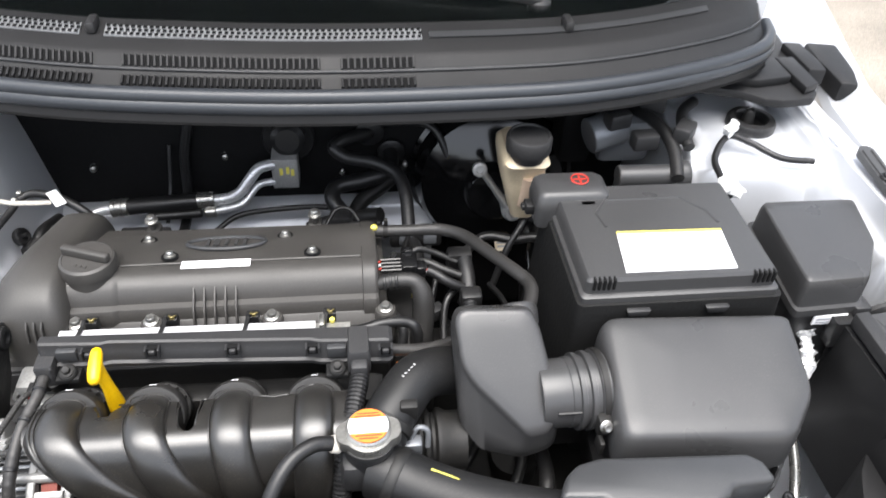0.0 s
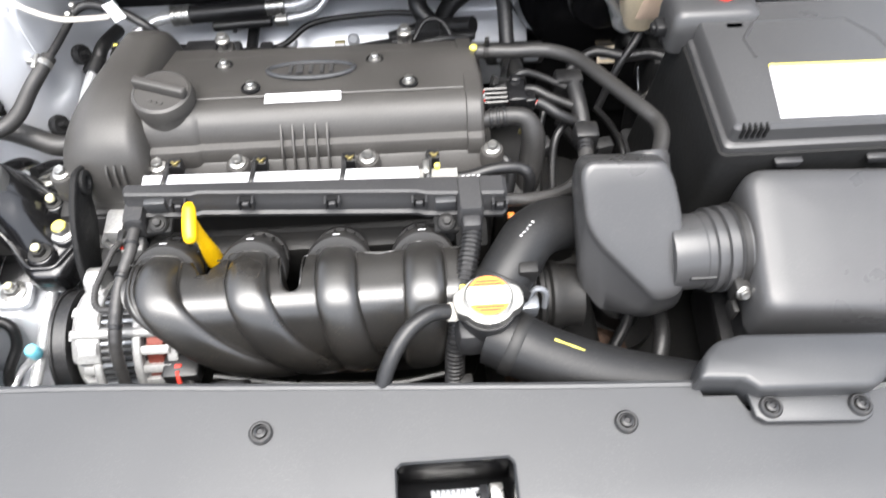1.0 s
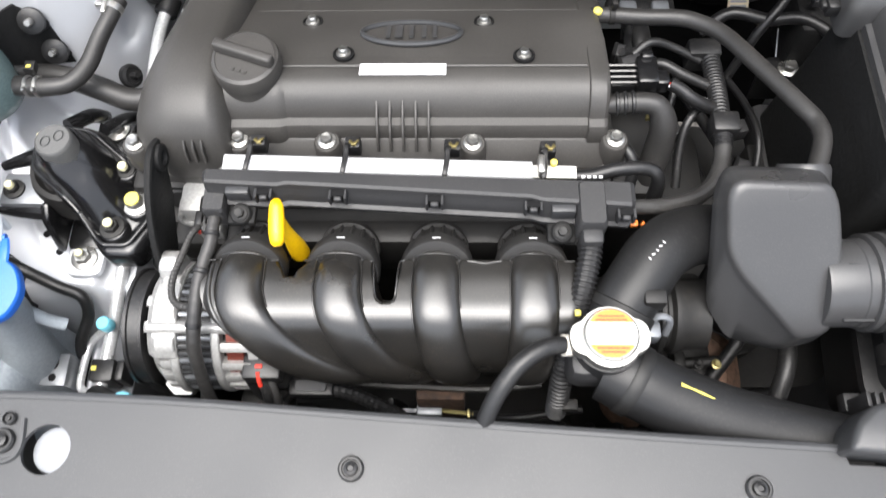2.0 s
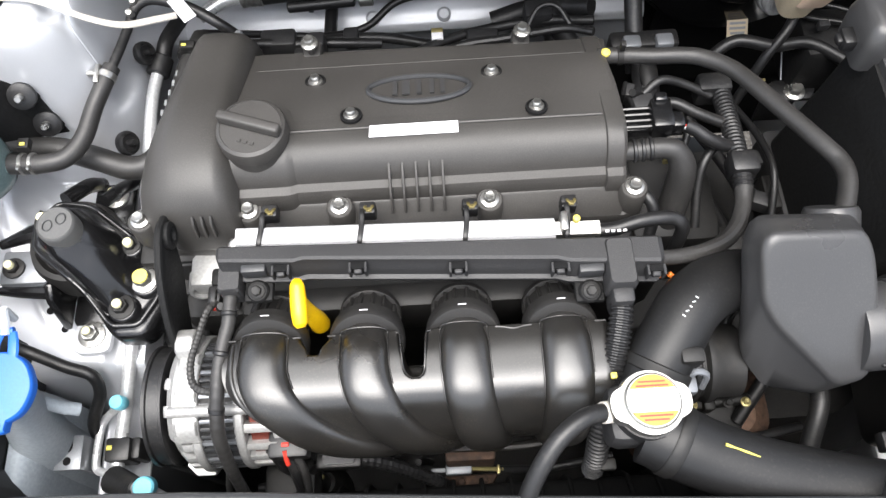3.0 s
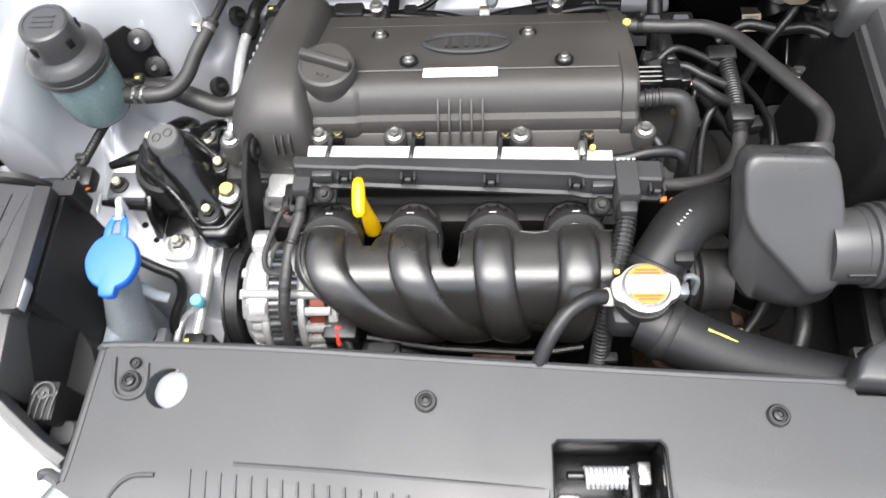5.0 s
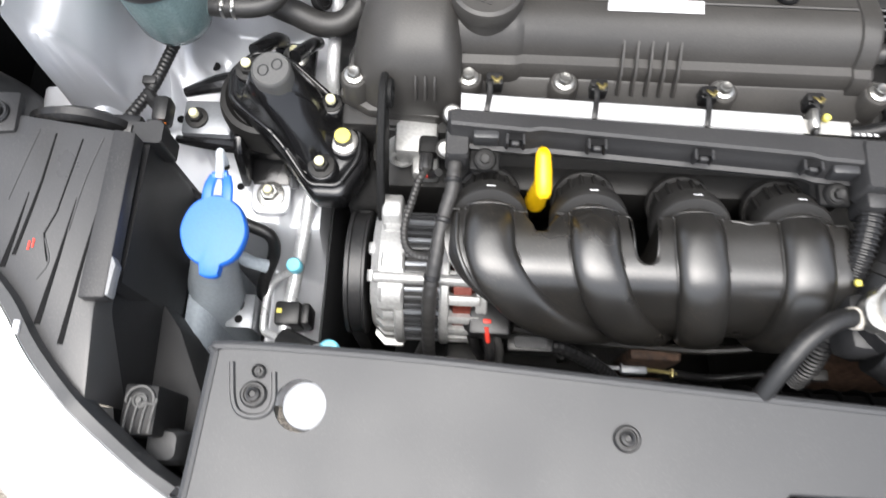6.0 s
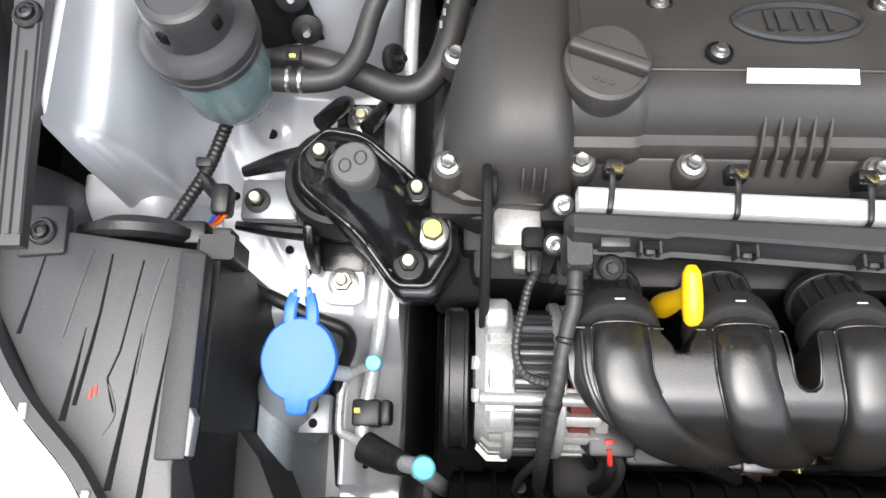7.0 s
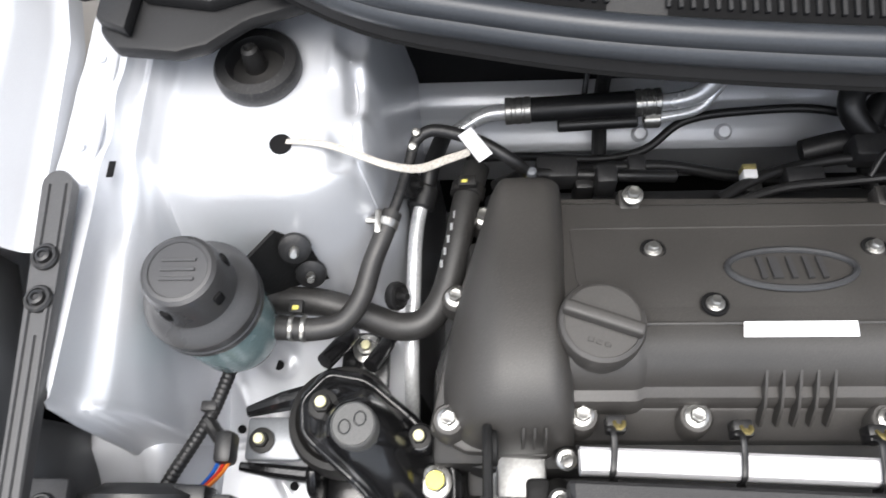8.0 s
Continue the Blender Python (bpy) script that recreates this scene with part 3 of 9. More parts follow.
# trim ends of the cowl by the fenders
for right in (False, True):
    bm = bm_new()
    f = lambda x: side(x, right)
    poly = [(f(-0.532), 0.262), (f(-0.518), 0.246), (f(-0.470), 0.240), (f(-0.448), 0.246), (f(-0.420), 0.268), (f(-0.38), 0.282), (f(-0.33), 0.30), (f(-0.33), 0.46), (f(-0.56), 0.46)]
    prism(bm, poly, "z", 0.985, 0.999, 0.004)
    prism(bm, [(f(-0.530), 0.264), (f(-0.505), 0.252), (f(-0.500), 0.345), (f(-0.530), 0.345)], "z", 0.999, 1.012, 0.003)
    prism(bm, [(f(-0.500), 0.285), (f(-0.445), 0.275), (f(-0.410), 0.288), (f(-0.38), 0.295), (f(-0.38), 0.345), (f(-0.500), 0.345)], "z", 0.999, 1.012, 0.003)
    part("end_trim", bm, COWL, cowl, "black plastic cowl end trim")
    bm = bm_new()
    prism(bm, [(f(-0.536), 0.305), (f(-0.562), 0.300), (f(-0.566), 0.330), (f(-0.564), 0.390), (f(-0.536), 0.395)], "z", 0.985, 1.012, 0.005)
    back = 0.0 if right else 0.055
    prism(bm, [(f(-0.580), 0.285 + back), (f(-0.606), 0.278 + back), (f(-0.626), 0.330 + back), (f(-0.640), 0.410 + back), (f(-0.590), 0.420 + back), (f(-0.582), 0.36 + back)], "z", 0.965, 1.000, 0.008)
    part("hinge_cover", bm, COWL, cowl)
    bm = bm_new()
    loft(bm, [[(f(x), y, z) for x, y in ((-0.535, 0.45 + dy), (-0.635, 0.44 + dy), (-0.650, 0.58 + dy), (-0.545, 0.60 + dy))] for z, dy in ((0.955, 0.0), (1.02, 0.02), (1.30, 0.30))])
    part("pillar_base", bm, PAINT, body, "silver foot of the windscreen pillar", 50)
glass = bm_new()
skin(glass, [[(x, seal_y(x) + dy, z) for x in XS] for dy, z in ((0.122, 1.093), (0.34, 1.20), (0.55, 1.35))], 0.004)
single("windscreen", glass, GLASS, "tinted windscreen above the black cowl", "windscreen", kind="structure")
inner = bm_new()
skin(inner, [[(x, seal_y(x) + dy, z) for x in XS] for dy, z in ((0.14, 1.05), (0.60, 1.10))], 0.01)
single("dashboard_top", inner, DASH, "black dashboard behind the windscreen", "dashboard", kind="structure")
wiper = thing("wiper", (0.0, 0.36, 1.09), "black windscreen wiper arm resting over the cowl", "wiper")
bm = bm_new()
tube(bm, [(0.40, 0.335, 1.108), (0.33, 0.332, 1.122), (0.23, 0.338, 1.130), (0.0, 0.365, 1.135), (-0.3, 0.42, 1.14)], [0.013, 0.012, 0.009, 0.007, 0.005], 10, 6)
lathe(bm, [(0.016, 0), (0.016, 0.012), (0.010, 0.018)], (0.40, 0.335, 1.092), n=20)
part("arm", bm, PLASTIC, wiper)
bm = bm_new()
tube(bm, [(0.24, 0.345, 1.118), (0.0, 0.375, 1.122), (-0.35, 0.44, 1.125)], 0.006, 8, 6)
part("blade", bm, RUBBER, wiper)

# unseen raised hood, hinged at the cowl above the bay, angled to shade it
hood = thing("hood", (MID, 0.42, 1.06), "silver hood, out of view, propped open to shade the bay", "hood")
bm = bm_new()
rows = []
HA = radians(76)
for k in range(13):
    s = 1.0 * k / 12
    w = 0.68 - 0.10 * (k / 12) ** 2
    y, z = 0.46 - s * math.cos(HA), 1.12 + s * math.sin(HA)
    rows.append([(MID + w * (-1 + 2 * j / 12), y + 0.05 * (1 - (j / 6 - 1) ** 2) * math.sin(HA), z + 0.05 * (1 - (j / 6 - 1) ** 2) * math.cos(HA)) for j in range(13)])
skin(bm, rows, 0.012)
part("panel", bm, PAINT, hood)
# black pad added underneath so that upward faces reflect less light
bm = bm_new()
skin(bm, [[V(p) + V((0, -0.018, -0.024)) for p in row[1:-1]] for row in rows[1:-1]], 0.010)
part("insulation", bm, DASH, hood, "black pad added under the hood to darken reflections")

# ---- radiator cover ----
shroud = thing("radiator_cover", (MID, -0.33, 0.875), "grey-black plastic radiator cover panel with push clips and a latch opening", "trim panel")


def plate(bm, outer, holes, z, thick):
    """A flat plate with holes: filled between the loops, then drawn down."""
    edges = []
    for loop in [outer] + holes:
        vs = [bm.verts.new((x, y, z)) for x, y in loop]
        edges += [bm.edges.new((vs[i], vs[(i + 1) % len(vs)])) for i in range(len(vs))]
    r = bmesh.ops.triangle_fill(bm, use_beauty=True, use_dissolve=False, edges=edges)
    fs = [f for f in r["geom"] if isinstance(f, bmesh.types.BMFace)]
    bmesh.ops.recalc_face_normals(bm, faces=fs)
    if fs and fs[0].normal.z < 0:
        bmesh.ops.reverse_faces(bm, faces=fs)
    e = bmesh.ops.extrude_face_region(bm, geom=fs)
    for v in e["geom"]:
        if isinstance(v, bmesh.types.BMVert):
            v.co.z -= thick
    bmesh.ops.recalc_face_normals(bm, faces=bm.faces)
    return bm


LATCH = [(x, y) for x, y, _ in rrect(0.057, 0.158, -0.425, -0.327, 0.010, 0)]
outline = [(-0.343, -0.243), (-0.20, -0.247), (-0.06, -0.256), (0.05, -0.263), (0.20, -0.272), (0.318, -0.278), (0.322, -0.290), (0.350, -0.291), (0.356, -0.305), (0.455, -0.309), (0.466, -0.294), (0.488, -0.291), (0.55, -0.288), (0.560, -0.296), (0.574, -0.37), (0.55, -0.40), (0.46, -0.45), (0.34, -0.50), (0.20, -0.53), (0.02, -0.53), (-0.12, -0.50), (-0.24, -0.45), (-0.32, -0.402), (-0.350, -0.385), (-0.372, -0.3715), (-0.383, -0.366), (-0.385, -0.361), (-0.378, -0.360), (-0.369, -0.364), (-0.363, -0.359), (-0.354, -0.250)]
bm = bm_new()
plate(bm, outline, [arc(-0.2865, -0.2850, 0.0192, 0, 345, 23), arc(0.500, -0.312, 0.0205, 0, 345, 23), LATCH], 0.886, 0.004)
for k in range(12):
    bmesh.ops.bisect_plane(bm, geom=bm.verts[:] + bm.edges[:] + bm.faces[:], plane_co=(0, -0.355 - 0.014 * k, 0), plane_no=(0, 1, 0))
for k in range(16):
    bmesh.ops.bisect_plane(bm, geom=bm.verts[:] + bm.edges[:] + bm.faces[:], plane_co=(-0.33 + 0.055 * k, 0, 0), plane_no=(1, 0, 0))
for v in bm.verts:
    v.co.z -= 0.045 * (1 - step(-0.53, -0.36, v.co.y))
part("panel", bm, SHROUD, shroud)
bm = bm_new()
tube(bm, [(x, y, 0.884) for x, y in outline[-1:] + outline[:6]], 0.004, 8, 4)
tube(bm, [(x, y, 0.884) for x, y in outline[-1:-7:-1]], 0.004, 8, 4)
tube(bm, [(x, y, 0.883) for x, y in LATCH + LATCH[:1]], 0.003, 6, 2)
part("rim", bm, SHROUD, shroud)
bm = bm_new()
for k in range(15):
    x = -0.252 + 0.0135 * k
    y0 = -0.357 - 0.0014 * k
    bm2 = [(x, y0, 0.8863), (x + 0.002, y0 - 0.03, 0.884), (x + 0.003, y0 - 0.055, 0.880), (x + 0.004, y0 - 0.085, 0.871)]
    tube(bm, bm2, 0.0012, 6, 2)
part("ribs", bm, SHROUD, shroud)
for pts in ([(-0.215, -0.352, 0.8852), (-0.13, -0.357, 0.8852), (-0.05, -0.363, 0.8848), (0.052, -0.370, 0.8838)]  ,):
    bm = bm_new()
    tube(bm, pts, 0.0020, 8, 6)
    part("swage", bm, SHROUD, shroud)
bm = bm_new()
tube(bm, [(-0.283, -0.362, 0.8865), (-0.302, -0.363, 0.886), (-0.315, -0.372, 0.885), (-0.320, -0.388, 0.881), (-0.295, -0.408, 0.876)], 0.0022, 6, 4)
part("embossing", bm, SHROUD, shroud)
bm = bm_new()
tube(bm, [(-0.340, -0.256, 0.8865), (-0.335, -0.285, 0.8865), (-0.326, -0.294, 0.8865), (-0.312, -0.293, 0.8865), (-0.306, -0.283, 0.8865), (-0.308, -0.262, 0.8865)], 0.0022, 6, 4)
part("embossing", bm, SHROUD, shroud)


def push_clip(bm):
    lathe(bm, [(0.0098, -0.002), (0.0098, 0.001), (0.0085, 0.0025), (0.0070, 0.0025), (0.0064, 0.0010), (0.0056, 0.0010), (0.0050, 0.0042), (0.0030, 0.0050), (0.0022, 0.0034), (0.0005, 0.0034)], (0, 0, 0), n=22)


def small_clip(bm):
    lathe(bm, [(0.0052, -0.002), (0.0052, 0.002), (0.0042, 0.003), (0.0034, 0.0012), (0.0020, 0.0012), (0.0016, 0.0030), (0.0004, 0.0032)], (0, 0, 0), n=18)


for x, y in ((-0.321, -0.279), (-0.05, -0.297), (0.252, -0.308), (0.535, -0.305)):
    placed("push_clip", "push_clip", push_clip, RUBBER, shroud, (x, y, 0.8875), label="black push clip")
placed("small_clip", "small_clip", small_clip, RUBBER, shroud, (-0.319, -0.262, 0.8875))
placed("small_clip", "small_clip", small_clip, RUBBER, shroud, (0.533, -0.288, 0.8875))
for x, y in ((-0.2838, -0.2838), (0.502, -0.311)):
    bm = bm_new()
    lathe(bm, [(0.0184, -0.010), (0.0184, 0.003), (0.0176, 0.004), (0.001, 0.004)], (x, y, 0.871), n=28)
    part("support_pad", bm, GREYMET, shroud, "silver metal seen through the round hole")
# hood latch in the opening
latch = thing("hood_latch", (0.107, -0.385, 0.84), "black hood latch with a coil spring in the cover opening", "latch")
for dims in ((0.050, 0.165, -0.44, -0.318, 0.80, 0.806), (0.052, 0.060, -0.43, -0.320, 0.806, 0.872), (0.155, 0.163, -0.43, -0.320, 0.806, 0.872), (0.060, 0.155, -0.326, -0.320, 0.806, 0.872)):
    bm = bm_new()
    box(bm, *dims, 0.002)
    part("plate", bm, GLOSS, latch)
bm = bm_new()
tube(bm, [(0.088 + 0.036 * k / 72, -0.357 + 0.0082 * math.cos(k * math.tau / 8), 0.866 + 0.0082 * math.sin(k * math.tau / 8)) for k in range(73)], 0.0019, 6, 1)
part("spring", bm, TUBE, latch, "pale steel coil spring")
bm = bm_new()
rod(bm, (0.072, -0.355, 0.862), (0.135, -0.355, 0.862), 0.004)
box(bm, 0.126, 0.134, -0.40, -0.345, 0.83, 0.868, 0.002)
box(bm, 0.108, 0.130, -0.43, -0.395, 0.835, 0.842, 0.002)
part("lever", bm, GLOSS, latch)
for x, y, w, d in ((0.075, -0.372, 0.010, 0.004), (0.098, -0.378, 0.014, 0.003), (0.082, -0.392, 0.008, 0.006), (0.142, -0.350, 0.006, 0.010), (0.104, -0.398, 0.010, 0.004)):
    bm = bm_new()
    box(bm, x - w, x + w, y - d, y + d, 0.835, 0.850, 0.002)
    part("pawl", bm, DARK if w > 0.012 else STEEL, latch)

# air snorkel lip over the cover
snorkel = thing("intake_snorkel", (0.40, -0.28, 0.88), "black plastic air intake snorkel clipped over the radiator cover", "air duct")
bm = bm_new()
prism(bm, [(0.312, -0.284), (0.322, -0.262), (0.336, -0.250), (0.358, -0.245), (0.500, -0.252), (0.513, -0.262), (0.517, -0.283), (0.476, -0.285), (0.468, -0.294), (0.455, -0.300), (0.360, -0.297), (0.352, -0.287)], "z", 0.870, 0.912, 0.006, 3)
prism(bm, [(0.356, -0.29), (0.462, -0.293), (0.456, -0.318), (0.448, -0.322), (0.366, -0.318), (0.358, -0.312)], "z", 0.888, 0.894, 0.002)
part("body", bm, SHROUD, snorkel)
for x, y in ((0.372, -0.306), (0.447, -0.309)):
    placed("push_clip", "push_clip", push_clip, RUBBER, snorkel, (x, y, 0.895))

# ---- lamps ----
for right in (False, True):
    f = lambda x: side(x, right)
    lamp = thing("headlight", (f(-0.50), -0.17, 0.70), "black ribbed headlight housing with a clear lens, beside the radiator cover", "headlight", "headlights")
    top = [(-0.590, -0.060), (-0.437, -0.080), (-0.443, -0.220), (-0.436, -0.292), (-0.475, -0.260), (-0.535, -0.186), (-0.578, -0.118)]
    bm = bm_new()
    prism(bm, [(f(x), y) for x, y in top], "z", 0.72, 0.902, 0.004)
    part("housing", bm, BOXES, lamp)
    # dark wedges paint the shadow under each overlapping step of the housing
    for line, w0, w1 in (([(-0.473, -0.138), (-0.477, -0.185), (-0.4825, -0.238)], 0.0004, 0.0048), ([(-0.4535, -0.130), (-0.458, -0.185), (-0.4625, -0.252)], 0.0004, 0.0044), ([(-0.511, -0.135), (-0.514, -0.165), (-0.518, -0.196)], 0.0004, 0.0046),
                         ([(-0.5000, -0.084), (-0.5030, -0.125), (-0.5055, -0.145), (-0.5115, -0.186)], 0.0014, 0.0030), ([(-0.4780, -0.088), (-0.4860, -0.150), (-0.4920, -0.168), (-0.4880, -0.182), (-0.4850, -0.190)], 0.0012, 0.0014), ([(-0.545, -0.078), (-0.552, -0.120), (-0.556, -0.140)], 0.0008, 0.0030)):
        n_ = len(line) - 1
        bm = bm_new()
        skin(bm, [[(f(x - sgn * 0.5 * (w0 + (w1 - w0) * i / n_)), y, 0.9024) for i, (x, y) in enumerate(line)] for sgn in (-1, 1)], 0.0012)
        part("groove", bm, DASH, lamp, "dark wedge painted for a moulded step's shadow")
    for line in ([(-0.514, -0.081), (-0.520, -0.110), (-0.526, -0.142)], [(-0.462, -0.086), (-0.470, -0.125), (-0.4740, -0.165)], [(-0.4905, -0.172), (-0.484, -0.190), (-0.4905, -0.204)]):
        bm = bm_new()
        tube(bm, [(f(x), y, 0.9018) for x, y in line], 0.0009, 6, 3)
        part("rib", bm, BOXES, lamp)
    bm = bm_new()
    for k, y in ((0, -0.1785), (1, -0.1765)):
        xa_, xb_ = f(-0.5025 + 0.003 * k), f(-0.5008 + 0.003 * k)
        box(bm, min(xa_, xb_), max(xa_, xb_), y - 0.003, y + 0.004, 0.9021, 0.9026, 0)
    part("print", bm, RED, lamp, "small red print")
    bm = bm_new()
    prism(bm, [(f(-0.450), -0.083), (f(-0.432), -0.085), (f(-0.432), -0.218), (f(-0.452), -0.219)], "z", 0.895, 0.913, 0.002)
    part("bar", bm, PLASTIC, lamp)
    bm = bm_new()
    prism(bm, [(f(-0.4345), -0.182), (f(-0.4285), -0.192), (f(-0.4300), -0.216), (f(-0.4345), -0.216)], "z", 0.900, 0.912, 0.001)
    part("tab", bm, MESHGREY, lamp)
    bm = bm_new()
    loft(bm, [[(f(-0.445), -0.070, z) for z in (0.74, 0.80, 0.86, 0.895)] + [(f(-0.434), -0.070, z) for z in (0.86, 0.82, 0.78, 0.74)],
              [(f(-0.445), -0.20, z) for z in (0.70, 0.78, 0.84, 0.885)] + [(f(-0.432), -0.20, z) for z in (0.83, 0.79, 0.74, 0.70)],
              [(f(-0.440), -0.30, z) for z in (0.70, 0.76, 0.81, 0.84)] + [(f(-0.430), -0.29, z) for z in (0.81, 0.77, 0.74, 0.70)],
              [(f(-0.420), -0.345, z) for z in (0.70, 0.74, 0.78, 0.81)] + [(f(-0.404), -0.34, z) for z in (0.79, 0.76, 0.74, 0.70)]])
    part("back_shell", bm, COWL, lamp, "", 50)
    bm = bm_new()
    prism(bm, [(f(x), y) for x, y in ((-0.475, -0.235), (-0.436, -0.190), (-0.414, -0.216), (-0.395, -0.255), (-0.372, -0.300), (-0.358, -0.335), (-0.366, -0.350), (-0.395, -0.335), (-0.430, -0.304), (-0.470, -0.262))], "z", 0.70, 0.80, 0.002)
    part("lower_shell", bm, COWL, lamp)
    bm = bm_new()
    lathe(bm, [(0.040, 0), (0.045, 0.004), (0.045, 0.010), (0.035, 0.014), (0.028, 0.018)], (f(-0.500), -0.066, 0.858), (0, 1, 0.10), 28)
    part("bulb_cap", bm, RUBBER, lamp, "black round bulb cover")
    # side wall of the housing, a thin sheet coloured blacker than its top
    bm = bm_new()
    loft(bm, [[(f(x), y, z) for x, y in ((-0.438, -0.074), (-0.433, -0.076), (-0.430, -0.084), (-0.432, -0.200), (-0.438, -0.206))] for z in (0.70, 0.885, 0.889)])
    part("housing_side_wall", bm, COWL, lamp, "black side wall of the lamp housing")
    bm = bm_new()
    loft(bm, [rrect(min(f(-0.446), f(-0.420)), max(f(-0.446), f(-0.420)), -0.084, -0.066, 0.003, z) for z in (0.855, 0.893)])
    lplug = part("lamp_plug", bm, RUBBER, lamp)
    bm = bm_new()
    box(bm, min(f(-0.440), f(-0.426)), max(f(-0.440), f(-0.426)), -0.064, -0.058, 0.862, 0.884, 0.002)
    part("latch", bm, PLASTIC, lplug)
    bm = bm_new()
    prism(bm, [(f(-0.565), -0.050), (f(-0.534), -0.050), (f(-0.532), -0.085), (f(-0.566), -0.088)], "z", 0.895, 0.906, 0.003)
    part("mounting_tab", bm, PLASTIC, lamp)
    placed("screw", "push_clip", push_clip, RUBBER, lamp, (f(-0.549), -0.070, 0.907))
    border = [(-0.612, 0.11), (-0.594, 0.06), (-0.586, 0.0), (-0.582, -0.06), (-0.572, -0.125), (-0.541, -0.176), (-0.500, -0.218), (-0.476, -0.250), (-0.451, -0.277), (-0.428, -0.298), (-0.393, -0.329), (-0.370, -0.345)]
    line = glide([(f(x), y, 0.905 + 0.022 * step(-0.14, 0.04, y) - 0.040 * step(-0.290, -0.365, y)) for x, y in border], 5)
    rows = []
    for w, h in ((-0.002, -0.02), (0.0, 0.0), (0.003, 0.006), (0.017, 0.006), (0.0215, 0.0), (0.0225, -0.02)):
        row = []
        for i, p in enumerate(line):
            d = (line[min(i + 1, len(line) - 1)] - line[max(i - 1, 0)]).normalized()
            nrm = V((d.y, -d.x, 0)) * (-1 if right else 1)
            row.append(p + nrm * w * (0.60 + 0.40 * step(-0.15, 0.0, p.y)) + V((0, 0, h)))
        rows.append(row)
    bm = bm_new()
    skin(bm, rows, 0.002)
    part("seal_strip", bm, SHROUD, lamp, "dark grey seal strip with white clips")
    rows = []
    for w, h in ((0.0230, 0.0), (0.034, 0.001), (0.060, -0.010), (0.092, -0.040), (0.118, -0.10), (0.126, -0.19)):
        row = []
        for i, p in enumerate(line):
            d = (line[min(i + 1, len(line) - 1)] - line[max(i - 1, 0)]).normalized()
            nrm = V((d.y, -d.x, 0)) * (-1 if right else 1)
            out_ = V(((0.74 if right else -0.74), -0.67, 0))
            nrm = nrm.lerp(out_, step(0.03, 0.09, w)).normalized()
            w_in = 0.0230 * 0.40 * (1 - step(-0.15, 0.0, p.y)) * (1 - step(0.03, 0.09, w))
            row.append(p + nrm * (w - w_in) + V((0, 0, h - 0.01 * step(0.6, 1, i / len(line)))))
        rows.append(row)
    bm = bm_new()
    skin(bm, rows, 0.003)
    part("lens", bm, LENS, lamp, "clear headlight lens, its glare coloured white", 50)
    for k in (7, 18, 26, 33):
        p = line[min(k, len(line) - 1)]
        d = (line[min(k + 1, len(line) - 1)] - line[k - 1]).normalized()
        nrm = V((d.y, -d.x, 0)) * (-1 if right else 1)
        placed("clip", "lampclip", lambda b: box(b, -0.0025, 0.0025, -0.005, 0.005, -0.001, 0.0025, 0.001), RAIL, lamp, p + nrm * 0.013 * (0.60 + 0.40 * step(-0.15, 0.0, p.y)) + V((0, 0, 0.006)))
    bm = bm_new()
    xa_, xb_ = sorted((f(-0.4245), f(-0.3975)))
    box(bm, xa_, xb_, -0.311, -0.273, 0.798, 0.868, 0.003)
    block_ = part("adjuster_block", bm, COWL, lamp)
    for k in range(4):
        x = -0.4205 + 0.0065 * k
        bm = bm_new()
        tube(bm, [(f(x + 0.003), -0.2835 - 0.003 * (k % 3 > 0), 0.8690), (f(x + 0.001), -0.296, 0.8688), (f(x), -0.3095, 0.8685)], 0.0012, 6, 3)
        part("rib", bm, CAPGREY, block_, "", 60)
    bm = bm_new()
    tube(bm, [(f(-0.4105 + 0.0105 * math.cos(a)), -0.2855 + 0.0105 * math.sin(a), 0.8690) for a in np.linspace(-0.15, math.pi + 0.15, 12)], 0.0013, 6, 2)
    part("arch", bm, CAPGREY, block_, "", 60)
    bm = bm_new()
    lathe(bm, [(0.0058, 0), (0.0058, 0.0022), (0.0044, 0.0026), (0.0036, 0.0010), (0.0022, 0.0010), (0.0018, 0.0036), (0.0004, 0.0038)], (f(-0.4105), -0.2855, 0.868), n=20)
    rod(bm, (f(-0.408), -0.287, 0.8705), (f(-0.397), -0.2885, 0.8705), 0.0012, 8)
    part("adjuster", bm, CAPGREY, lamp, "grey plastic lamp adjuster", 40)
    bm = bm_new()
    xa_, xb_ = sorted((f(-0.412), f(-0.384)))
    loft(bm, [rrect(xa_, xb_, -0.330, -0.303, 0.006, 0.798), rrect(xa_, xb_, -0.330, -0.303, 0.006, 0.838), rrect(xa_ + 0.003, xb_ - 0.003, -0.327, -0.306, 0.006, 0.845)])
    part("stop", bm, SHROUD, lamp)

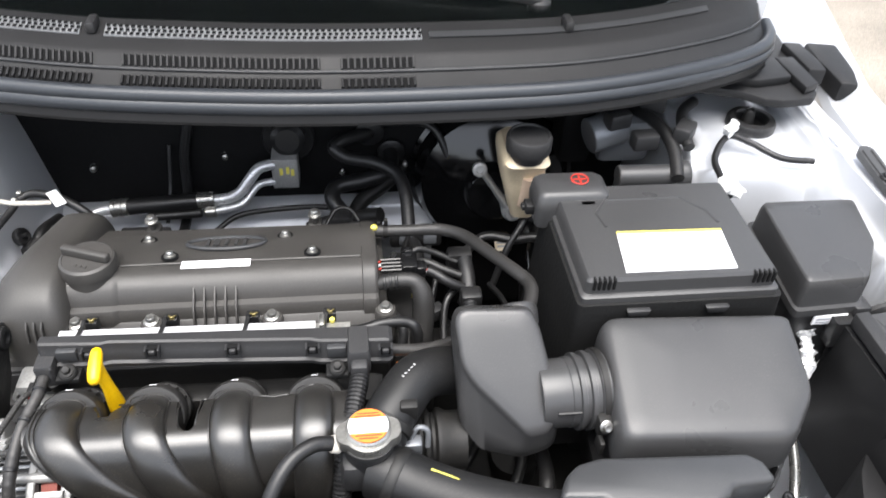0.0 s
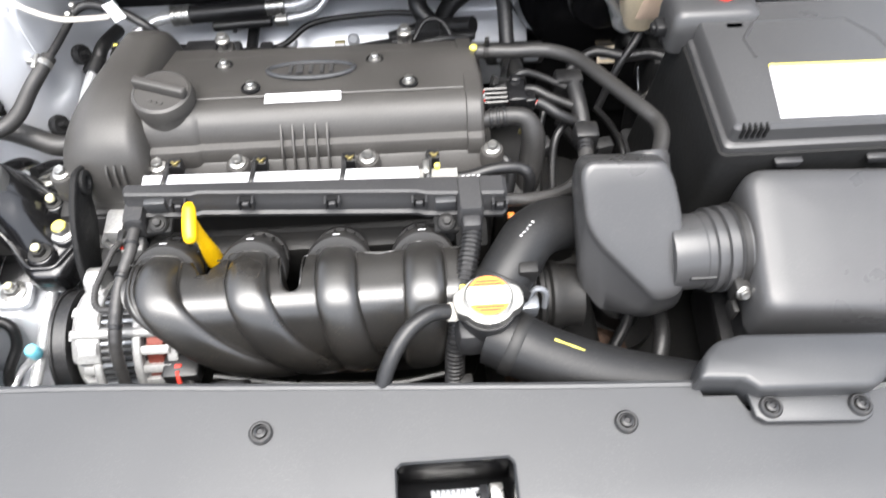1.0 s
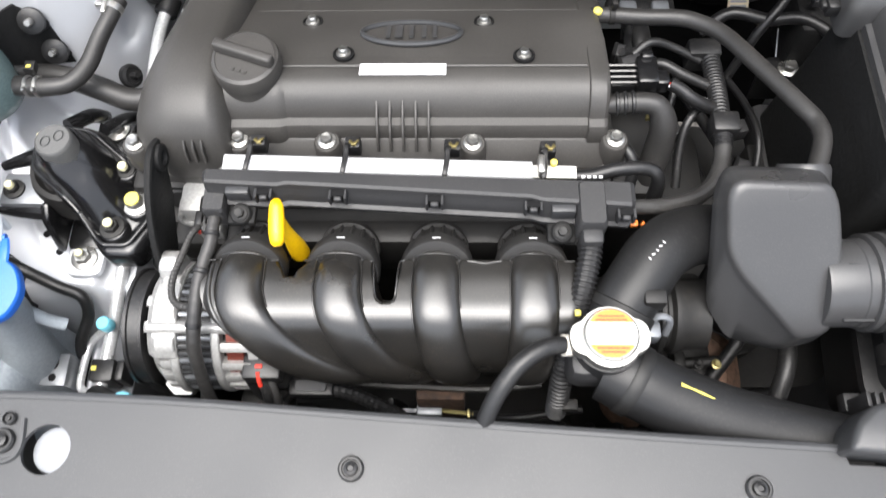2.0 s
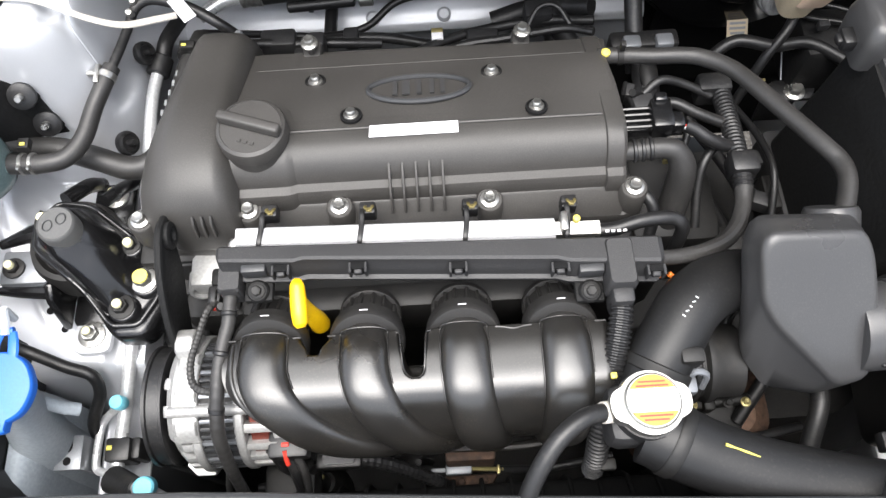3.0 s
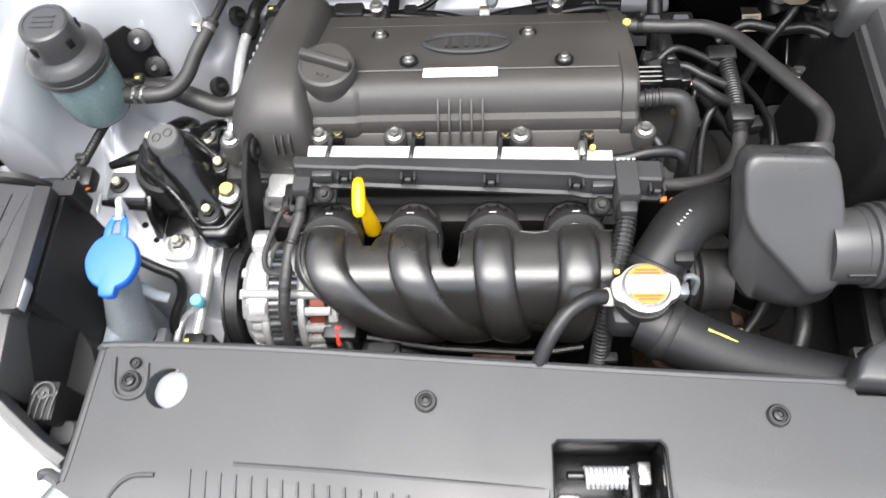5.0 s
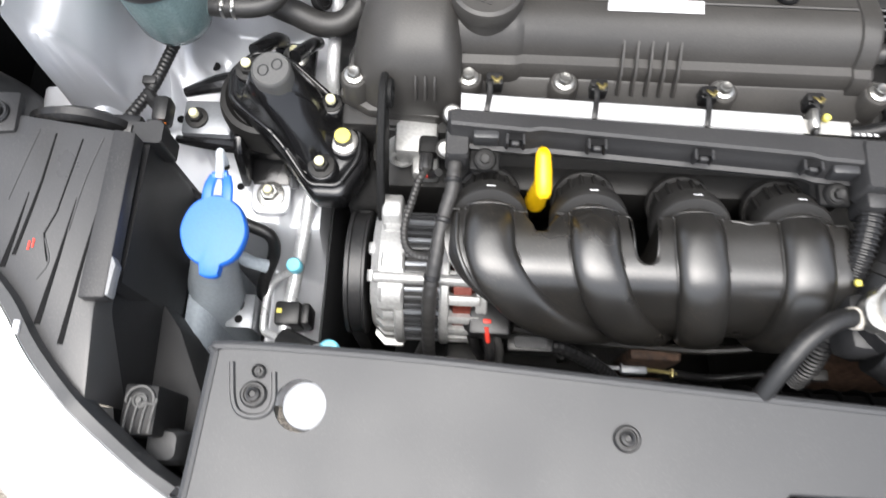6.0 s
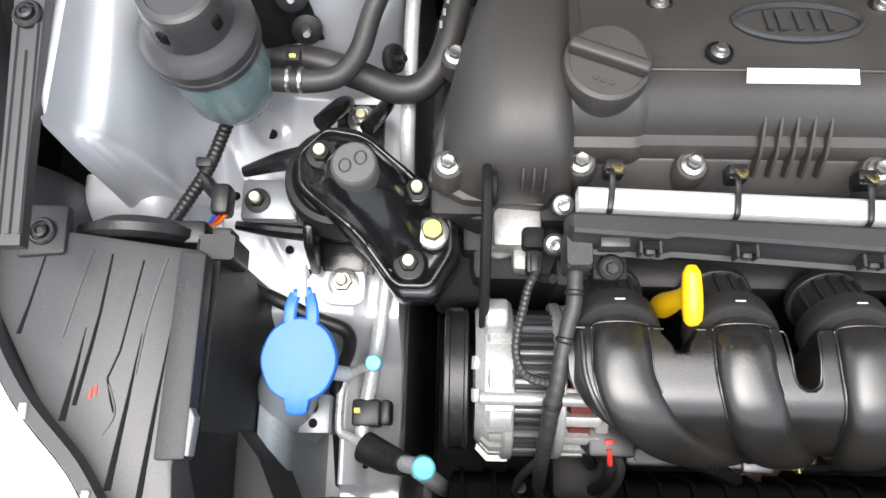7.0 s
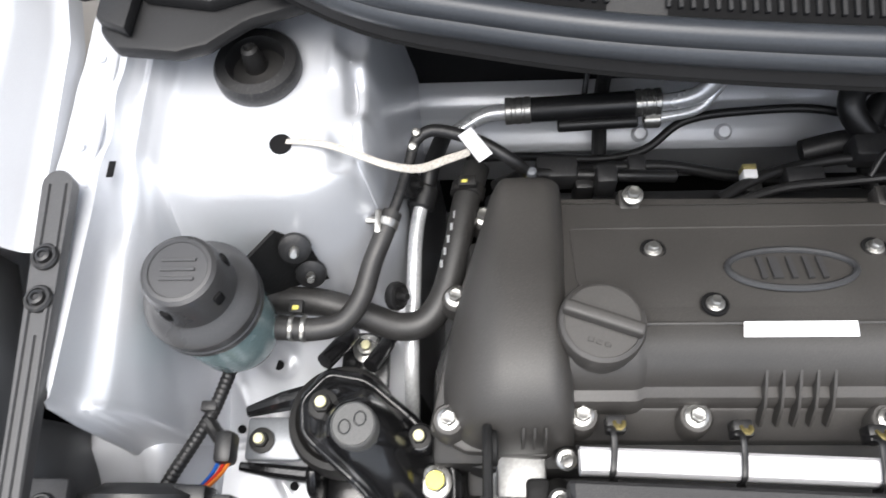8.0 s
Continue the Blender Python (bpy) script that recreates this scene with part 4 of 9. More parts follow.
# hood-edge bracket rails on the fender flanges
for right in (False, True):
    f = lambda x: side(x, right)
    rail = thing("fender_bracket", (f(-0.54), 0.04, 0.958), "black plastic fender bracket strip with two round screws", "bracket", "fender brackets")
    bm = bm_new()
    a, b = V((f(-0.548), 0.142, 0.968)), V((f(-0.540), -0.094, 0.947))
    d = (b - a).normalized()
    s_ = d.cross(V((0, 0, 1))).normalized()
    ring = []
    for k in range(9):
        an = radians(180 * k / 8)
        ring.append(a + s_ * 0.0112 * math.cos(an) - d * 0.0112 * math.sin(an))
    ring += [b - s_ * 0.0075, b + s_ * 0.0075]
    loft(bm, [[p + V((0, 0, h)) for p in ring] for h in (0.0, 0.006, 0.010)])
    part("strip", bm, BOXES, rail)
    for o, t0, t1 in ((-0.006, 0.0, 0.06), (0.006, 0.0, 0.06), (-0.0065, 0.09, 0.23), (0.0, 0.11, 0.23), (0.0065, 0.09, 0.23)):
        bm = bm_new()
        tube(bm, [a + s_ * o + d * (t0 + (t1 - t0) * k / 2) + V((0, 0, 0.010)) for k in range(3)], 0.0020, 6, 2)
        part("ridge", bm, BOXES, rail)
    for t_ in (0.055, 0.085):
        placed("screw", "push_clip", push_clip, RUBBER, rail, a + d * t_ + V((0, 0, 0.011)))

# ---- engine block and what lies low in the bay ----
block = thing("engine_block", (-0.03, 0.05, 0.40), "dark dirty engine block under the valve cover", "engine")
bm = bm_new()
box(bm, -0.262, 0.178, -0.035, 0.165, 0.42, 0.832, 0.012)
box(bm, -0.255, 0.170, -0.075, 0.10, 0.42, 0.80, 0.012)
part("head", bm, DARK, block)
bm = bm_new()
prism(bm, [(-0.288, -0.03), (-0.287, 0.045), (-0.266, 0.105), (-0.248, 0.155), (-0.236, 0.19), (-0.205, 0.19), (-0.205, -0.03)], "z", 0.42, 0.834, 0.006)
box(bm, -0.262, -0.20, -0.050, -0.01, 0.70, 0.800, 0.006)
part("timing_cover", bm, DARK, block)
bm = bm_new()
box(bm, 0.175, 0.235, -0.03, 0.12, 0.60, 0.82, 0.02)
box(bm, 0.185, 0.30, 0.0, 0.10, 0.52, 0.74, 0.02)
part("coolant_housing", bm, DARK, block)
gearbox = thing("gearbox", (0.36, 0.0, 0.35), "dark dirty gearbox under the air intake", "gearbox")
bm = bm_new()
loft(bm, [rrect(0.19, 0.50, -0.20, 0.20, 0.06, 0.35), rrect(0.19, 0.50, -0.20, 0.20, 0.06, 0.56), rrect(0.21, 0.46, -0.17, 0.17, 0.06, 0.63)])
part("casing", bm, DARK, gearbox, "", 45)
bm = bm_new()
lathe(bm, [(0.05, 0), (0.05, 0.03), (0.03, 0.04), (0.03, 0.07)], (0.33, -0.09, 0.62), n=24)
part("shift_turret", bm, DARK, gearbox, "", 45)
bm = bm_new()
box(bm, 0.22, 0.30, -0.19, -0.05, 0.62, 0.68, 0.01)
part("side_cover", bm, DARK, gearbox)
shift = thing("shift_cables", (0.30, -0.02, 0.64), "black gear shift cables and bracket over the gearbox", "cable", "wiring")
for pts, r in (([(0.24, -0.14, 0.69), (0.28, -0.09, 0.72), (0.32, -0.01, 0.70), (0.30, 0.10, 0.68), (0.26, 0.20, 0.66)], 0.006), ([(0.29, -0.18, 0.68), (0.33, -0.12, 0.71), (0.345, -0.03, 0.70), (0.34, 0.08, 0.70), (0.30, 0.2, 0.68)], 0.007), ([(0.21, -0.19, 0.75), (0.24, -0.195, 0.72), (0.29, -0.20, 0.70), (0.35, -0.19, 0.69)], 0.005), ([(0.33, -0.22, 0.74), (0.345, -0.17, 0.76), (0.35, -0.10, 0.74), (0.35, 0.02, 0.72)], 0.009)):
    bm = bm_new()
    tube(bm, pts, r, 10, 6)
    part("cable", bm, RUBBER, shift, "", 60)
bm = bm_new()
box(bm, 0.30, 0.345, 0.0, 0.03, 0.66, 0.71, 0.004)
box(bm, 0.335, 0.352, 0.02, 0.06, 0.73, 0.77, 0.004)
part("bracket", bm, DARK, shift)
mount_tray = thing("battery_tray", (0.49, 0.0, 0.66), "black battery tray and bracket", "bracket")
bm = bm_new()
box(bm, 0.36, 0.63, -0.09, 0.13, 0.70, 0.745, 0.008)
box(bm, 0.42, 0.55, -0.05, 0.08, 0.60, 0.70, 0.008)
part("tray", bm, PLASTIC, mount_tray)
fan = thing("radiator_fan", (0.05, -0.27, 0.35), "black ribbed radiator fan cowl behind the radiator cover", "radiator fan")
bm = bm_new()
box(bm, -0.29, 0.42, -0.325, -0.262, 0.30, 0.80, 0.006)
prism(bm, [(-0.262, 0.74), (-0.232, 0.715), (-0.228, 0.69), (-0.228, 0.40), (-0.262, 0.40)], "x", -0.27, 0.40, 0.004)
part("cowl", bm, FANBLACK, fan)
bm = bm_new()
for k in range(24):
    x = -0.26 + 0.028 * k
    prism(bm, [(-0.258, 0.742), (-0.229, 0.718), (-0.222, 0.69), (-0.222, 0.45), (-0.23, 0.45), (-0.258, 0.70)], "x", x, x + 0.004, 0.001, 1)
tagged(part("ribs", bm, FANBLACK, fan), kind="stuff")

# ---- valve cover ----
cover = thing("valve_cover", (-0.05, 0.08, 0.83), "black grained plastic engine valve cover with oval badge and steel bolts", "engine cover")
PROFILE = [(0.186, 0.812), (0.184, 0.850), (0.178, 0.860), (0.168, 0.8645), (0.10, 0.8945), (0.056, 0.9055), (0.046, 0.9060), (0.036, 0.9035), (0.027, 0.897), (0.021, 0.888), (0.0185, 0.882), (0.011, 0.8805), (0.008, 0.876), (0.006, 0.862), (0.004, 0.812)]


def cover_ring(x, s, push=0.0):
    cy, cz = 0.095, 0.812
    return [(x, cy + (y - cy) * (s if y > cy else s + push), cz + (z - cz) * s) for y, z in PROFILE]


bm = bm_new()
loft(bm, [cover_ring(x, s, p_) for x, s, p_ in ((-0.200, 1.025, 0.012), (-0.139, 1.025, 0.012), (-0.134, 1.018, 0.008), (-0.130, 1.0, 0.0), (0.1475, 1.0, 0.0), (0.1485, 1.022, 0.012), (0.1625, 1.022, 0.012), (0.1655, 1.005, 0.0), (0.167, 0.96, 0.0))])
part("body", bm, COVER, cover, "", 28)
DY = [-0.0235, -0.022, -0.018, -0.012, -0.004, 0.006, 0.018, 0.032, 0.05, 0.075, 0.10, 0.125, 0.15, 0.172, 0.187, 0.196, 0.201, 0.203]
DTOP = [0.846, 0.858, 0.877, 0.893, 0.905, 0.912, 0.917, 0.9195, 0.9195, 0.9165, 0.911, 0.904, 0.897, 0.891, 0.886, 0.880, 0.868, 0.850]
DLEFT = [-0.236, -0.246, -0.258, -0.267, -0.2735, -0.277, -0.2785, -0.2785, -0.277, -0.272, -0.2655, -0.259, -0.252, -0.246, -0.242, -0.238, -0.232, -0.226]
rings = []
for y, zt, xl in zip(DY, DTOP, DLEFT):
    ring, xr, zb = [], -0.1795, 0.834
    for k in range(13):  # the outer flank, sloping up to the shoulder
        a = math.pi * 0.5 * k / 12
        ring.append((xl + (-0.226 - xl) * (1 - math.cos(a)) ** 0.92, y, zb + (zt - zb) * math.sin(a) ** 0.72))
    for k in range(1, 6):
        ring.append((-0.226 + 0.024 * k / 5, y, zt + 0.0006 * math.sin(math.pi * k / 5)))
    for k in range(1, 11):  # the inner shoulder, falling steeply to the main body
        a = math.pi * 0.5 * (1 - k / 10)
        ring.append((-0.202 + (xr + 0.202) * math.cos(a) ** 0.85, y, zb + (zt - zb) * math.sin(a) ** 0.55))
    rings.append(ring)
bm = bm_new()
loft(bm, rings)
part("timing_dome", bm, COVER, cover, "", 60)
bm = bm_new()
prism(bm, [(-0.290, -0.010), (-0.262, -0.027), (-0.20, -0.031), (-0.184, -0.018), (-0.184, 0.02), (-0.280, 0.05)], "z", 0.806, 0.8235, 0.003)
part("lower_lip", bm, COVER, cover)
bm = bm_new()
flange = [(-0.290, -0.006), (-0.262, -0.022), (-0.20, -0.026), (-0.186, -0.014), (0.166, -0.014), (0.184, -0.010), (0.188, 0.012), (0.178, 0.03), (0.176, 0.19), (-0.240, 0.196), (-0.266, 0.11)]
prism(bm, flange, "z", 0.826, 0.846, 0.004)
prism(bm, [(-0.014, 0.846), (0.006, 0.866), (0.010, 0.866), (0.010, 0.846)], "x", -0.186, 0.165, 0.002)
part("flange", bm, COVER, cover)
# bosses under the front bolts
FRONT = [(-0.273, -0.003), (-0.175, 0.0), (-0.093, -0.001), (0.042, -0.003), (0.173, 0.001)]
for x, y in FRONT:
    bm = bm_new()
    lathe(bm, [(0.0135, 0), (0.0125, 0.028), (0.011, 0.030)], (x, y, 0.842), n=20)
    part("boss", bm, COVER, cover)
for x, y, z in ((-0.265, 0.105, 0.843), (-0.242, 0.193, 0.817)):
    bm = bm_new()
    lathe(bm, [(0.013, 0), (0.012, 0.020), (0.010, 0.022)], (x - 0.004, y, z - 0.024), n=20)
    part("boss", bm, COVER, cover)
# panel step on the top, and the ribs
NRM = V((0, 0.245, 0.97)).normalized()


def on_top(x, y, h=0.0):
    """A place on the sloping top of the valve cover."""
    z = float(np.interp(-y, [-p[0] for p in PROFILE[:8]], [p[1] for p in PROFILE[:8]]))
    return V((x, y, z)) + NRM * h


bm = bm_new()
skin(bm, [[on_top(x, y, 0.0032 * (1 if 0.062 < y < 0.150 else -0.4)) for x in (-0.176, -0.172, -0.05, 0.08, 0.158, 0.161)] for y in (0.0575, 0.0620, 0.1, 0.1480, 0.1515)], 0.0008)
part("top_panel", bm, COVER, cover)
for pts in ([(-0.174, 0.070), (-0.172, 0.060), (-0.162, 0.0585), (-0.05, 0.0585), (0.05, 0.0585), (0.146, 0.0585)], [(-0.174, 0.070), (-0.174, 0.10), (-0.174, 0.140), (-0.172, 0.148), (-0.164, 0.1505), (-0.05, 0.1505), (0.06, 0.1505), (0.146, 0.1505)]):
    bm = bm_new()
    tube(bm, [on_top(x, y, 0.0012) for x, y in pts], 0.0014, 6, 4)
    part("panel_ridge", bm, COVER, cover)
for k in range(5):
    bm = bm_new()
    x = -0.046 + 0.0119 * k
    line = ((0.029, 0.8962), (0.016, 0.8885), (0.004, 0.879), (-0.006, 0.862))
    prism(bm, [(y - 0.0010, z + 0.0013) for y, z in line] + [(y + 0.005, z - 0.006) for y, z in line[::-1]], "x", x - 0.0011, x + 0.0011, 0.0004, 1)
    part("rib", bm, COVER, cover)
for k in range(3):
    bm = bm_new()
    x = -0.219 + 0.0080 * k
    prism(bm, [(-0.0135, 0.894), (-0.0200, 0.888), (-0.0250, 0.872), (-0.0180, 0.870), (-0.0120, 0.884)], "x", x - 0.0011, x + 0.0011, 0.0004, 1)
    part("rib", bm, COVER, cover)
# raised oval badge with plain shapes inside
bm = bm_new()
ca, cb = 0.047, 0.0185
pts = [on_top(-0.016 + ca * math.cos(a), 0.1035 + cb * math.sin(a), 0.0046) for a in np.linspace(0, math.tau, 41)]
tube(bm, pts, 0.0027, 8, 1)
badge = part("badge", bm, SHROUD, cover, "raised oval badge rim")
for dx, w in ((-0.022, 0.004), (-0.012, 0.007), (0.0, 0.004), (0.012, 0.004), (0.022, 0.004)):
    a = on_top(-0.016 + dx - w / 2, 0.0935, 0.0050)
    b = on_top(-0.016 + dx + w / 2, 0.0935, 0.0050)
    c, d = on_top(-0.016 + dx + w / 2, 0.1135, 0.0050), on_top(-0.016 + dx - w / 2, 0.1135, 0.0050)
    bm = bm_new()
    skin(bm, [[a, b], [d, c]], 0.0014)
    part("badge_shape", bm, BOXES, badge)
bm = bm_new()
skin(bm, [[on_top(-0.062, 0.0475, 0.0012), on_top(0.0175, 0.0475, 0.0012)], [on_top(-0.061, 0.0580, 0.0036), on_top(0.0175, 0.0580, 0.0036)]], 0.0004)
lstrip = part("label_strip", bm, PAPER, cover, "white paper label strip")
for k in range(9):
    bm = bm_new()
    x = -0.056 + 0.0082 * k
    skin(bm, [[on_top(x, 0.0515, 0.0026), on_top(x + 0.0055 - 0.002 * (k % 3), 0.0515, 0.0026)], [on_top(x, 0.0535, 0.0031), on_top(x + 0.0055 - 0.002 * (k % 3), 0.0535, 0.0031)]], 0.0002)
    part("label_print", bm, FAINT, lstrip)
for x, y in FRONT:
    bolt(cover, (x, y, 0.873), 0.0060)
for x, y, z in ((-0.2695, 0.105, 0.842), (-0.246, 0.193, 0.816)):
    bolt(cover, (x, y, z), 0.0062)


def well(bm):
    lathe(bm, [(0.0100, -0.001), (0.0100, 0.0012), (0.0086, 0.0016), (0.0084, 0.0004)], (0, 0, 0), n=24)


for x, y in ((-0.114, 0.125), (0.053, 0.124), (-0.078, 0.073), (0.089, 0.070)):
    p = on_top(x, y, 0.0030)
    placed("bolt_well", "well", well, DASH, cover, p, NRM)
    bolt(cover, p + NRM * 0.0008, 0.0048, NRM)
for x in (-0.123, 0.088):
    bm = bm_new()
    rod(bm, (x, 0.180, 0.83), (x, 0.180, 0.876), 0.0035, 12)
    box(bm, x - 0.009, x + 0.009, 0.174, 0.194, 0.845, 0.862, 0.003)
    part("rear_stud", bm, COVER, cover)
    bolt(cover, (x, 0.180, 0.876), 0.006)
# oil filler cap
bm = bm_new()
C = (-0.1628, 0.0545, 0.0)
lathe(bm, [(0.032, 0.880), (0.030, 0.908), (0.0295, 0.912)], C, n=36)
part("filler_neck", bm, COVER, cover)
bm = bm_new()
lathe(bm, [(0.028, 0.909), (0.0312, 0.911), (0.0312, 0.921), (0.0300, 0.9245), (0.0270, 0.9262), (0.0265, 0.9255), (0.002, 0.9262)], C, n=48)
cap = part("oil_cap", bm, COVER, cover, "black round oil filler cap")
bm = bm_new()
mm = Matrix.Translation((-0.1628, 0.0545, 0.928)) @ Matrix.Rotation(radians(-20), 4, "Z")
box(bm, -0.029, 0.029, -0.0048, 0.0048, -0.003, 0.0085, 0.0025, 3, mm)
part("grip", bm, COVER, cap)
bm = bm_new()
for k in range(3):
    mm = Matrix.Translation((-0.1628, 0.0545, 0.9258)) @ Matrix.Rotation(radians(-20), 4, "Z") @ Matrix.Translation((-0.004 + 0.006 * k, -0.016, 0))
    box(bm, -0.002, 0.002, -0.0016, 0.0016, 0, 0.0012, 0.0003, 1, mm)
part("moulded_marks", bm, COVER, cap)

# ---- fuel rail, its straps and the harness channel ----
rail = thing("fuel_rail", (-0.03, -0.038, 0.875), "bright white aluminium fuel rail with black straps", "fuel rail")
A, Bp = V((-0.180, -0.034, 0.884)), V((0.114, -0.046, 0.891))
bm = bm_new()


def along(s, dy=0.0, dz=0.0):
    return A.lerp(Bp, s) + V((0, dy, dz))


loft(bm, [[along(s, dy, dz) for dy, dz in ((-0.0085, -0.009), (-0.0098, -0.007), (-0.0098, 0.005), (-0.0075, 0.0085), (0.006, 0.0085), (0.0085, 0.006), (0.0085, -0.008), (0.007, -0.009))] for s in (0, 0.3, 0.6, 0.93)])
part("tube", bm, RAIL, rail)
bm = bm_new()
loft(bm, [[along(s, dy, dz) for dy, dz in ((-0.006, -0.007), (-0.0065, 0.005), (0.005, 0.006), (0.006, -0.007))] for s in (0.93, 1.06)])
box(bm, 0.098, 0.104, -0.052, -0.034, 0.880, 0.906, 0.002)
rod(bm, (0.112, -0.046, 0.886), (0.130, -0.047, 0.888), 0.006)
part("end_fitting", bm, STEEL, rail)
bm = bm_new()
lathe(bm, [(0.0030, 0), (0.0030, 0.004), (0.0015, 0.005)], (0.112, -0.040, 0.898), n=14)
part("yellow_mark", bm, DAB, rail)
for s in (0.075, 0.37, 0.675, 0.965):
    p = along(s)
    bm = bm_new()
    tube(bm, [p + V(q) for q in ((0.0, 0.026, -0.006), (0.001, 0.020, 0.010), (0.001, 0.008, 0.0105), (-0.001, -0.008, 0.0105), (-0.0015, -0.0112, 0.003), (0.002, -0.0112, -0.011))], [0.0030, 0.0020, 0.0024, 0.0022, 0.0020, 0.0034], 8, 4, flat=0.55)
    box(bm, p.x - 0.002, p.x + 0.012, p.y + 0.020, p.y + 0.032, p.z - 0.012, p.z + 0.004, 0.002)
    part("strap", bm, RUBBER, rail, "black retaining strap")
    bm = bm_new()
    tube(bm, [p + V(q) for q in ((0.0035, 0.030, 0.000), (0.0035, 0.0245, 0.0065), (0.0065, 0.0215, 0.0072), (0.0095, 0.0245, 0.0065), (0.0095, 0.030, 0.000))], 0.0016, 8, 4, flat=0.6)
    box(bm, p.x + 0.004, p.x + 0.009, p.y + 0.021, p.y + 0.0255, p.z + 0.001, p.z + 0.0050, 0.001)
    part("clip", bm, OLIVE, rail, "dull olive spring clip")

channel = thing("harness_channel", (0.0, -0.07, 0.86), "black plastic wiring harness channel above the intake manifold", "cable channel")
bm = bm_new()
T = lambda x: 0.9135 + 0.012 * (x + 0.12)
FY = lambda x: -0.0715 - 0.066 * (x + 0.12)
rows = []
for x, wide in ((-0.190, 0.0), (-0.187, 1.0), (-0.125, 1.0), (-0.117, 0.4), (0.09, 0.4), (0.10, 1.0), (0.172, 1.0), (0.176, 0.0)):
    z, fy, k = T(x), FY(x) - 0.004 * wide, 0.003 if wide == 0 else 0
    rows.append([(x, -0.051 - 0.041 * (x + 0.18), z - 0.030), (x, -0.051 - 0.041 * (x + 0.18), z - 0.004 - k), (x, -0.0535 - 0.041 * (x + 0.18), z - 0.001 - k), (x, fy + 0.008, z - k), (x, fy + 0.0055, z - 0.0015 - k), (x, fy + 0.0035, z - 0.010), (x, fy + 0.0025, z - 0.0115), (x, fy + 0.0005, z - 0.022), (x, fy - 0.003, z - 0.0235), (x, fy - 0.0025, z - 0.028)])
loft(bm, rows)
part("lid", bm, PLASTIC, channel, "", 25)
for x in (-0.136, -0.0725, 0.0095, 0.092, 0.168):
    z, fy = T(x) - 0.008, FY(x) - (0.004 if x < -0.1 or x > 0.1 else 0.0015)
    for s_ in (-1, 1):
        bm = bm_new()
        box(bm, x + s_ * 0.0065 - 0.0012, x + s_ * 0.0065 + 0.0012, fy - 0.005, fy + 0.004, z - 0.007, z + 0.005, 0.0006, 1)
        part("catch_cheek", bm, PLASTIC, channel)
    bm = bm_new()
    box(bm, x - 0.0055, x + 0.0055, fy - 0.002, fy + 0.004, z - 0.007, z + 0.005, 0.0010)
    catch = part("catch", bm, DASH, channel)
    bm = bm_new()
    box(bm, x - 0.0036, x + 0.0036, fy - 0.0055, fy, z - 0.0025, z + 0.0035, 0.0016, 3)
    part("nub", bm, PLASTIC, catch)
for x in (-0.159, 0.117):
    y, z = FY(x) - 0.003, T(x)
    bm = bm_new()
    box(bm, x - 0.0100, x + 0.0100, y - 0.0030, y + 0.004, z - 0.019, z - 0.004, 0.0012)
    part("plate", bm, SHROUD, channel, "small grey plate")
    bm = bm_new()
    box(bm, x - 0.012, x + 0.012, y - 0.020, y + 0.006, z - 0.034, z - 0.027, 0.002)
    lathe(bm, [(0.0095, 0), (0.0095, 0.005), (0.008, 0.007)], (x, y - 0.011, z - 0.029), (0, -0.3, 1), 22)
    part("bracket", bm, FELT, channel)
    bolt(channel, (x, y - 0.013, z - 0.022), 0.0046, (0, -0.3, 1), material=DARK)
bm = bm_new()
loft(bm, [rrect(0.128, 0.152, -0.108, -0.066, 0.004, 0.890), rrect(0.128, 0.152, -0.108, -0.066, 0.004, 0.914), rrect(0.130, 0.150, -0.106, -0.068, 0.004, 0.918)])
box(bm, 0.131, 0.149, -0.120, -0.104, 0.876, 0.910, 0.004)
part("outlet", bm, PLASTIC, channel)
bm = bm_new()
loft(bm, [rrect(-0.191, -0.172, -0.087, -0.058, 0.003, 0.872), rrect(-0.191, -0.172, -0.087, -0.058, 0.003, 0.896), rrect(-0.190, -0.173, -0.085, -0.058, 0.003, 0.899)])
part("outlet", bm, PLASTIC, channel)

# ---- intake manifold ----
manifold = thing("intake_manifold", (-0.03, -0.15, 0.70), "satin black plastic intake manifold with four curved runners", "intake manifold")


RUNS = ((-0.153, 1.0), (-0.071, 0.62), (0.011, 0.20), (0.093, -0.04))
EDGE = 64  # the angle at which the moulding ends towards the head


def sweep(x, a):
    """How far the moulding leans sideways at the angle a round the plenum."""
    k = float(np.interp(x, [r[0] for r in RUNS], [r[1] for r in RUNS]))
    return k * 0.137 * step(92, 268, a)


def on_plenum(x, a, r):
    return (x + sweep(x, a), -0.148 + 0.92 * r * math.cos(radians(a)), 0.826 + r * math.sin(radians(a)))


def fullness(a):
    """The front of the plenum bulges to a soft corner before it turns down."""
    return 0.0060 * math.exp(-((a - 119) / 17) ** 2)


def plenum_radius(x, a):
    r = 0.0605 + fullness(a) + 0.001 * step(110, 200, a) - 0.006 * step(215, 260, a)
    width = (0.0105 - 0.0030 * step(70, 98, a)) * max(0.0, 1 - (max(0.0, a - 99) / 8.5) ** 2) ** 0.5
    slot = math.exp(-(abs(x + 0.0310) / max(width, 0.003)) ** 8) * (1 - step(104.5, 108, a))
    notch = math.exp(-(abs(x + 0.1125) / (0.0105 - 0.006 * step(66, 80, a))) ** 6) * (1 - step(76, 84, a))
    end = max(step(0.122, 0.136, x), 1 - step(-0.187, -0.176, x))
    return r - 0.050 * slot - 0.030 * notch - 0.010 * end * end


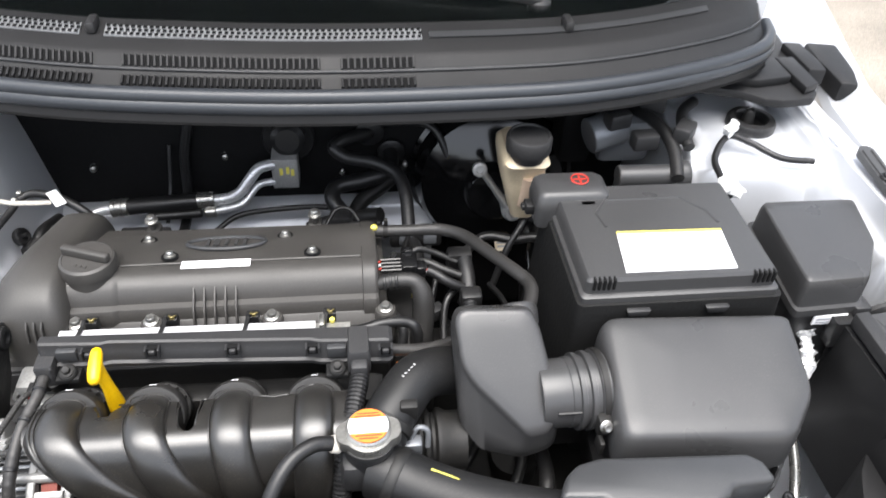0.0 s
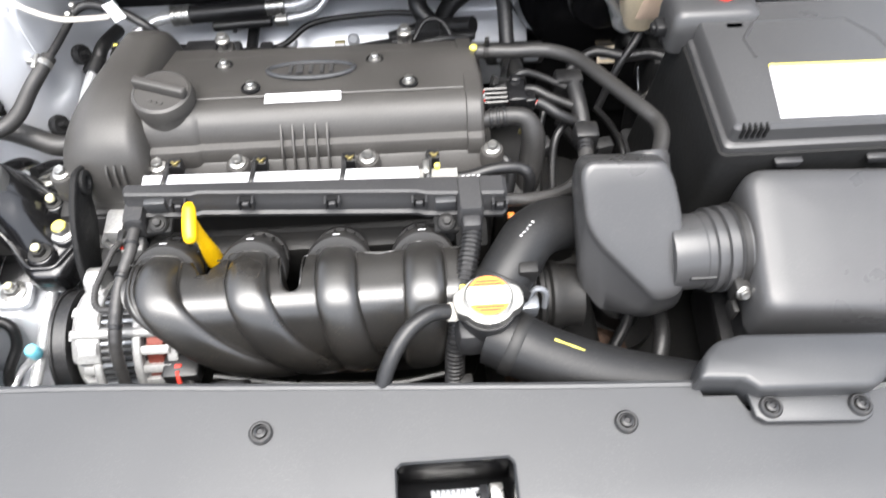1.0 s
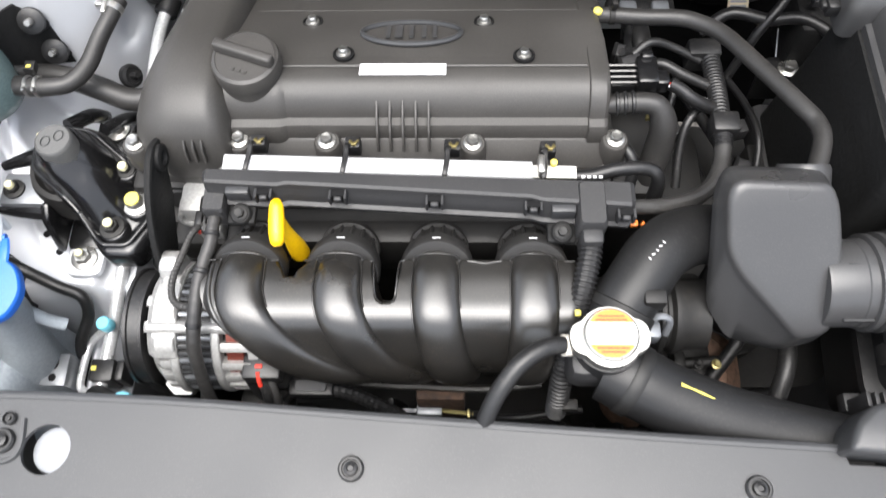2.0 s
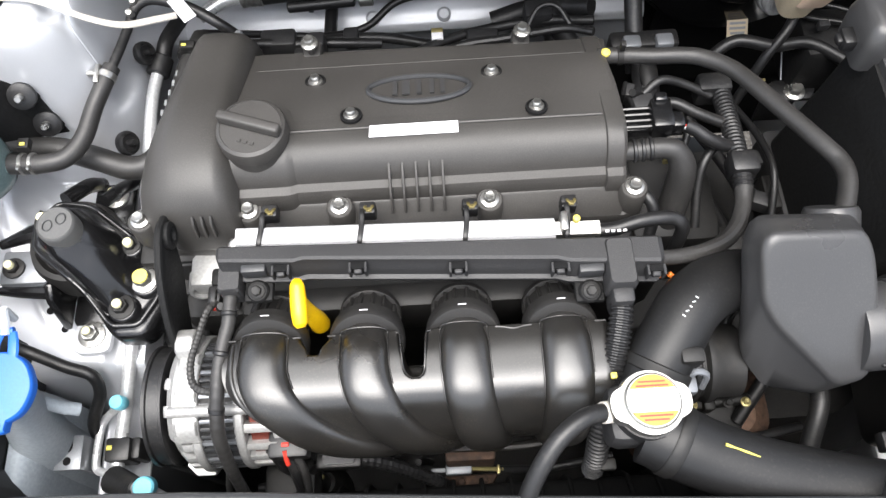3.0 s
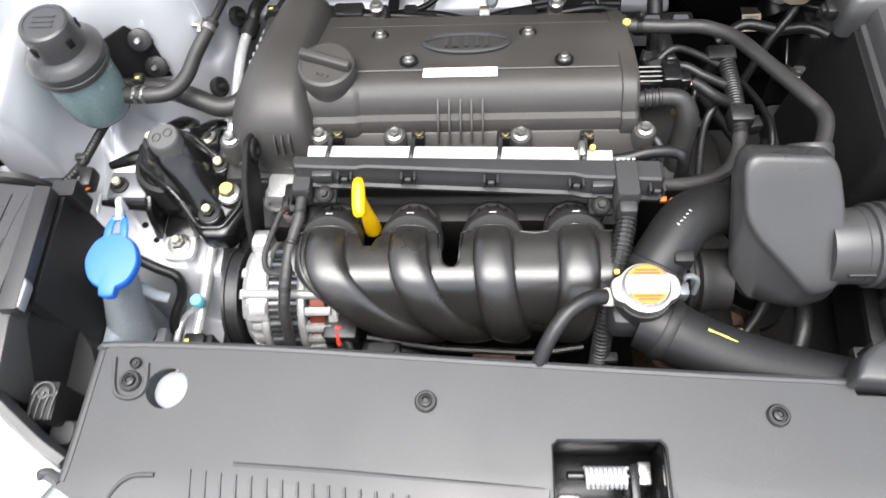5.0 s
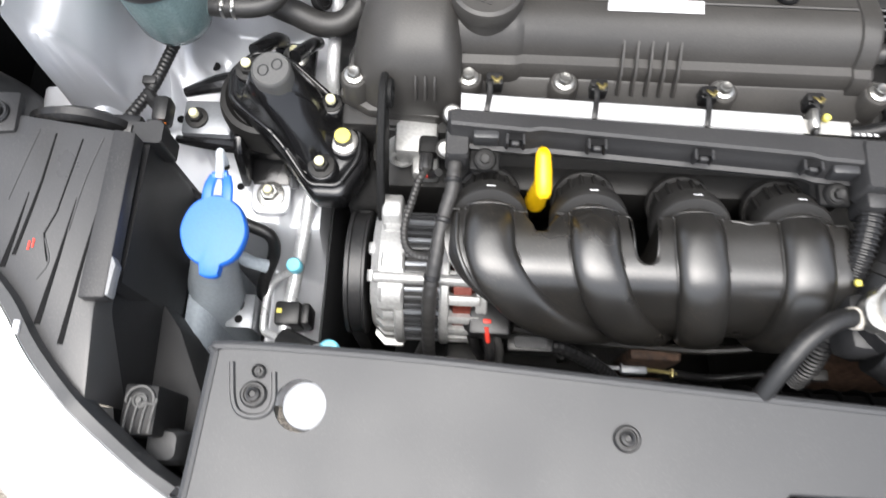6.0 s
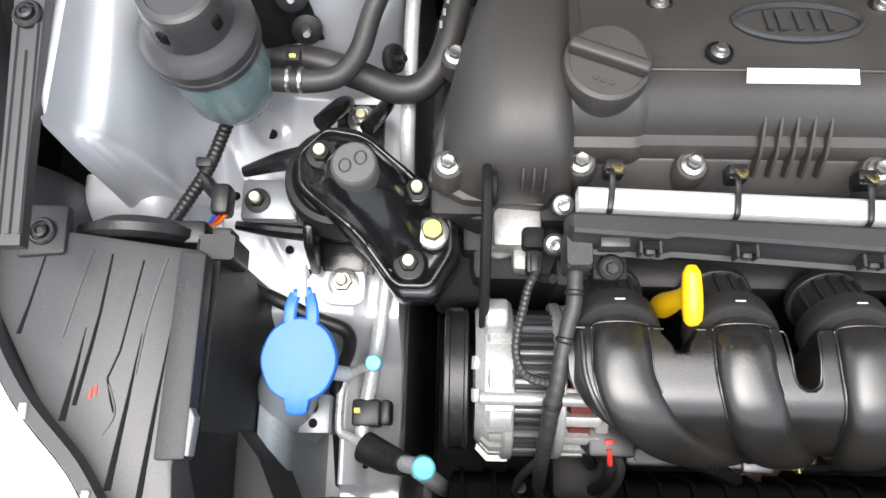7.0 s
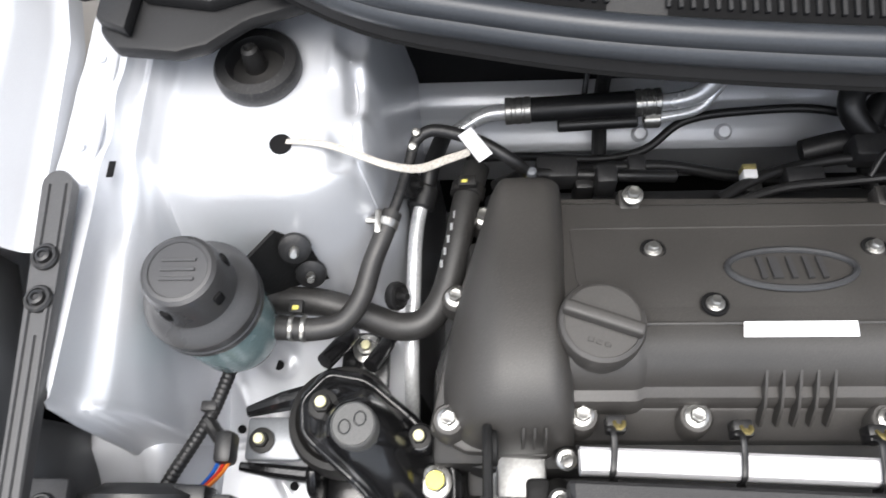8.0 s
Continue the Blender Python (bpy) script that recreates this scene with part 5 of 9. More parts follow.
bm = bm_new()
cols = sorted([-0.187 + 0.323 * i / 110 for i in range(111)] + [-0.0455 + 0.0006 * i for i in range(48)] + [-0.1255 + 0.0008 * i for i in range(32)])
angles = sorted(set(range(EDGE, 300, 4)) | set(range(EDGE, 114)))
rows = [[on_plenum(x, a, plenum_radius(x, a)) for x in cols] for a in angles]
skin(bm, rows, 0.003)
part("plenum", bm, SATIN, manifold, "", 60)
for x, w in ((-0.184, 0.004), (0.132, 0.004)):
    bm = bm_new()
    loft(bm, [[on_plenum(x + s * w, a, rr) for s, rr in ((-1, 0.03), (-1, 0.054), (1, 0.054), (1, 0.03))] for a in range(EDGE, 300, 6)])
    part("end_wall", bm, SATIN, manifold)
bm = bm_new()
tube(bm, [on_plenum(-0.1785, a, 0.0595 + fullness(a)) for a in range(70, 250, 12)], 0.0022, 8, 3)
part("edge_ridge", bm, SATIN, manifold, "", 60)
# the pale edge of the moulding between the runners, dipping into the slot and the dipstick notch
LEDGE = 0.0612
for pts in ([(-0.184, 66), (-0.177, 66)], [(-0.130, 66), (-0.1235, 66)], [(-0.1015, 66), (-0.095, 66)],
            [(-0.045, 66), (-0.0425, 67), (-0.0415, 72), (-0.0408, 84), (-0.0400, 96), (-0.0375, 104), (-0.0310, 107.5), (-0.0245, 104), (-0.0220, 96), (-0.0212, 84), (-0.0205, 72), (-0.0195, 67), (-0.016, 66)],
            [(0.037, 66), (0.044, 67), (0.052, 69), (0.060, 67), (0.067, 66)], [(0.119, 66), (0.128, 66)]):
    bm = bm_new()
    tube(bm, [on_plenum(x, a, LEDGE) for x, a in pts], 0.0008, 6, 3)
    part("edge_bead", bm, SATIN, manifold, "", 60)


def runner_width(x, a):
    lean = math.hypot(1.0, (sweep(x, a + 2) - sweep(x, a - 2)) / (radians(4) * 0.074))
    return 0.0196 * lean * (1 - 0.12 * step(225, 262, a)) * (0.90 + 0.10 * step(60, 84, a))


COLLAR = [(0.020, -0.0420), (0.0268, -0.0420), (0.0278, -0.0410), (0.0278, -0.0345), (0.0270, -0.0338), (0.0246, -0.0336), (0.0246, -0.0062), (0.0305, -0.0060), (0.0318, -0.0050), (0.0318, 0.0020), (0.0325, 0.0028), (0.0325, 0.0105), (0.0312, 0.0130), (0.0270, 0.0135), (0.012, 0.0135)]
for x, _k in RUNS:
    rings = []
    for a in range(45, 262, 3):
        w = runner_width(x, a)
        outer = 0.0660 + 0.0047 * step(50, 84, a) + 0.8 * fullness(a) + 0.0030 * step(100, 190, a) - 0.010 * step(215, 262, a)
        half, full = 0.0110, 2.3 + 1.5 * step(70, 120, a) - 0.8 * step(150, 200, a)
        ring = []
        for k in range(32):
            c, s = math.cos(k * math.tau / 32), math.sin(k * math.tau / 32)
            q = (abs(c) ** full + abs(s) ** full) ** (-1 / full)
            p = on_plenum(x, a, outer - half + half * s * q - 0.0018 * (c * q) ** 2)
            ring.append((p[0] + w * c * q, p[1], p[2]))
        rings.append(ring)
    bm = bm_new()
    loft(bm, rings)
    runner = part("runner", bm, SATIN, manifold, "", 60)
    axis = V((0, -0.75, 0.66))
    at = V((x, -0.1205, 0.8560))
    bm = bm_new()
    lathe(bm, COLLAR, at, axis, 48)
    collar = part("collar", bm, COLLARS, runner, "ribbed collar", 28)
    w_ = axis.normalized()
    up = V((0, 0.66, 0.75))
    for ang in (-62, -34, -12, 12, 34, 62):
        d_ = V((1, 0, 0)) * math.sin(radians(ang)) + up * math.cos(radians(ang))
        c_ = at + d_ * 0.0254
        bm = bm_new()
        rod(bm, c_ - w_ * 0.034, c_ - w_ * 0.0055, 0.0018, 8)
        part("rib", bm, COLLARS, collar)
    # seam that runs up one side, over the arch and down the other
    seam = [V(on_plenum(x, a, 0.0618 + fullness(a))) - V((runner_width(x, a) + 0.0006, 0, 0)) for a in (152, 138, 124, 110, 96, 84, 74)]
    for k in range(13):
        a = math.pi * (1 - k / 12)
        seam.append(V(on_plenum(x, 66, 0.0620 + 0.0088 * math.sin(a) ** 0.7)) + V((0.0194 * math.cos(a), 0, 0)))
    seam += [V(on_plenum(x, a, 0.0618 + fullness(a))) + V((runner_width(x, a) + 0.0004, 0, 0)) for a in (74, 84, 96, 110)]
    bm = bm_new()
    tube(bm, seam, 0.0007, 6, 3)
    part("seam", bm, SATIN, runner, "", 60)
    bm = bm_new()
    mk = at + w_ * 0.0085 + up * 0.0326
    box(bm, x - 0.0035, x + 0.0035, mk.y - 0.0005, mk.y + 0.0005, mk.z - 0.0004, mk.z + 0.0008, 0.0002, 1)
    part("mark", bm, RAIL, runner)
bm = bm_new()
prism(bm, [(-0.14, 0.80), (-0.11, 0.765), (-0.02, 0.735), (0.03, 0.728), (0.09, 0.730), (0.12, 0.76), (0.12, 0.83), (-0.14, 0.83)], "y", -0.185, -0.150, 0.006)
tube(bm, [(-0.125, -0.196, 0.776), (-0.06, -0.200, 0.756), (0.0, -0.200, 0.744), (0.06, -0.200, 0.738), (0.11, -0.196, 0.746)], 0.004, 8, 5)
part("lower_shell", bm, SATIN, manifold)
bolt(manifold, (-0.025, -0.069, 0.818), 0.0062, (0, -0.6, 0.8))
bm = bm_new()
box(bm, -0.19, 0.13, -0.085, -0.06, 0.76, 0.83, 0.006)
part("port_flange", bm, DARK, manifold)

for x, y, z, r in ((-0.187, -0.030, 0.862, 0.0052), (-0.192, -0.056, 0.846, 0.0046), (-0.214, -0.016, 0.840, 0.0046)):
    bm = bm_new()
    lathe(bm, [(0.010, -0.02), (0.009, -0.004), (0.0085, 0.0)], (x, y, z), (0, -0.4, 0.9), 18)
    part("boss", bm, DARK, cover)
    bolt(cover, (x, y, z), r, (0, -0.4, 0.9))
bm = bm_new()
box(bm, -0.216, -0.198, -0.058, -0.040, 0.826, 0.842, 0.004)
part("cam_sensor", bm, FELT, cover, "black sensor plug")
bm = bm_new()
tube(bm, [(-0.209, -0.060, 0.838), (-0.209, -0.072, 0.838), (-0.204, -0.082, 0.848), (-0.196, -0.088, 0.868)], 0.0035, 8, 5)
part("sensor_lead", bm, RUBBER, cover)

# ---- dipstick ----
dip = thing("dipstick", (-0.116, -0.10, 0.85), "bright yellow plastic oil dipstick handle between the runners", "dipstick")
bm = bm_new()
P1 = V((-0.114, -0.102, 0.846))
tube(bm, [(-0.117, -0.093, 0.931), (-0.117, -0.098, 0.931), (-0.1165, -0.109, 0.928), (-0.116, -0.119, 0.925), (-0.1155, -0.126, 0.922), (-0.115, -0.129, 0.921)], [0.0032, 0.0056, 0.0064, 0.0064, 0.0056, 0.0032], 16, 5, square=2.6)
loft(bm, [[c + V((w * math.cos(a), t_ * math.sin(a), 0)) for a in np.linspace(0, math.tau, 16, endpoint=False)] for c, w, t_ in ((V((-0.116, -0.112, 0.927)), 0.0050, 0.013), (V((-0.1157, -0.111, 0.920)), 0.0048, 0.011), (V((-0.115, -0.108, 0.905)), 0.0050, 0.0075), (V((-0.1145, -0.105, 0.885)), 0.0062, 0.0065), (V((-0.114, -0.103, 0.862)), 0.0085, 0.0085), (P1, 0.0090, 0.0090))])
part("handle", bm, YELLOW, dip, "", 60)
bm = bm_new()
tube(bm, [P1, P1 + V((0, 0.008, -0.04)), P1 + V((0, 0.02, -0.12))], 0.005, 10, 4)
part("guide_tube", bm, DARK, dip)

# ---- radiator cap, neck and hoses ----
neck = thing("radiator_filler", (0.146, -0.20, 0.86), "radiator filler neck with a pressed steel cap with orange label", "radiator cap")
bm = bm_new()
lathe(bm, [(0.024, 0.855), (0.024, 0.895), (0.0255, 0.898), (0.0255, 0.906)], (0.146, -0.201, 0), n=32)
box(bm, 0.118, 0.178, -0.225, -0.178, 0.845, 0.888, 0.010)
part("neck", bm, PLASTIC, neck)
bm = bm_new()
ring = []
for k in range(64):
    a = math.tau * k / 64
    w = max(abs(math.cos(a)) - 0.80, 0) / 0.20
    ring.append((0.0244 + 0.0065 * step(0, 1, w), a))
loft(bm, [[(0.146 + r * kx * math.cos(a + 0.06), -0.201 + r * kx * math.sin(a + 0.06), z) for r, a in ring] for z, kx in ((0.903, 0.97), (0.904, 1.0), (0.914, 1.0), (0.916, 0.98))])
lathe(bm, [(0.0214, 0.914), (0.0211, 0.921), (0.0196, 0.9228), (0.0010, 0.9232)], (0.146, -0.201, 0), n=44)
rcap = part("cap", bm, STEEL, neck, "pressed steel cap with two wings")
bm = bm_new()
for a0, a1 in ((28, 152), (208, 332)):
    pts = arc(0.146, -0.201, 0.0189, a0, a1, 16)
    prism(bm, pts, "z", 0.9232, 0.9242, 0)
part("label_band", bm, ORANGE, rcap, "orange printed label band")
bm = bm_new()
pts = arc(0.146, -0.201, 0.0189, -27, 27, 8) + arc(0.146, -0.201, 0.0189, 153, 207, 8)
prism(bm, pts, "z", 0.9232, 0.9242, 0)
part("label_centre", bm, PAPER, rcap, "white label centre")
for y, w in ((-0.1875, 0.020), (-0.1905, 0.024), (-0.2125, 0.024), (-0.2155, 0.018)):
    bm = bm_new()
    box(bm, 0.146 - w / 2, 0.146 + w / 2, y - 0.0006, y + 0.0006, 0.9242, 0.9245, 0)
    part("label_print", bm, RED, rcap)

uhose = thing("upper_radiator_hose", (0.19, -0.13, 0.84), "thick black rubber radiator hose with white print", "hose", "radiator hoses")
bm = bm_new()
tube(bm, [(0.154, -0.186, 0.866), (0.164, -0.165, 0.875), (0.178, -0.145, 0.882), (0.198, -0.118, 0.884), (0.225, -0.098, 0.872), (0.26, -0.085, 0.85), (0.29, -0.075, 0.80)], 0.0265, 22, 6)
part("hose", bm, RADHOSE, uhose, "", 60)
bm = bm_new()
for k in range(5):
    p = V((0.1835 + 0.0032 * k, -0.1340 + 0.0036 * k, 0.9105))
    box(bm, -0.0014, 0.0014, -0.0004, 0.0004, 0, 0.0004, 0, 1, Matrix.Translation(p) @ Matrix.Rotation(radians(-40 + 50 * (k % 2)), 4, "Z"))
part("print", bm, PAPER, uhose)
bm = bm_new()
lathe(bm, [(0.0275, 0), (0.0285, 0.001), (0.0285, 0.009), (0.0275, 0.010)], (0.162, -0.170, 0.8735), (0.42, 0.75, 0.32), 28)
box(bm, 0.178, 0.196, -0.170, -0.158, 0.885, 0.905, 0.002)
part("clamp", bm, DARK, uhose)
bm = bm_new()
box(bm, 0.124, 0.129, -0.176, -0.171, 0.888, 0.892, 0.001)
part("yellow_mark", bm, DAB, uhose)
lhose = thing("lower_radiator_hose", (0.25, -0.25, 0.83), "thick black radiator hose with yellow paint marks", "hose", "radiator hoses")
bm = bm_new()
tube(bm, [(0.150, -0.212, 0.868), (0.170, -0.222, 0.868), (0.200, -0.236, 0.862), (0.24, -0.250, 0.855), (0.29, -0.262, 0.848), (0.35, -0.275, 0.845)], [0.0275, 0.029, 0.0285, 0.0285, 0.0285, 0.0285], 22, 6)
part("hose", bm, RADHOSE, lhose, "", 60)
bm = bm_new()
tube(bm, [(0.203, -0.231, 0.8902), (0.211, -0.234, 0.8890), (0.220, -0.2375, 0.8872), (0.229, -0.2410, 0.8852)], [0.0014, 0.0007, 0.0010, 0.0004], 6, 4)
part("paint_mark", bm, DAB, lhose, "yellow chalk mark")
bm = bm_new()
lathe(bm, [(0.0295, 0), (0.0302, 0.001), (0.0302, 0.010), (0.0295, 0.011)], (0.166, -0.220, 0.868), (0.8, -0.42, -0.1), 30)
part("clamp", bm, DARK, lhose)
ohose = thing("overflow_hose", (0.09, -0.23, 0.85), "thin grey-black rubber overflow hose from the radiator cap", "hose")
bm = bm_new()
tube(bm, [(0.124, -0.203, 0.897), (0.110, -0.205, 0.905), (0.094, -0.210, 0.911), (0.075, -0.224, 0.910), (0.060, -0.243, 0.899), (0.050, -0.262, 0.880), (0.044, -0.282, 0.850)], 0.0072, 14, 6)
part("hose", bm, RUBBER, ohose, "", 60)
bm = bm_new()
lathe(bm, [(0.008, 0), (0.0085, 0.001), (0.0085, 0.008), (0.008, 0.009)], (0.119, -0.2035, 0.900), (-0.85, -0.1, 0.4), 16)
part("clamp", bm, TAPE, ohose)
harn = thing("corrugated_harness", (0.12, -0.17, 0.80), "black corrugated wiring conduit beside the radiator cap", "cable")
bm = bm_new()
tube(bm, [(0.141, -0.108, 0.896), (0.139, -0.124, 0.894), (0.133, -0.150, 0.886), (0.125, -0.180, 0.868), (0.119, -0.205, 0.847), (0.117, -0.224, 0.818), (0.117, -0.232, 0.790)], [0.0090, 0.0102, 0.0102, 0.0102, 0.0100, 0.0098, 0.0098], 12, 6, ribs=0.0016, pitch=0.0042)
part("conduit", bm, RUBBER, harn, "", 20)
bm = bm_new()
box(bm, 0.120, 0.134, -0.236, -0.226, 0.805, 0.815, 0.002)
part("clip", bm, DARK, harn)
# ---- air intake: resonator, duct, filter box ----
res = thing("air_resonator", (0.28, -0.13, 0.78), "smooth black plastic air resonator box joined to the filter duct", "air duct")
FACE = [(0.244, -0.087), (0.318, -0.089), (0.327, -0.101), (0.334, -0.126), (0.341, -0.171), (0.333, -0.186), (0.309, -0.190), (0.254, -0.147), (0.242, -0.132), (0.237, -0.096)]

BACK = [(0.242, -0.085), (0.320, -0.087), (0.329, -0.100), (0.336, -0.126), (0.342, -0.171), (0.335, -0.188), (0.305, -0.194), (0.258, -0.186), (0.239, -0.166), (0.236, -0.098)]


def face_ring(d, depth):
    """The sloping outline of the resonator's front, grown by -d and set back by a depth."""
    cx, cy, out = 0.287, -0.135, []
    k = step(0.004, 0.034, depth)
    for x, y in dense_ring([(a[0] + (b[0] - a[0]) * k, a[1] + (b[1] - a[1]) * k) for a, b in zip(FACE, BACK)]):
        x, y = cx + (x - cx) * (1 - d / 0.050), cy + (y - cy) * (1 - d / 0.050)
        x += 0.22 * depth * step(0.30, 0.24, x)
        out.append((x, y + 0.46 * depth, 0.958 + 0.89 * (y + 0.088) - 0.86 * depth))
    return out


def dense_ring(poly, n=3):
    out = []
    for i in range(len(poly)):
        a, b, c = V(poly[i - 1]), V(poly[i]), V(poly[(i + 1) % len(poly)])
        p, q = b.lerp(a, min(0.45, 0.008 / (a - b).length)), b.lerp(c, min(0.45, 0.008 / (c - b).length))
        out += [tuple((1 - t) ** 2 * p + 2 * t * (1 - t) * b + t * t * q) for t in (0.0, 0.33, 0.67, 1.0)]
    return out


bm = bm_new()
loft(bm, [face_ring(d, h) for d, h in ((0.020, -0.0004), (0.0075, 0.0), (0.0045, 0.0008), (0.0018, 0.0028), (0.0004, 0.0058), (0.0, 0.010), (-0.003, 0.022), (-0.006, 0.036), (-0.004, 0.055), (0.002, 0.072), (0.010, 0.082), (0.020, 0.086))])
part("box", bm, BOXES, res, "", 50)
bm = bm_new()
lathe(bm, [(0.020, 0), (0.022, 0.004), (0.022, 0.020), (0.020, 0.024)], (0.316, -0.072, 0.906), (0, 0.6, 0.35), 24)
part("hose_stub", bm, BOXES, res)
duct = thing("air_duct", (0.37, -0.126, 0.86), "ribbed grey-black air duct with a steel clamp beside the filter box", "air duct")
bm = bm_new()
lathe(bm, [(0.036, 0.0), (0.0365, 0.002), (0.0365, 0.030), (0.0375, 0.031), (0.0375, 0.038), (0.041, 0.039), (0.041, 0.044), (0.038, 0.045), (0.038, 0.049), (0.042, 0.050), (0.042, 0.055), (0.039, 0.056), (0.039, 0.060), (0.0425, 0.061), (0.0425, 0.070), (0.040, 0.072)], (0.324, -0.142, 0.876), (1, 0.03, 0.02), 36)
part("hose", bm, BOXES, duct)
for a in (20, 95, 150):
    bm = bm_new()
    rod(bm, (0.338, -0.142 - 0.037 * math.cos(radians(a)), 0.874 + 0.037 * math.sin(radians(a))), (0.364, -0.142 - 0.037 * math.cos(radians(a)), 0.874 + 0.037 * math.sin(radians(a))), 0.002, 8)
    part("ridge", bm, RUBBER, duct)
bm = bm_new()
lathe(bm, [(0.0428, 0), (0.0438, 0.0005), (0.0438, 0.0065), (0.0428, 0.007)], (0.3855, -0.140, 0.8775), (1, 0.03, 0.02), 36)
box(bm, 0.378, 0.392, -0.192, -0.178, 0.866, 0.888, 0.002)
box(bm, 0.379, 0.384, -0.204, -0.188, 0.850, 0.868, 0.001)
part("clamp", bm, DARK, duct, "steel hose clamp with a screw")
bolt(duct, (0.385, -0.193, 0.883), 0.0048, (0, -0.8, 0.6))

airbox = thing("air_filter_box", (0.49, -0.16, 0.74), "large smooth black plastic air filter box", "air filter box")
LID = [(0.400, -0.083), (0.612, -0.092), (0.610, -0.130), (0.604, -0.186), (0.566, -0.232), (0.391, -0.222)]


def lid_z(x, y):
    return 0.931 + 0.22 * (y + 0.088)


bm = bm_new()


def shrink(poly, d):
    cx, cy = sum(p[0] for p in poly) / len(poly), sum(p[1] for p in poly) / len(poly)
    return [(cx + (x - cx) * (1 - d / 0.10), cy + (y - cy) * (1 - d / 0.07)) for x, y in poly]


def dense(poly, n=6, r=0.22):
    """Rounds the corners of a polygon."""
    out = []
    m = len(poly)
    for i in range(m):
        a, b, c = V(poly[i - 1]), V(poly[i]), V(poly[(i + 1) % m])
        p, q = b.lerp(a, min(r, 0.018 / (a - b).length)), b.lerp(c, min(r, 0.018 / (c - b).length))
        for k in range(n + 1):
            t = k / n
            out.append(tuple((1 - t) ** 2 * p + 2 * t * (1 - t) * b + t * t * q))
    return out


rings = []
for d, h in ((0.004, -0.052), (-0.0015, -0.051), (-0.0015, -0.030), (-0.0006, -0.014), (0.0012, -0.0065), (0.0038, -0.0024), (0.0078, -0.0004), (0.02, 0.0006), (0.05, 0.002)):
    rings.append([(x, y, lid_z(x, y) + h) for x, y in shrink(dense(LID), d)])
loft(bm, rings)
part("lid", bm, BOXES, airbox, "", 45)
for k in range(9):
    bm = bm_new()
    x = 0.410 + 0.019 * k
    y = -0.225 - 0.0055 * k / 9
    prism(bm, [(y + 0.006, 0.852), (y - 0.004, 0.848), (y - 0.008, 0.80), (y + 0.006, 0.80)], "x", x, x + 0.0025, 0.0008, 1)
    part("rib", bm, PLASTIC, airbox)
bm = bm_new()
loft(bm, [[(x, y, z) for x, y in shrink(dense(LID), d)] for d, z in ((0.008, 0.70), (0.004, 0.74), (0.002, 0.80), (-0.006, 0.802), (-0.006, 0.812), (0.003, 0.814), (0.004, 0.852))])
part("base", bm, RUBBER, airbox, "", 40)
for x in (0.372,):
    bm = bm_new()
    for k in range(4):
        box(bm, x + 0.007 * k, x + 0.004 + 0.007 * k, -0.235, -0.222, 0.795, 0.835, 0.001)
    box(bm, x - 0.002, x + 0.032, -0.232, -0.215, 0.785, 0.80, 0.002)
    part("bracket", bm, PLASTIC, airbox)

# ---- battery ----
battery = thing("battery", (0.49, 0.015, 0.745), "black car battery with a white and yellow label and insulating jacket", "battery")
bm = bm_new()
loft(bm, [rrect(0.366, 0.622, -0.084, 0.118, 0.012, 0.745), rrect(0.371, 0.618, -0.083, 0.113, 0.012, 0.84), rrect(0.376, 0.613, -0.076, 0.110, 0.010, 0.925), rrect(0.377, 0.612, -0.075, 0.109, 0.008, 0.936), rrect(0.382, 0.604, -0.069, 0.104, 0.006, 0.937)])
part("jacket", bm, FELT, battery, "black quilted insulating jacket", 40)
bm = bm_new()
loft(bm, [rrect(0.380, 0.607, -0.072, 0.106, 0.007, 0.930), rrect(0.380, 0.607, -0.072, 0.106, 0.007, 0.944), rrect(0.383, 0.604, -0.069, 0.103, 0.006, 0.946)])
part("rim", bm, BOXES, battery)
bm = bm_new()
loft(bm, [rrect(0.384, 0.603, -0.066, 0.103, 0.006, 0.940), rrect(0.385, 0.602, -0.066, 0.102, 0.006, 0.962), rrect(0.388, 0.599, -0.063, 0.100, 0.005, 0.966)])
part("top", bm, BOXES, battery)
bm = bm_new()
path = [(0.430, 0.022), (0.425, 0.048), (0.442, 0.072), (0.535, 0.073), (0.560, 0.045), (0.566, 0.022)]
tube(bm, [(x, y, 0.966) for x, y in path], 0.0018, 6, 1)
part("embossed_line", bm, BOXES, battery)
for a in (0.392, 0.573):
    for k in range(5):
        bm = bm_new()
        box(bm, a + 0.0055 * k, a + 0.003 + 0.0055 * k, -0.0685, -0.060, 0.952, 0.9665, 0.0008, 1)
        part("rib", bm, DASH, battery)
for x in (0.445, 0.535):
    bm = bm_new()
    prism(bm, [(x - 0.014, 0.931), (x - 0.010, 0.922), (x + 0.010, 0.922), (x + 0.014, 0.931)], "y", -0.082, -0.072, 0.002)
    part("catch", bm, PLASTIC, battery)
bm = bm_new()
prism(bm, [(0.438, 0.007), (0.563, 0.005), (0.556, -0.058), (0.430, -0.057)], "z", 0.9662, 0.9672, 0)
lab = part("label", bm, PAPER, battery, "white paper label with faint print")
bm = bm_new()
prism(bm, [(0.4385, 0.0115), (0.5635, 0.0095), (0.563, 0.005), (0.438, 0.007)], "z", 0.9662, 0.9673, 0)
part("label_stripe", bm, DAB, lab, "yellow label stripe")
for x, y in ((0.447, -0.020), (0.505, -0.018)):
    bm = bm_new()
    pts = [(x + 0.0045 * math.cos(a), y + 0.0045 * math.sin(a), 0.9676) for a in np.linspace(0, math.tau, 17)]
    tube(bm, pts, 0.0005, 4, 1)
    part("label_mark", bm, INK, lab)
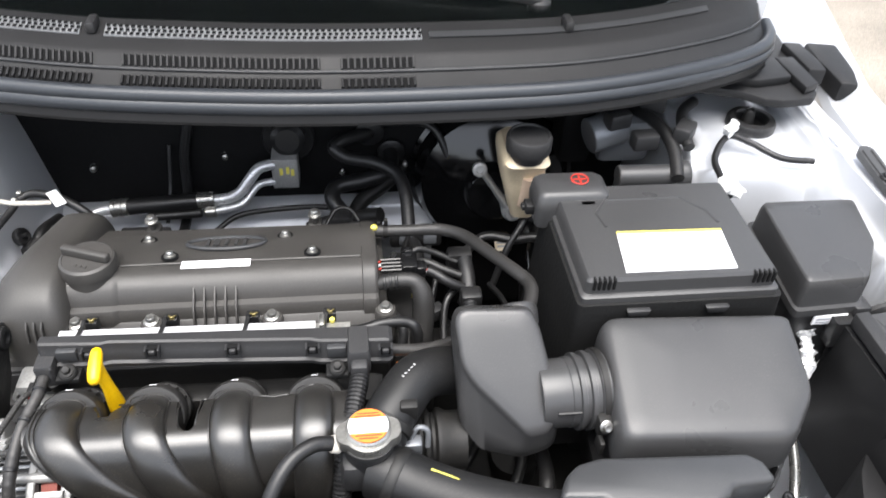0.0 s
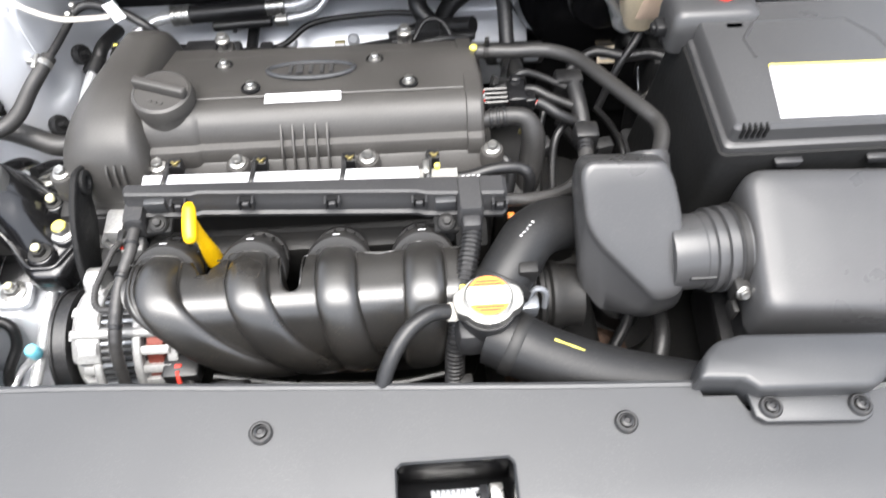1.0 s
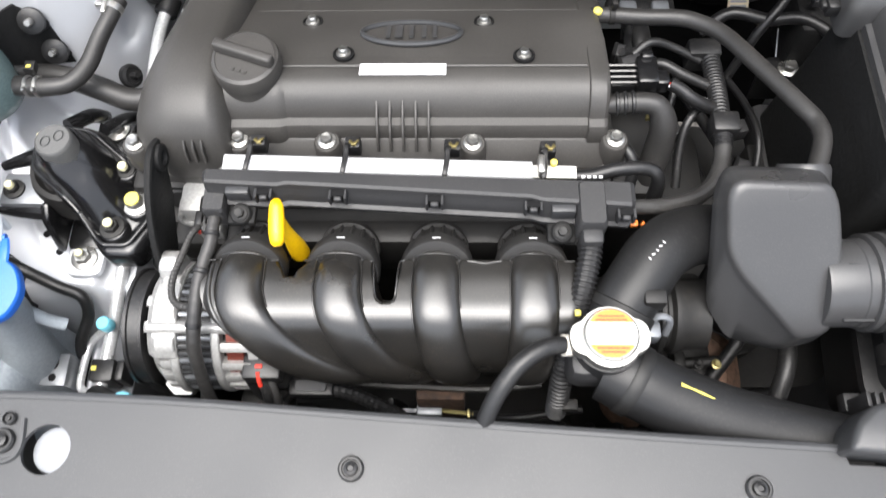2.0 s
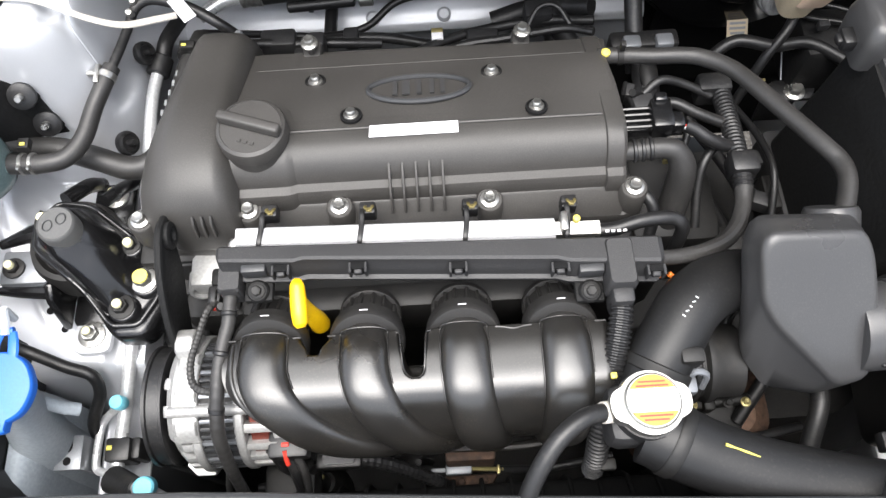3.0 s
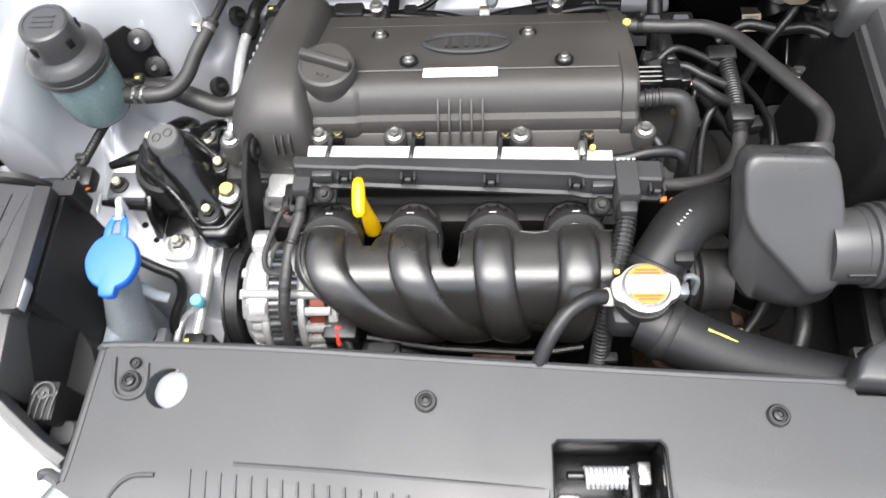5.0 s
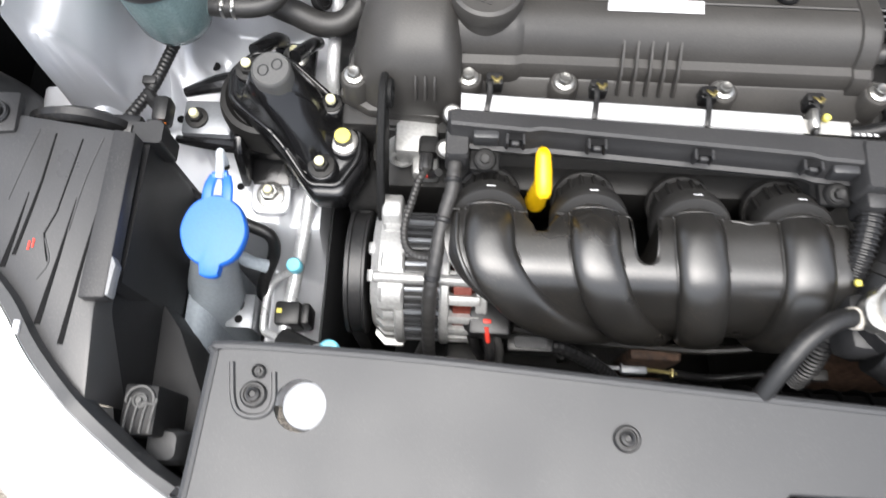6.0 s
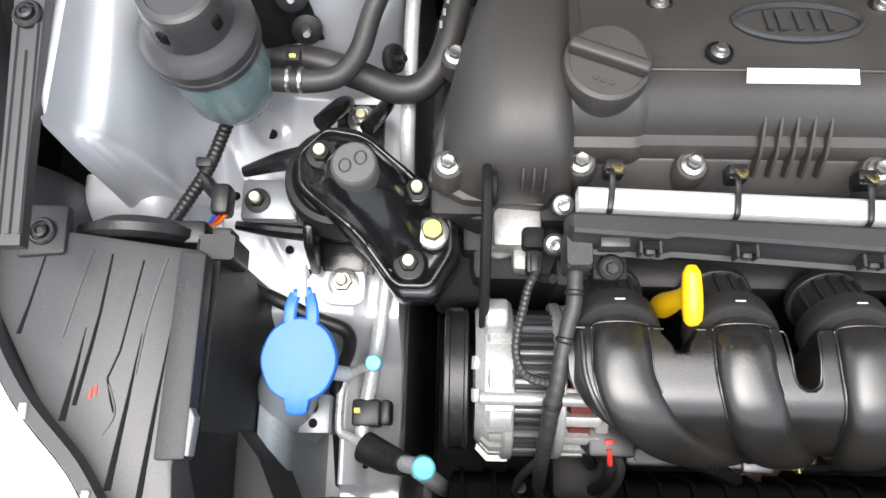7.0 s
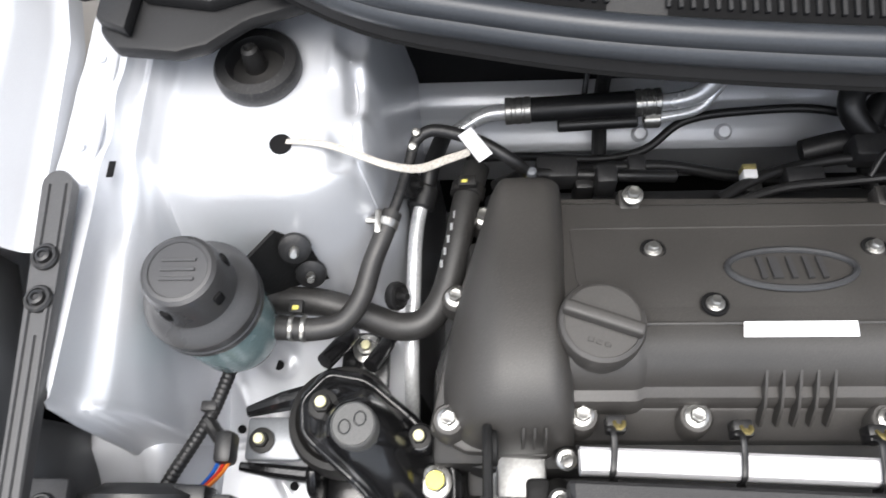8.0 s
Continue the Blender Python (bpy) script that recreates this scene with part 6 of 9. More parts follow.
term = thing("terminal_cover", (0.41, 0.11, 0.94), "black battery terminal cover with a red round mark", "terminal cover")
bm = bm_new()
loft(bm, [rrect(0.362, 0.451, 0.073, 0.124, 0.008, 0.926), rrect(0.360, 0.452, 0.071, 0.126, 0.009, 0.952), rrect(0.362, 0.450, 0.074, 0.124, 0.010, 0.969), rrect(0.367, 0.444, 0.080, 0.120, 0.010, 0.974)])
part("shell", bm, BOXES, term, "", 45)
bm = bm_new()
box(bm, 0.410, 0.432, 0.062, 0.074, 0.945, 0.966, 0.003)
box(bm, 0.414, 0.428, 0.058, 0.066, 0.950, 0.962, 0.002)
part("latch", bm, BOXES, term)
bm = bm_new()
box(bm, 0.350, 0.363, 0.086, 0.104, 0.936, 0.950, 0.003)
box(bm, 0.346, 0.352, 0.090, 0.100, 0.940, 0.947, 0.002)
part("cable_lug", bm, RUBBER, term)
bm = bm_new()
pts = [(0.418 + 0.0105 * math.cos(a), 0.105 + 0.0105 * math.sin(a), 0.975) for a in np.linspace(0, math.tau, 25)]
tube(bm, pts, 0.0009, 5, 1)
box(bm, 0.410, 0.426, 0.1042, 0.1058, 0.9742, 0.9752, 0)
box(bm, 0.4172, 0.4188, 0.097, 0.113, 0.9742, 0.9754, 0)
part("red_mark", bm, RED, term)
# ---- fuse box ----
fuse = thing("fuse_box", (0.70, 0.0, 0.80), "black plastic fuse box with chamfered lid and small white label", "fuse box")
FL = [(0.653, 0.088), (0.782, 0.088), (0.763, 0.0), (0.722, -0.062), (0.642, -0.066)]
bm = bm_new()
loft(bm, [[(x, y, z) for x, y in shrink(dense(FL, 4, 0.08), d)] for d, z in ((-0.005, 0.895), (-0.005, 0.905), (0.0, 0.906), (0.001, 0.932), (0.002, 0.940), (0.0035, 0.9435), (0.006, 0.9450), (0.020, 0.9455))])
part("lid", bm, BOXES, fuse, "", 30)
bm = bm_new()
loft(bm, [[(x, y, z) for x, y in shrink(dense(FL, 4), d)] for d, z in ((0.012, 0.76), (0.004, 0.80), (0.002, 0.893))])
part("base", bm, PLASTIC, fuse)
bm = bm_new()
box(bm, 0.715, 0.735, -0.072, -0.050, 0.885, 0.905, 0.002)
box(bm, 0.712, 0.735, -0.070, -0.045, 0.870, 0.895, 0.006)
part("latch", bm, PLASTIC, fuse)
bm = bm_new()
box(bm, 0.668, 0.710, -0.0700, -0.0675, 0.880, 0.894, 0.0004, 1, None)
flab = part("label", bm, PAPER, fuse, "small white label")
bm = bm_new()
for k in range(2):
    box(bm, 0.672, 0.706, -0.0706, -0.0701, 0.883 + 0.005 * k, 0.885 + 0.005 * k, 0)
part("label_print", bm, INK, flab)
bm = bm_new()
box(bm, 0.69, 0.715, 0.085, 0.097, 0.90, 0.935, 0.003)
part("hinge", bm, PLASTIC, fuse)

# ---- brake booster, master cylinder and fluid bottle ----
boost = thing("brake_booster", (0.36, 0.36, 0.80), "gloss black round brake booster drum with a pale paper tag", "brake booster")
bm = bm_new()
lathe(bm, [(0.128, 0.0), (0.132, 0.01), (0.132, 0.03), (0.125, 0.035), (0.120, 0.05), (0.112, 0.065), (0.085, 0.078), (0.05, 0.086), (0.045, 0.10), (0.04, 0.105)], (0.365, 0.395, 0.795), (-0.08, -1, 0.16), 48)
part("drum", bm, ENAMEL, boost)
bm = bm_new()
tagm = Matrix.Translation((0.380, 0.302, 0.711)) @ Matrix.Rotation(radians(38), 4, "X")
box(bm, -0.013, 0.013, -0.017, 0.017, 0, 0.001, 0, 1, tagm)
tg = part("tag", bm, CREAM, boost, "pale paper tag")
bm = bm_new()
for k, w in enumerate((0.018, 0.02, 0.02, 0.016)):
    box(bm, -w / 2, w / 2, -0.011 + 0.006 * k, -0.008 + 0.006 * k, 0.001, 0.0014, 0, 1, tagm)
part("tag_print", bm, INK, tg)
master = thing("brake_master_cylinder", (0.36, 0.25, 0.86), "aluminium master cylinder with a cream fluid bottle and black cap", "brake fluid reservoir")
bm = bm_new()
rod(bm, (0.388, 0.345, 0.786), (0.377, 0.252, 0.812), 0.016, 24)
lathe(bm, [(0.0135, 0.0), (0.0135, 0.008), (0.0115, 0.011), (0.0070, 0.011), (0.0065, 0.007), (0.001, 0.007)], (0.377, 0.252, 0.812), (-0.04, -0.9, 0.3), 24)
for k in range(3):
    box(bm, 0.371 + 0.005 * k, 0.374 + 0.005 * k, 0.2415, 0.2430, 0.806, 0.818, 0.0004, 1)
part("cylinder", bm, ALU, master)
bm = bm_new()
tube(bm, [(0.325, 0.262, 0.884), (0.333, 0.262, 0.872), (0.346, 0.260, 0.853), (0.360, 0.258, 0.832), (0.374, 0.256, 0.815)], [0.0085, 0.0075, 0.0070, 0.0085, 0.0125], 12, 4, flat=0.7)
lathe(bm, [(0.0105, -0.004), (0.0105, 0.005), (0.0085, 0.006), (0.0055, 0.006), (0.0050, 0.002)], (0.323, 0.257, 0.887), (-0.05, -1, 0.35), 22)
part("arm", bm, ALU, master)
bm = bm_new()
loft(bm, [rrect(0.3405 + 0.026 * q, 0.400, 0.180 + 0.030 * q, 0.262, 0.012, z) for z, q in ((0.832, 1.0), (0.852, 0.80), (0.880, 0.48), (0.905, 0.22), (0.935, 0.0))] + [rrect(0.340, 0.401, 0.165, 0.262, 0.014, 0.950), rrect(0.345, 0.398, 0.172, 0.256, 0.014, 0.958)])
part("bottle", bm, CREAM, master, "", 45)
bm = bm_new()
loft(bm, [rrect(0.368, 0.4010, 0.1760 + 0.030 * q, 0.261, 0.008, z) for z, q in ((0.862, 0.70), (0.885, 0.40), (0.922, 0.0))])
part("fluid_band", bm, AMBER, master)
bm = bm_new()
lathe(bm, [(0.022, 0.955), (0.0235, 0.966), (0.0290, 0.968), (0.0300, 0.972), (0.0300, 0.986), (0.0282, 0.990), (0.026, 0.9905), (0.025, 0.9885), (0.002, 0.989)], (0.370, 0.184, 0.0), (0, 0, 1), 40)
part("cap", bm, PLASTIC, master, "black screw cap")

# ---- power steering reservoir and its hoses ----
ps = thing("power_steering_reservoir", (-0.458, 0.075, 0.80), "milky blue-green fluid reservoir with a black stepped cap", "fluid reservoir")
PC = (-0.452, 0.077, 0.0)
bm = bm_new()
lathe(bm, [(r * 0.885, h) for r, h in ((0.030, 0.826), (0.036, 0.830), (0.0405, 0.842), (0.0425, 0.870), (0.0435, 0.908), (0.0435, 0.914))], PC, n=44)
part("bottle", bm, BOTTLE, ps, "", 60)
bm = bm_new()
lathe(bm, [(r * 0.885, h) for r, h in ((0.0440, 0.907), (0.0472, 0.908), (0.0478, 0.910), (0.0478, 0.9155), (0.0466, 0.9165), (0.0466, 0.9195), (0.0480, 0.9205), (0.0480, 0.9275), (0.0468, 0.9295), (0.0400, 0.9350), (0.0362, 0.9375), (0.0345, 0.9395), (0.0325, 0.9555), (0.0312, 0.9668), (0.0295, 0.9710), (0.0265, 0.9727), (0.0235, 0.9730), (0.0228, 0.9720), (0.001, 0.9724))], PC, n=48)
pscap = part("cap", bm, BOXES, ps, "black stepped screw cap", 24)
for a in (30, 150, 250, 330):
    bm = bm_new()
    mm = Matrix.Translation((PC[0], PC[1], 0.955)) @ Matrix.Rotation(radians(a), 4, "Z")
    box(bm, 0.0245, 0.0305, -0.004, 0.004, -0.006, 0.006, 0.002, 2, mm)
    part("lug", bm, DASH, pscap)
bm = bm_new()
for k in range(3):
    box(bm, PC[0] - 0.012, PC[0] + 0.012, PC[1] - 0.008 + 0.007 * k, PC[1] - 0.0055 + 0.007 * k, 0.9723, 0.9736, 0.0003, 1)
part("moulded_marks", bm, BOXES, pscap)
bm = bm_new()
rod(bm, (-0.425, 0.076, 0.852), (-0.400, 0.075, 0.853), 0.009, 18)
part("outlet", bm, BOTTLE, ps)
bm = bm_new()
skin(bm, [[(-0.440, 0.106, 0.902), (-0.415, 0.146, 0.893), (-0.390, 0.143, 0.872)], [(-0.436, 0.104, 0.850), (-0.408, 0.128, 0.822), (-0.384, 0.136, 0.816)]], 0.003)
part("bracket", bm, FELT, ps, "black bracket with two rubber bushes")
for x, y, z in ((-0.401, 0.143, 0.873), (-0.396, 0.138, 0.832)):
    axis = V((0.15, -0.75, 0.62)).normalized()
    bm = bm_new()
    lathe(bm, [(0.013, -0.006), (0.0135, -0.004), (0.0135, 0.001), (0.0115, 0.003), (0.0115, 0.008), (0.0135, 0.010), (0.0130, 0.014), (0.0080, 0.016), (0.0045, 0.016)], (x, y, z), axis, 26)
    part("bush", bm, RUBBER, ps)
    bm = bm_new()
    lathe(bm, [(0.0040, 0.014), (0.0040, 0.023), (0.0028, 0.025)], (x, y, z), axis, 14)
    part("stud", bm, STEEL, ps)
for x, y, z in ((-0.3225, 0.118, 0.812), (-0.3120, 0.224, 0.822)):
    bm = bm_new()
    lathe(bm, [(0.0125, -0.004), (0.0130, 0.0), (0.0120, 0.003), (0.0090, 0.004), (0.0080, 0.002), (0.0035, 0.002), (0.0030, 0.012)], (x, y, z), (0.85, -0.25, 0.5), 26)
    part("grommet", bm, RUBBER, body, "black rubber grommet")
hA = thing("power_steering_hose", (-0.36, 0.11, 0.84), "black rubber hose with bright spring clamps", "hose", "steering hoses")
bm = bm_new()
tube(bm, [(-0.414, 0.076, 0.853), (-0.385, 0.074, 0.853), (-0.362, 0.080, 0.852), (-0.347, 0.100, 0.854), (-0.338, 0.130, 0.860), (-0.328, 0.155, 0.866), (-0.322, 0.172, 0.868)], [0.0105, 0.0095, 0.0090, 0.0088, 0.0086, 0.0084, 0.0084], 16, 6)
part("hose", bm, HOSE, hA, "", 60)
bm = bm_new()
tube(bm, [(-0.323, 0.168, 0.868), (-0.316, 0.190, 0.870), (-0.3085, 0.220, 0.872), (-0.3035, 0.238, 0.875), (-0.290, 0.246, 0.878), (-0.268, 0.242, 0.878), (-0.242, 0.234, 0.872), (-0.215, 0.222, 0.858), (-0.20, 0.23, 0.82)], [0.0048, 0.0048, 0.0048, 0.0050, 0.0055, 0.0058, 0.0058, 0.0058, 0.0058], 12, 5)
part("pipe", bm, RUBBER, hA, "", 60)
for p in ((-0.3055, 0.228, 0.8815), (-0.3025, 0.241, 0.8835)):
    bm = bm_new()
    lathe(bm, [(0.0042, -0.006), (0.0042, 0.0), (0.0030, 0.0025), (0.0005, 0.003)], p, (0.1, -0.3, 1), 14)
    part("fitting", bm, STEEL, hA)
bm = bm_new()
lathe(bm, [(0.0088, 0), (0.0094, 0.0008), (0.0094, 0.0062), (0.0088, 0.007)], (-0.327, 0.1585, 0.8665), (0.3, 0.94, 0.1), 20)
box(bm, -0.336, -0.330, 0.150, 0.172, 0.8705, 0.8755, 0.0016)
box(bm, -0.344, -0.334, 0.160, 0.166, 0.869, 0.8745, 0.0016)
part("clamp", bm, STEEL, hA, "bright spring clamp")
for p, d in (((-0.404, 0.075, 0.853), (1, 0, 0)), ((-0.394, 0.0745, 0.853), (1, 0, 0)), ):
    bm = bm_new()
    lathe(bm, [(0.0100, 0), (0.0110, 0.0008), (0.0110, 0.0034), (0.0100, 0.0042)], p, d, 22)
    box(bm, p[0] + 0.0005, p[0] + 0.0040, p[1] - 0.0115, p[1] - 0.0060, p[2] + 0.006, p[2] + 0.0105, 0.001, 1)
    part("clamp", bm, STEEL, hA, "bright spring clamp")
bm = bm_new()
box(bm, -0.402, -0.391, 0.083, 0.094, 0.862, 0.870, 0.001)
part("clip", bm, DARK, hA)
bm = bm_new()
box(bm, -0.399, -0.394, 0.0850, 0.0885, 0.8695, 0.8712, 0.0005, 1)
part("yellow_mark", bm, DAB, hA)
hB = thing("power_steering_hose", (-0.30, 0.12, 0.76), "thick black curved rubber hose with grey print", "hose", "steering hoses")
bm = bm_new()
tube(bm, [(-0.445, 0.112, 0.822), (-0.390, 0.109, 0.822), (-0.352, 0.100, 0.815), (-0.322, 0.092, 0.806), (-0.298, 0.096, 0.806), (-0.281, 0.118, 0.812), (-0.270, 0.160, 0.818), (-0.262, 0.205, 0.820), (-0.252, 0.245, 0.815)], 0.0125, 18, 6)
part("hose", bm, HOSE, hB, "", 60)
bm = bm_new()
for k in range(5):
    box(bm, -0.284 + 0.0028 * k, -0.2815 + 0.0028 * k, 0.137 + 0.012 * k, 0.144 + 0.012 * k, 0.8295, 0.8305, 0)
part("print", bm, MESHGREY, hB)
bm = bm_new()
lathe(bm, [(0.015, 0), (0.016, 0.001), (0.016, 0.010), (0.015, 0.011)], (-0.261, 0.212, 0.820), (0.2, 1, 0), 22)
box(bm, -0.268, -0.252, 0.212, 0.222, 0.834, 0.842, 0.001)
part("clamp", bm, DARK, hB)
bm = bm_new()
box(bm, -0.265, -0.260, 0.214, 0.217, 0.842, 0.8435, 0.0005, 1)
part("yellow_mark", bm, DAB, hB)
cpipe = thing("coolant_pipe", (-0.32, 0.15, 0.70), "bright bare aluminium pipe running down behind the engine mount", "pipe")
bm = bm_new()
tube(bm, [(-0.300, 0.226, 0.806), (-0.306, 0.206, 0.800), (-0.3095, 0.180, 0.796), (-0.3105, 0.145, 0.790), (-0.311, 0.105, 0.784), (-0.312, 0.065, 0.772), (-0.313, 0.02, 0.735), (-0.316, -0.03, 0.70), (-0.325, -0.07, 0.675)], 0.0068, 16, 6)
part("pipe", bm, TUBE, cpipe, "", 60)
bm = bm_new()
lathe(bm, [(0.011, 0), (0.0125, 0.002), (0.0125, 0.020), (0.011, 0.022)], (-0.305, 0.210, 0.801), (0.25, 0.95, 0.2), 20)
tube(bm, [(-0.300, 0.228, 0.803), (-0.295, 0.25, 0.81), (-0.285, 0.29, 0.80)], 0.0085, 14, 4)
part("rubber_end", bm, RUBBER, cpipe)

# ---- engine mount ----
mount = thing("engine_mount", (-0.36, 0.0, 0.735), "gloss black cast engine mount with yellow-marked bolts on the silver shelf", "engine mount")
ARM = [(-0.396, -0.004), (-0.399, 0.026), (-0.378, 0.050), (-0.344, 0.044), (-0.300, 0.008), (-0.268, -0.030), (-0.266, -0.058), (-0.284, -0.090), (-0.312, -0.090), (-0.342, -0.050)]
bm = bm_new()
def arm_top(x, y, d):
    """The pressed top of the arm: high round the rubber cap, low at the front bolts, with a bead along its edge."""
    u, v = (x + 0.341) * 0.61 - (y + 0.010) * 0.79, (x + 0.341) * 0.79 + (y + 0.010) * 0.61
    far = math.hypot(u * (0.52 if u > 0 else 1.0), v)
    hump = 0.040 * (1 - step(0.016, 0.040, far)) + 0.026 * (1 - step(0.030, 0.068, math.hypot(x + 0.366, y - 0.006)))
    bead = 0.0034 * math.exp(-((d - 0.0065) / 0.0035) ** 2) - 0.0024 * math.exp(-((d - 0.016) / 0.005) ** 2)
    groove = -0.004 * math.exp(-(v / 0.007) ** 2) * step(0.030, 0.055, u) * step(0.012, 0.03, d)
    return 0.8165 + hump * step(-0.004, 0.022, d) + bead + groove


def arm_ring(d, z):
    return [(x, y, arm_top(x, y, d) if z is None else z) for x, y in shrink(dense(ARM, 6), d)]


loft(bm, [arm_ring(d, z) for d, z in ((0.000, 0.780), (-0.004, 0.790), (-0.0045, 0.806), (-0.0038, 0.8125), (-0.002, 0.8160))] + [arm_ring(0.0015 * k, None) for k in range(1, 14)] + [arm_ring(0.0195 + 0.004 * k, None) for k in range(1, 13)])
part("arm", bm, GLOSS, mount, "", 60)
bm = bm_new()
edge = [(x, y, arm_top(x, y, 0.0065) - 0.0012) for x, y in shrink(dense(ARM, 6), 0.0065)]
tube(bm, edge + edge[:1], 0.0028, 8, 2)
part("bead", bm, GLOSS, mount, "", 60)
for bx, by, bz, br in ((-0.373, 0.014, 0.846, 0.012), (-0.303, -0.067, 0.8225, 0.0135), (-0.298, -0.008, 0.830, 0.011), (-0.285, -0.041, 0.8215, 0.0150)):
    bm = bm_new()
    lathe(bm, [(br + 0.003, -0.022), (br + 0.0015, -0.006), (br, -0.0012), (br - 0.0015, 0.0)], (bx, by, bz), n=28)
    part("boss", bm, GLOSS, mount, "", 40)
bm = bm_new()
lathe(bm, [(0.046, 0.772), (0.046, 0.800), (0.043, 0.808), (0.038, 0.810), (0.034, 0.804), (0.028, 0.804), (0.028, 0.79)], (-0.366, 0.012, 0), n=44)
part("ring", bm, DARK, mount, "dull black outer ring")
bm = bm_new()
lathe(bm, [(0.0175, 0.860), (0.0172, 0.886), (0.0165, 0.8895), (0.0155, 0.8905), (0.0148, 0.8898), (0.001, 0.8902)], (-0.341, -0.010, 0), n=36)
mcap = part("rubber_cap", bm, CAPGREY, mount, "matt black rubber cap")
bm = bm_new()
for sx, sy in ((-0.006, -0.002), (0.005, 0.004)):
    pts = [(-0.341 + sx + 0.0042 * math.cos(a), -0.010 + sy + 0.0052 * math.sin(a), 0.8906) for a in np.linspace(0, math.tau, 15)]
    tube(bm, pts, 0.0006, 4, 1)
part("moulded_marks", bm, BOXES, mcap)
bm = bm_new()
box(bm, -0.455, -0.405, -0.018, 0.020, 0.764, 0.776, 0.004)
part("side_foot", bm, GREYMET, mount, "grey steel foot plate")
bm = bm_new()
tube(bm, [(-0.395, 0.036, 0.79), (-0.42, 0.030, 0.79), (-0.452, 0.022, 0.785)], [0.010, 0.009, 0.005], 10, 4)
part("prong", bm, GLOSS, mount)
bm = bm_new()
tube(bm, [(-0.395, -0.030, 0.775), (-0.43, -0.026, 0.773), (-0.458, -0.022, 0.771)], [0.007, 0.006, 0.004], 10, 4)
part("prong", bm, GLOSS, mount)
bm = bm_new()
prism(bm, [(-0.388, -0.015), (-0.388, -0.050), (-0.384, -0.056), (-0.350, -0.056), (-0.345, -0.050), (-0.345, -0.015)], "z", 0.735, 0.7455, 0.003)
prism(bm, [(-0.02, 0.79), (-0.03, 0.80), (-0.045, 0.79), (-0.06, 0.745), (-0.02, 0.745)], "x", -0.395, -0.386, 0.003)
prism(bm, [(-0.02, 0.79), (-0.03, 0.80), (-0.045, 0.79), (-0.06, 0.745), (-0.02, 0.745)], "x", -0.348, -0.338, 0.003)
box(bm, -0.388, -0.345, -0.030, -0.010, 0.745, 0.79, 0.004)
part("front_foot", bm, GLOSS, mount)
bm = bm_new()
prism(bm, [(-0.366 + 0.0195 * math.cos(a) * (1 + 0.18 * abs(math.sin(2 * a)) ** 3), -0.068 + 0.0175 * math.sin(a) * (1 + 0.18 * abs(math.sin(2 * a)) ** 3)) for a in np.linspace(0, math.tau, 32, endpoint=False)], "z", 0.735, 0.7440, 0.002)
lathe(bm, [(0.0125, 0.7440), (0.0122, 0.7452), (0.0090, 0.7455)], (-0.366, -0.066, 0), n=28)
part("foot_plate", bm, PAINT, mount, "silver painted foot plate")
bm = bm_new()
box(bm, -0.380, -0.335, 0.050, 0.105, 0.742, 0.752, 0.003)
tube(bm, [(-0.385, 0.062, 0.80), (-0.372, 0.085, 0.785), (-0.37, 0.10, 0.76)], 0.008, 12, 4)
tube(bm, [(-0.345, 0.058, 0.80), (-0.335, 0.08, 0.785), (-0.333, 0.10, 0.76)], 0.007, 12, 4)
part("rear_foot", bm, GLOSS, mount)
bm = bm_new()
prism(bm, [(-0.010, 0.780), (-0.06, 0.776), (-0.085, 0.764), (-0.088, 0.72), (-0.010, 0.72)], "x", -0.285, -0.238, 0.006)
part("engine_bracket", bm, FELT, mount, "", 45)
for at, r, mat_ in (((-0.373, 0.014, 0.846), 0.0062, DARK), ((-0.303, -0.067, 0.8225), 0.0062, DARK), ((-0.298, -0.008, 0.830), 0.0048, DARK), ((-0.366, -0.066, 0.745), 0.0072, STEEL), ((-0.440, -0.001, 0.777), 0.0058, DARK), ((-0.356, 0.088, 0.752), 0.0072, STEEL)):
    placed("bolt", ("stud", r), stud(r, r * 2.1), mat_, mount, at)
    placed("yellow_mark", ("dab", r), lambda b: lathe(b, [(0.0046, -0.0040), (0.0046, 0), (0.0040, 0.0010), (0.0010, 0.0014)], (0, 0, 0), n=14), PALEDAB, mount, V(at) + V((0, 0, r * 2.05)))
bolt(mount, (-0.285, -0.041, 0.8215), 0.0090)
placed("yellow_mark", "bigdab", lambda b: lathe(b, [(0.0074, 0), (0.0070, 0.0014), (0.001, 0.0018)], (0, 0, 0), n=20), DAB, mount, (-0.285, -0.041, 0.8328), label="yellow paint on the bolt head")
lever = thing("mount_bracket_arm", (-0.243, -0.05, 0.80), "flat black steel bracket arm between mount and alternator", "bracket")
bm = bm_new()
prism(bm, [(-0.009, 0.884), (-0.010, 0.875), (-0.024, 0.860), (-0.038, 0.838), (-0.062, 0.820), (-0.090, 0.796), (-0.112, 0.786), (-0.119, 0.792), (-0.118, 0.812), (-0.108, 0.842), (-0.090, 0.866), (-0.066, 0.886), (-0.040, 0.897), (-0.026, 0.898), (-0.014, 0.893)], "x", -0.2475, -0.2425, 0.0015)
tube(bm, [(-0.2445, y, z) for y, z in ((-0.012, 0.890), (-0.026, 0.898), (-0.040, 0.897), (-0.066, 0.886), (-0.090, 0.866), (-0.108, 0.842), (-0.118, 0.812), (-0.119, 0.794))], 0.0036, 8, 4)
lathe(bm, [(0.011, -0.005), (0.0125, -0.004), (0.0125, 0.004), (0.011, 0.005), (0.007, 0.005), (0.006, 0.002)], (-0.242, -0.026, 0.885), (1, 0, 0), 24)
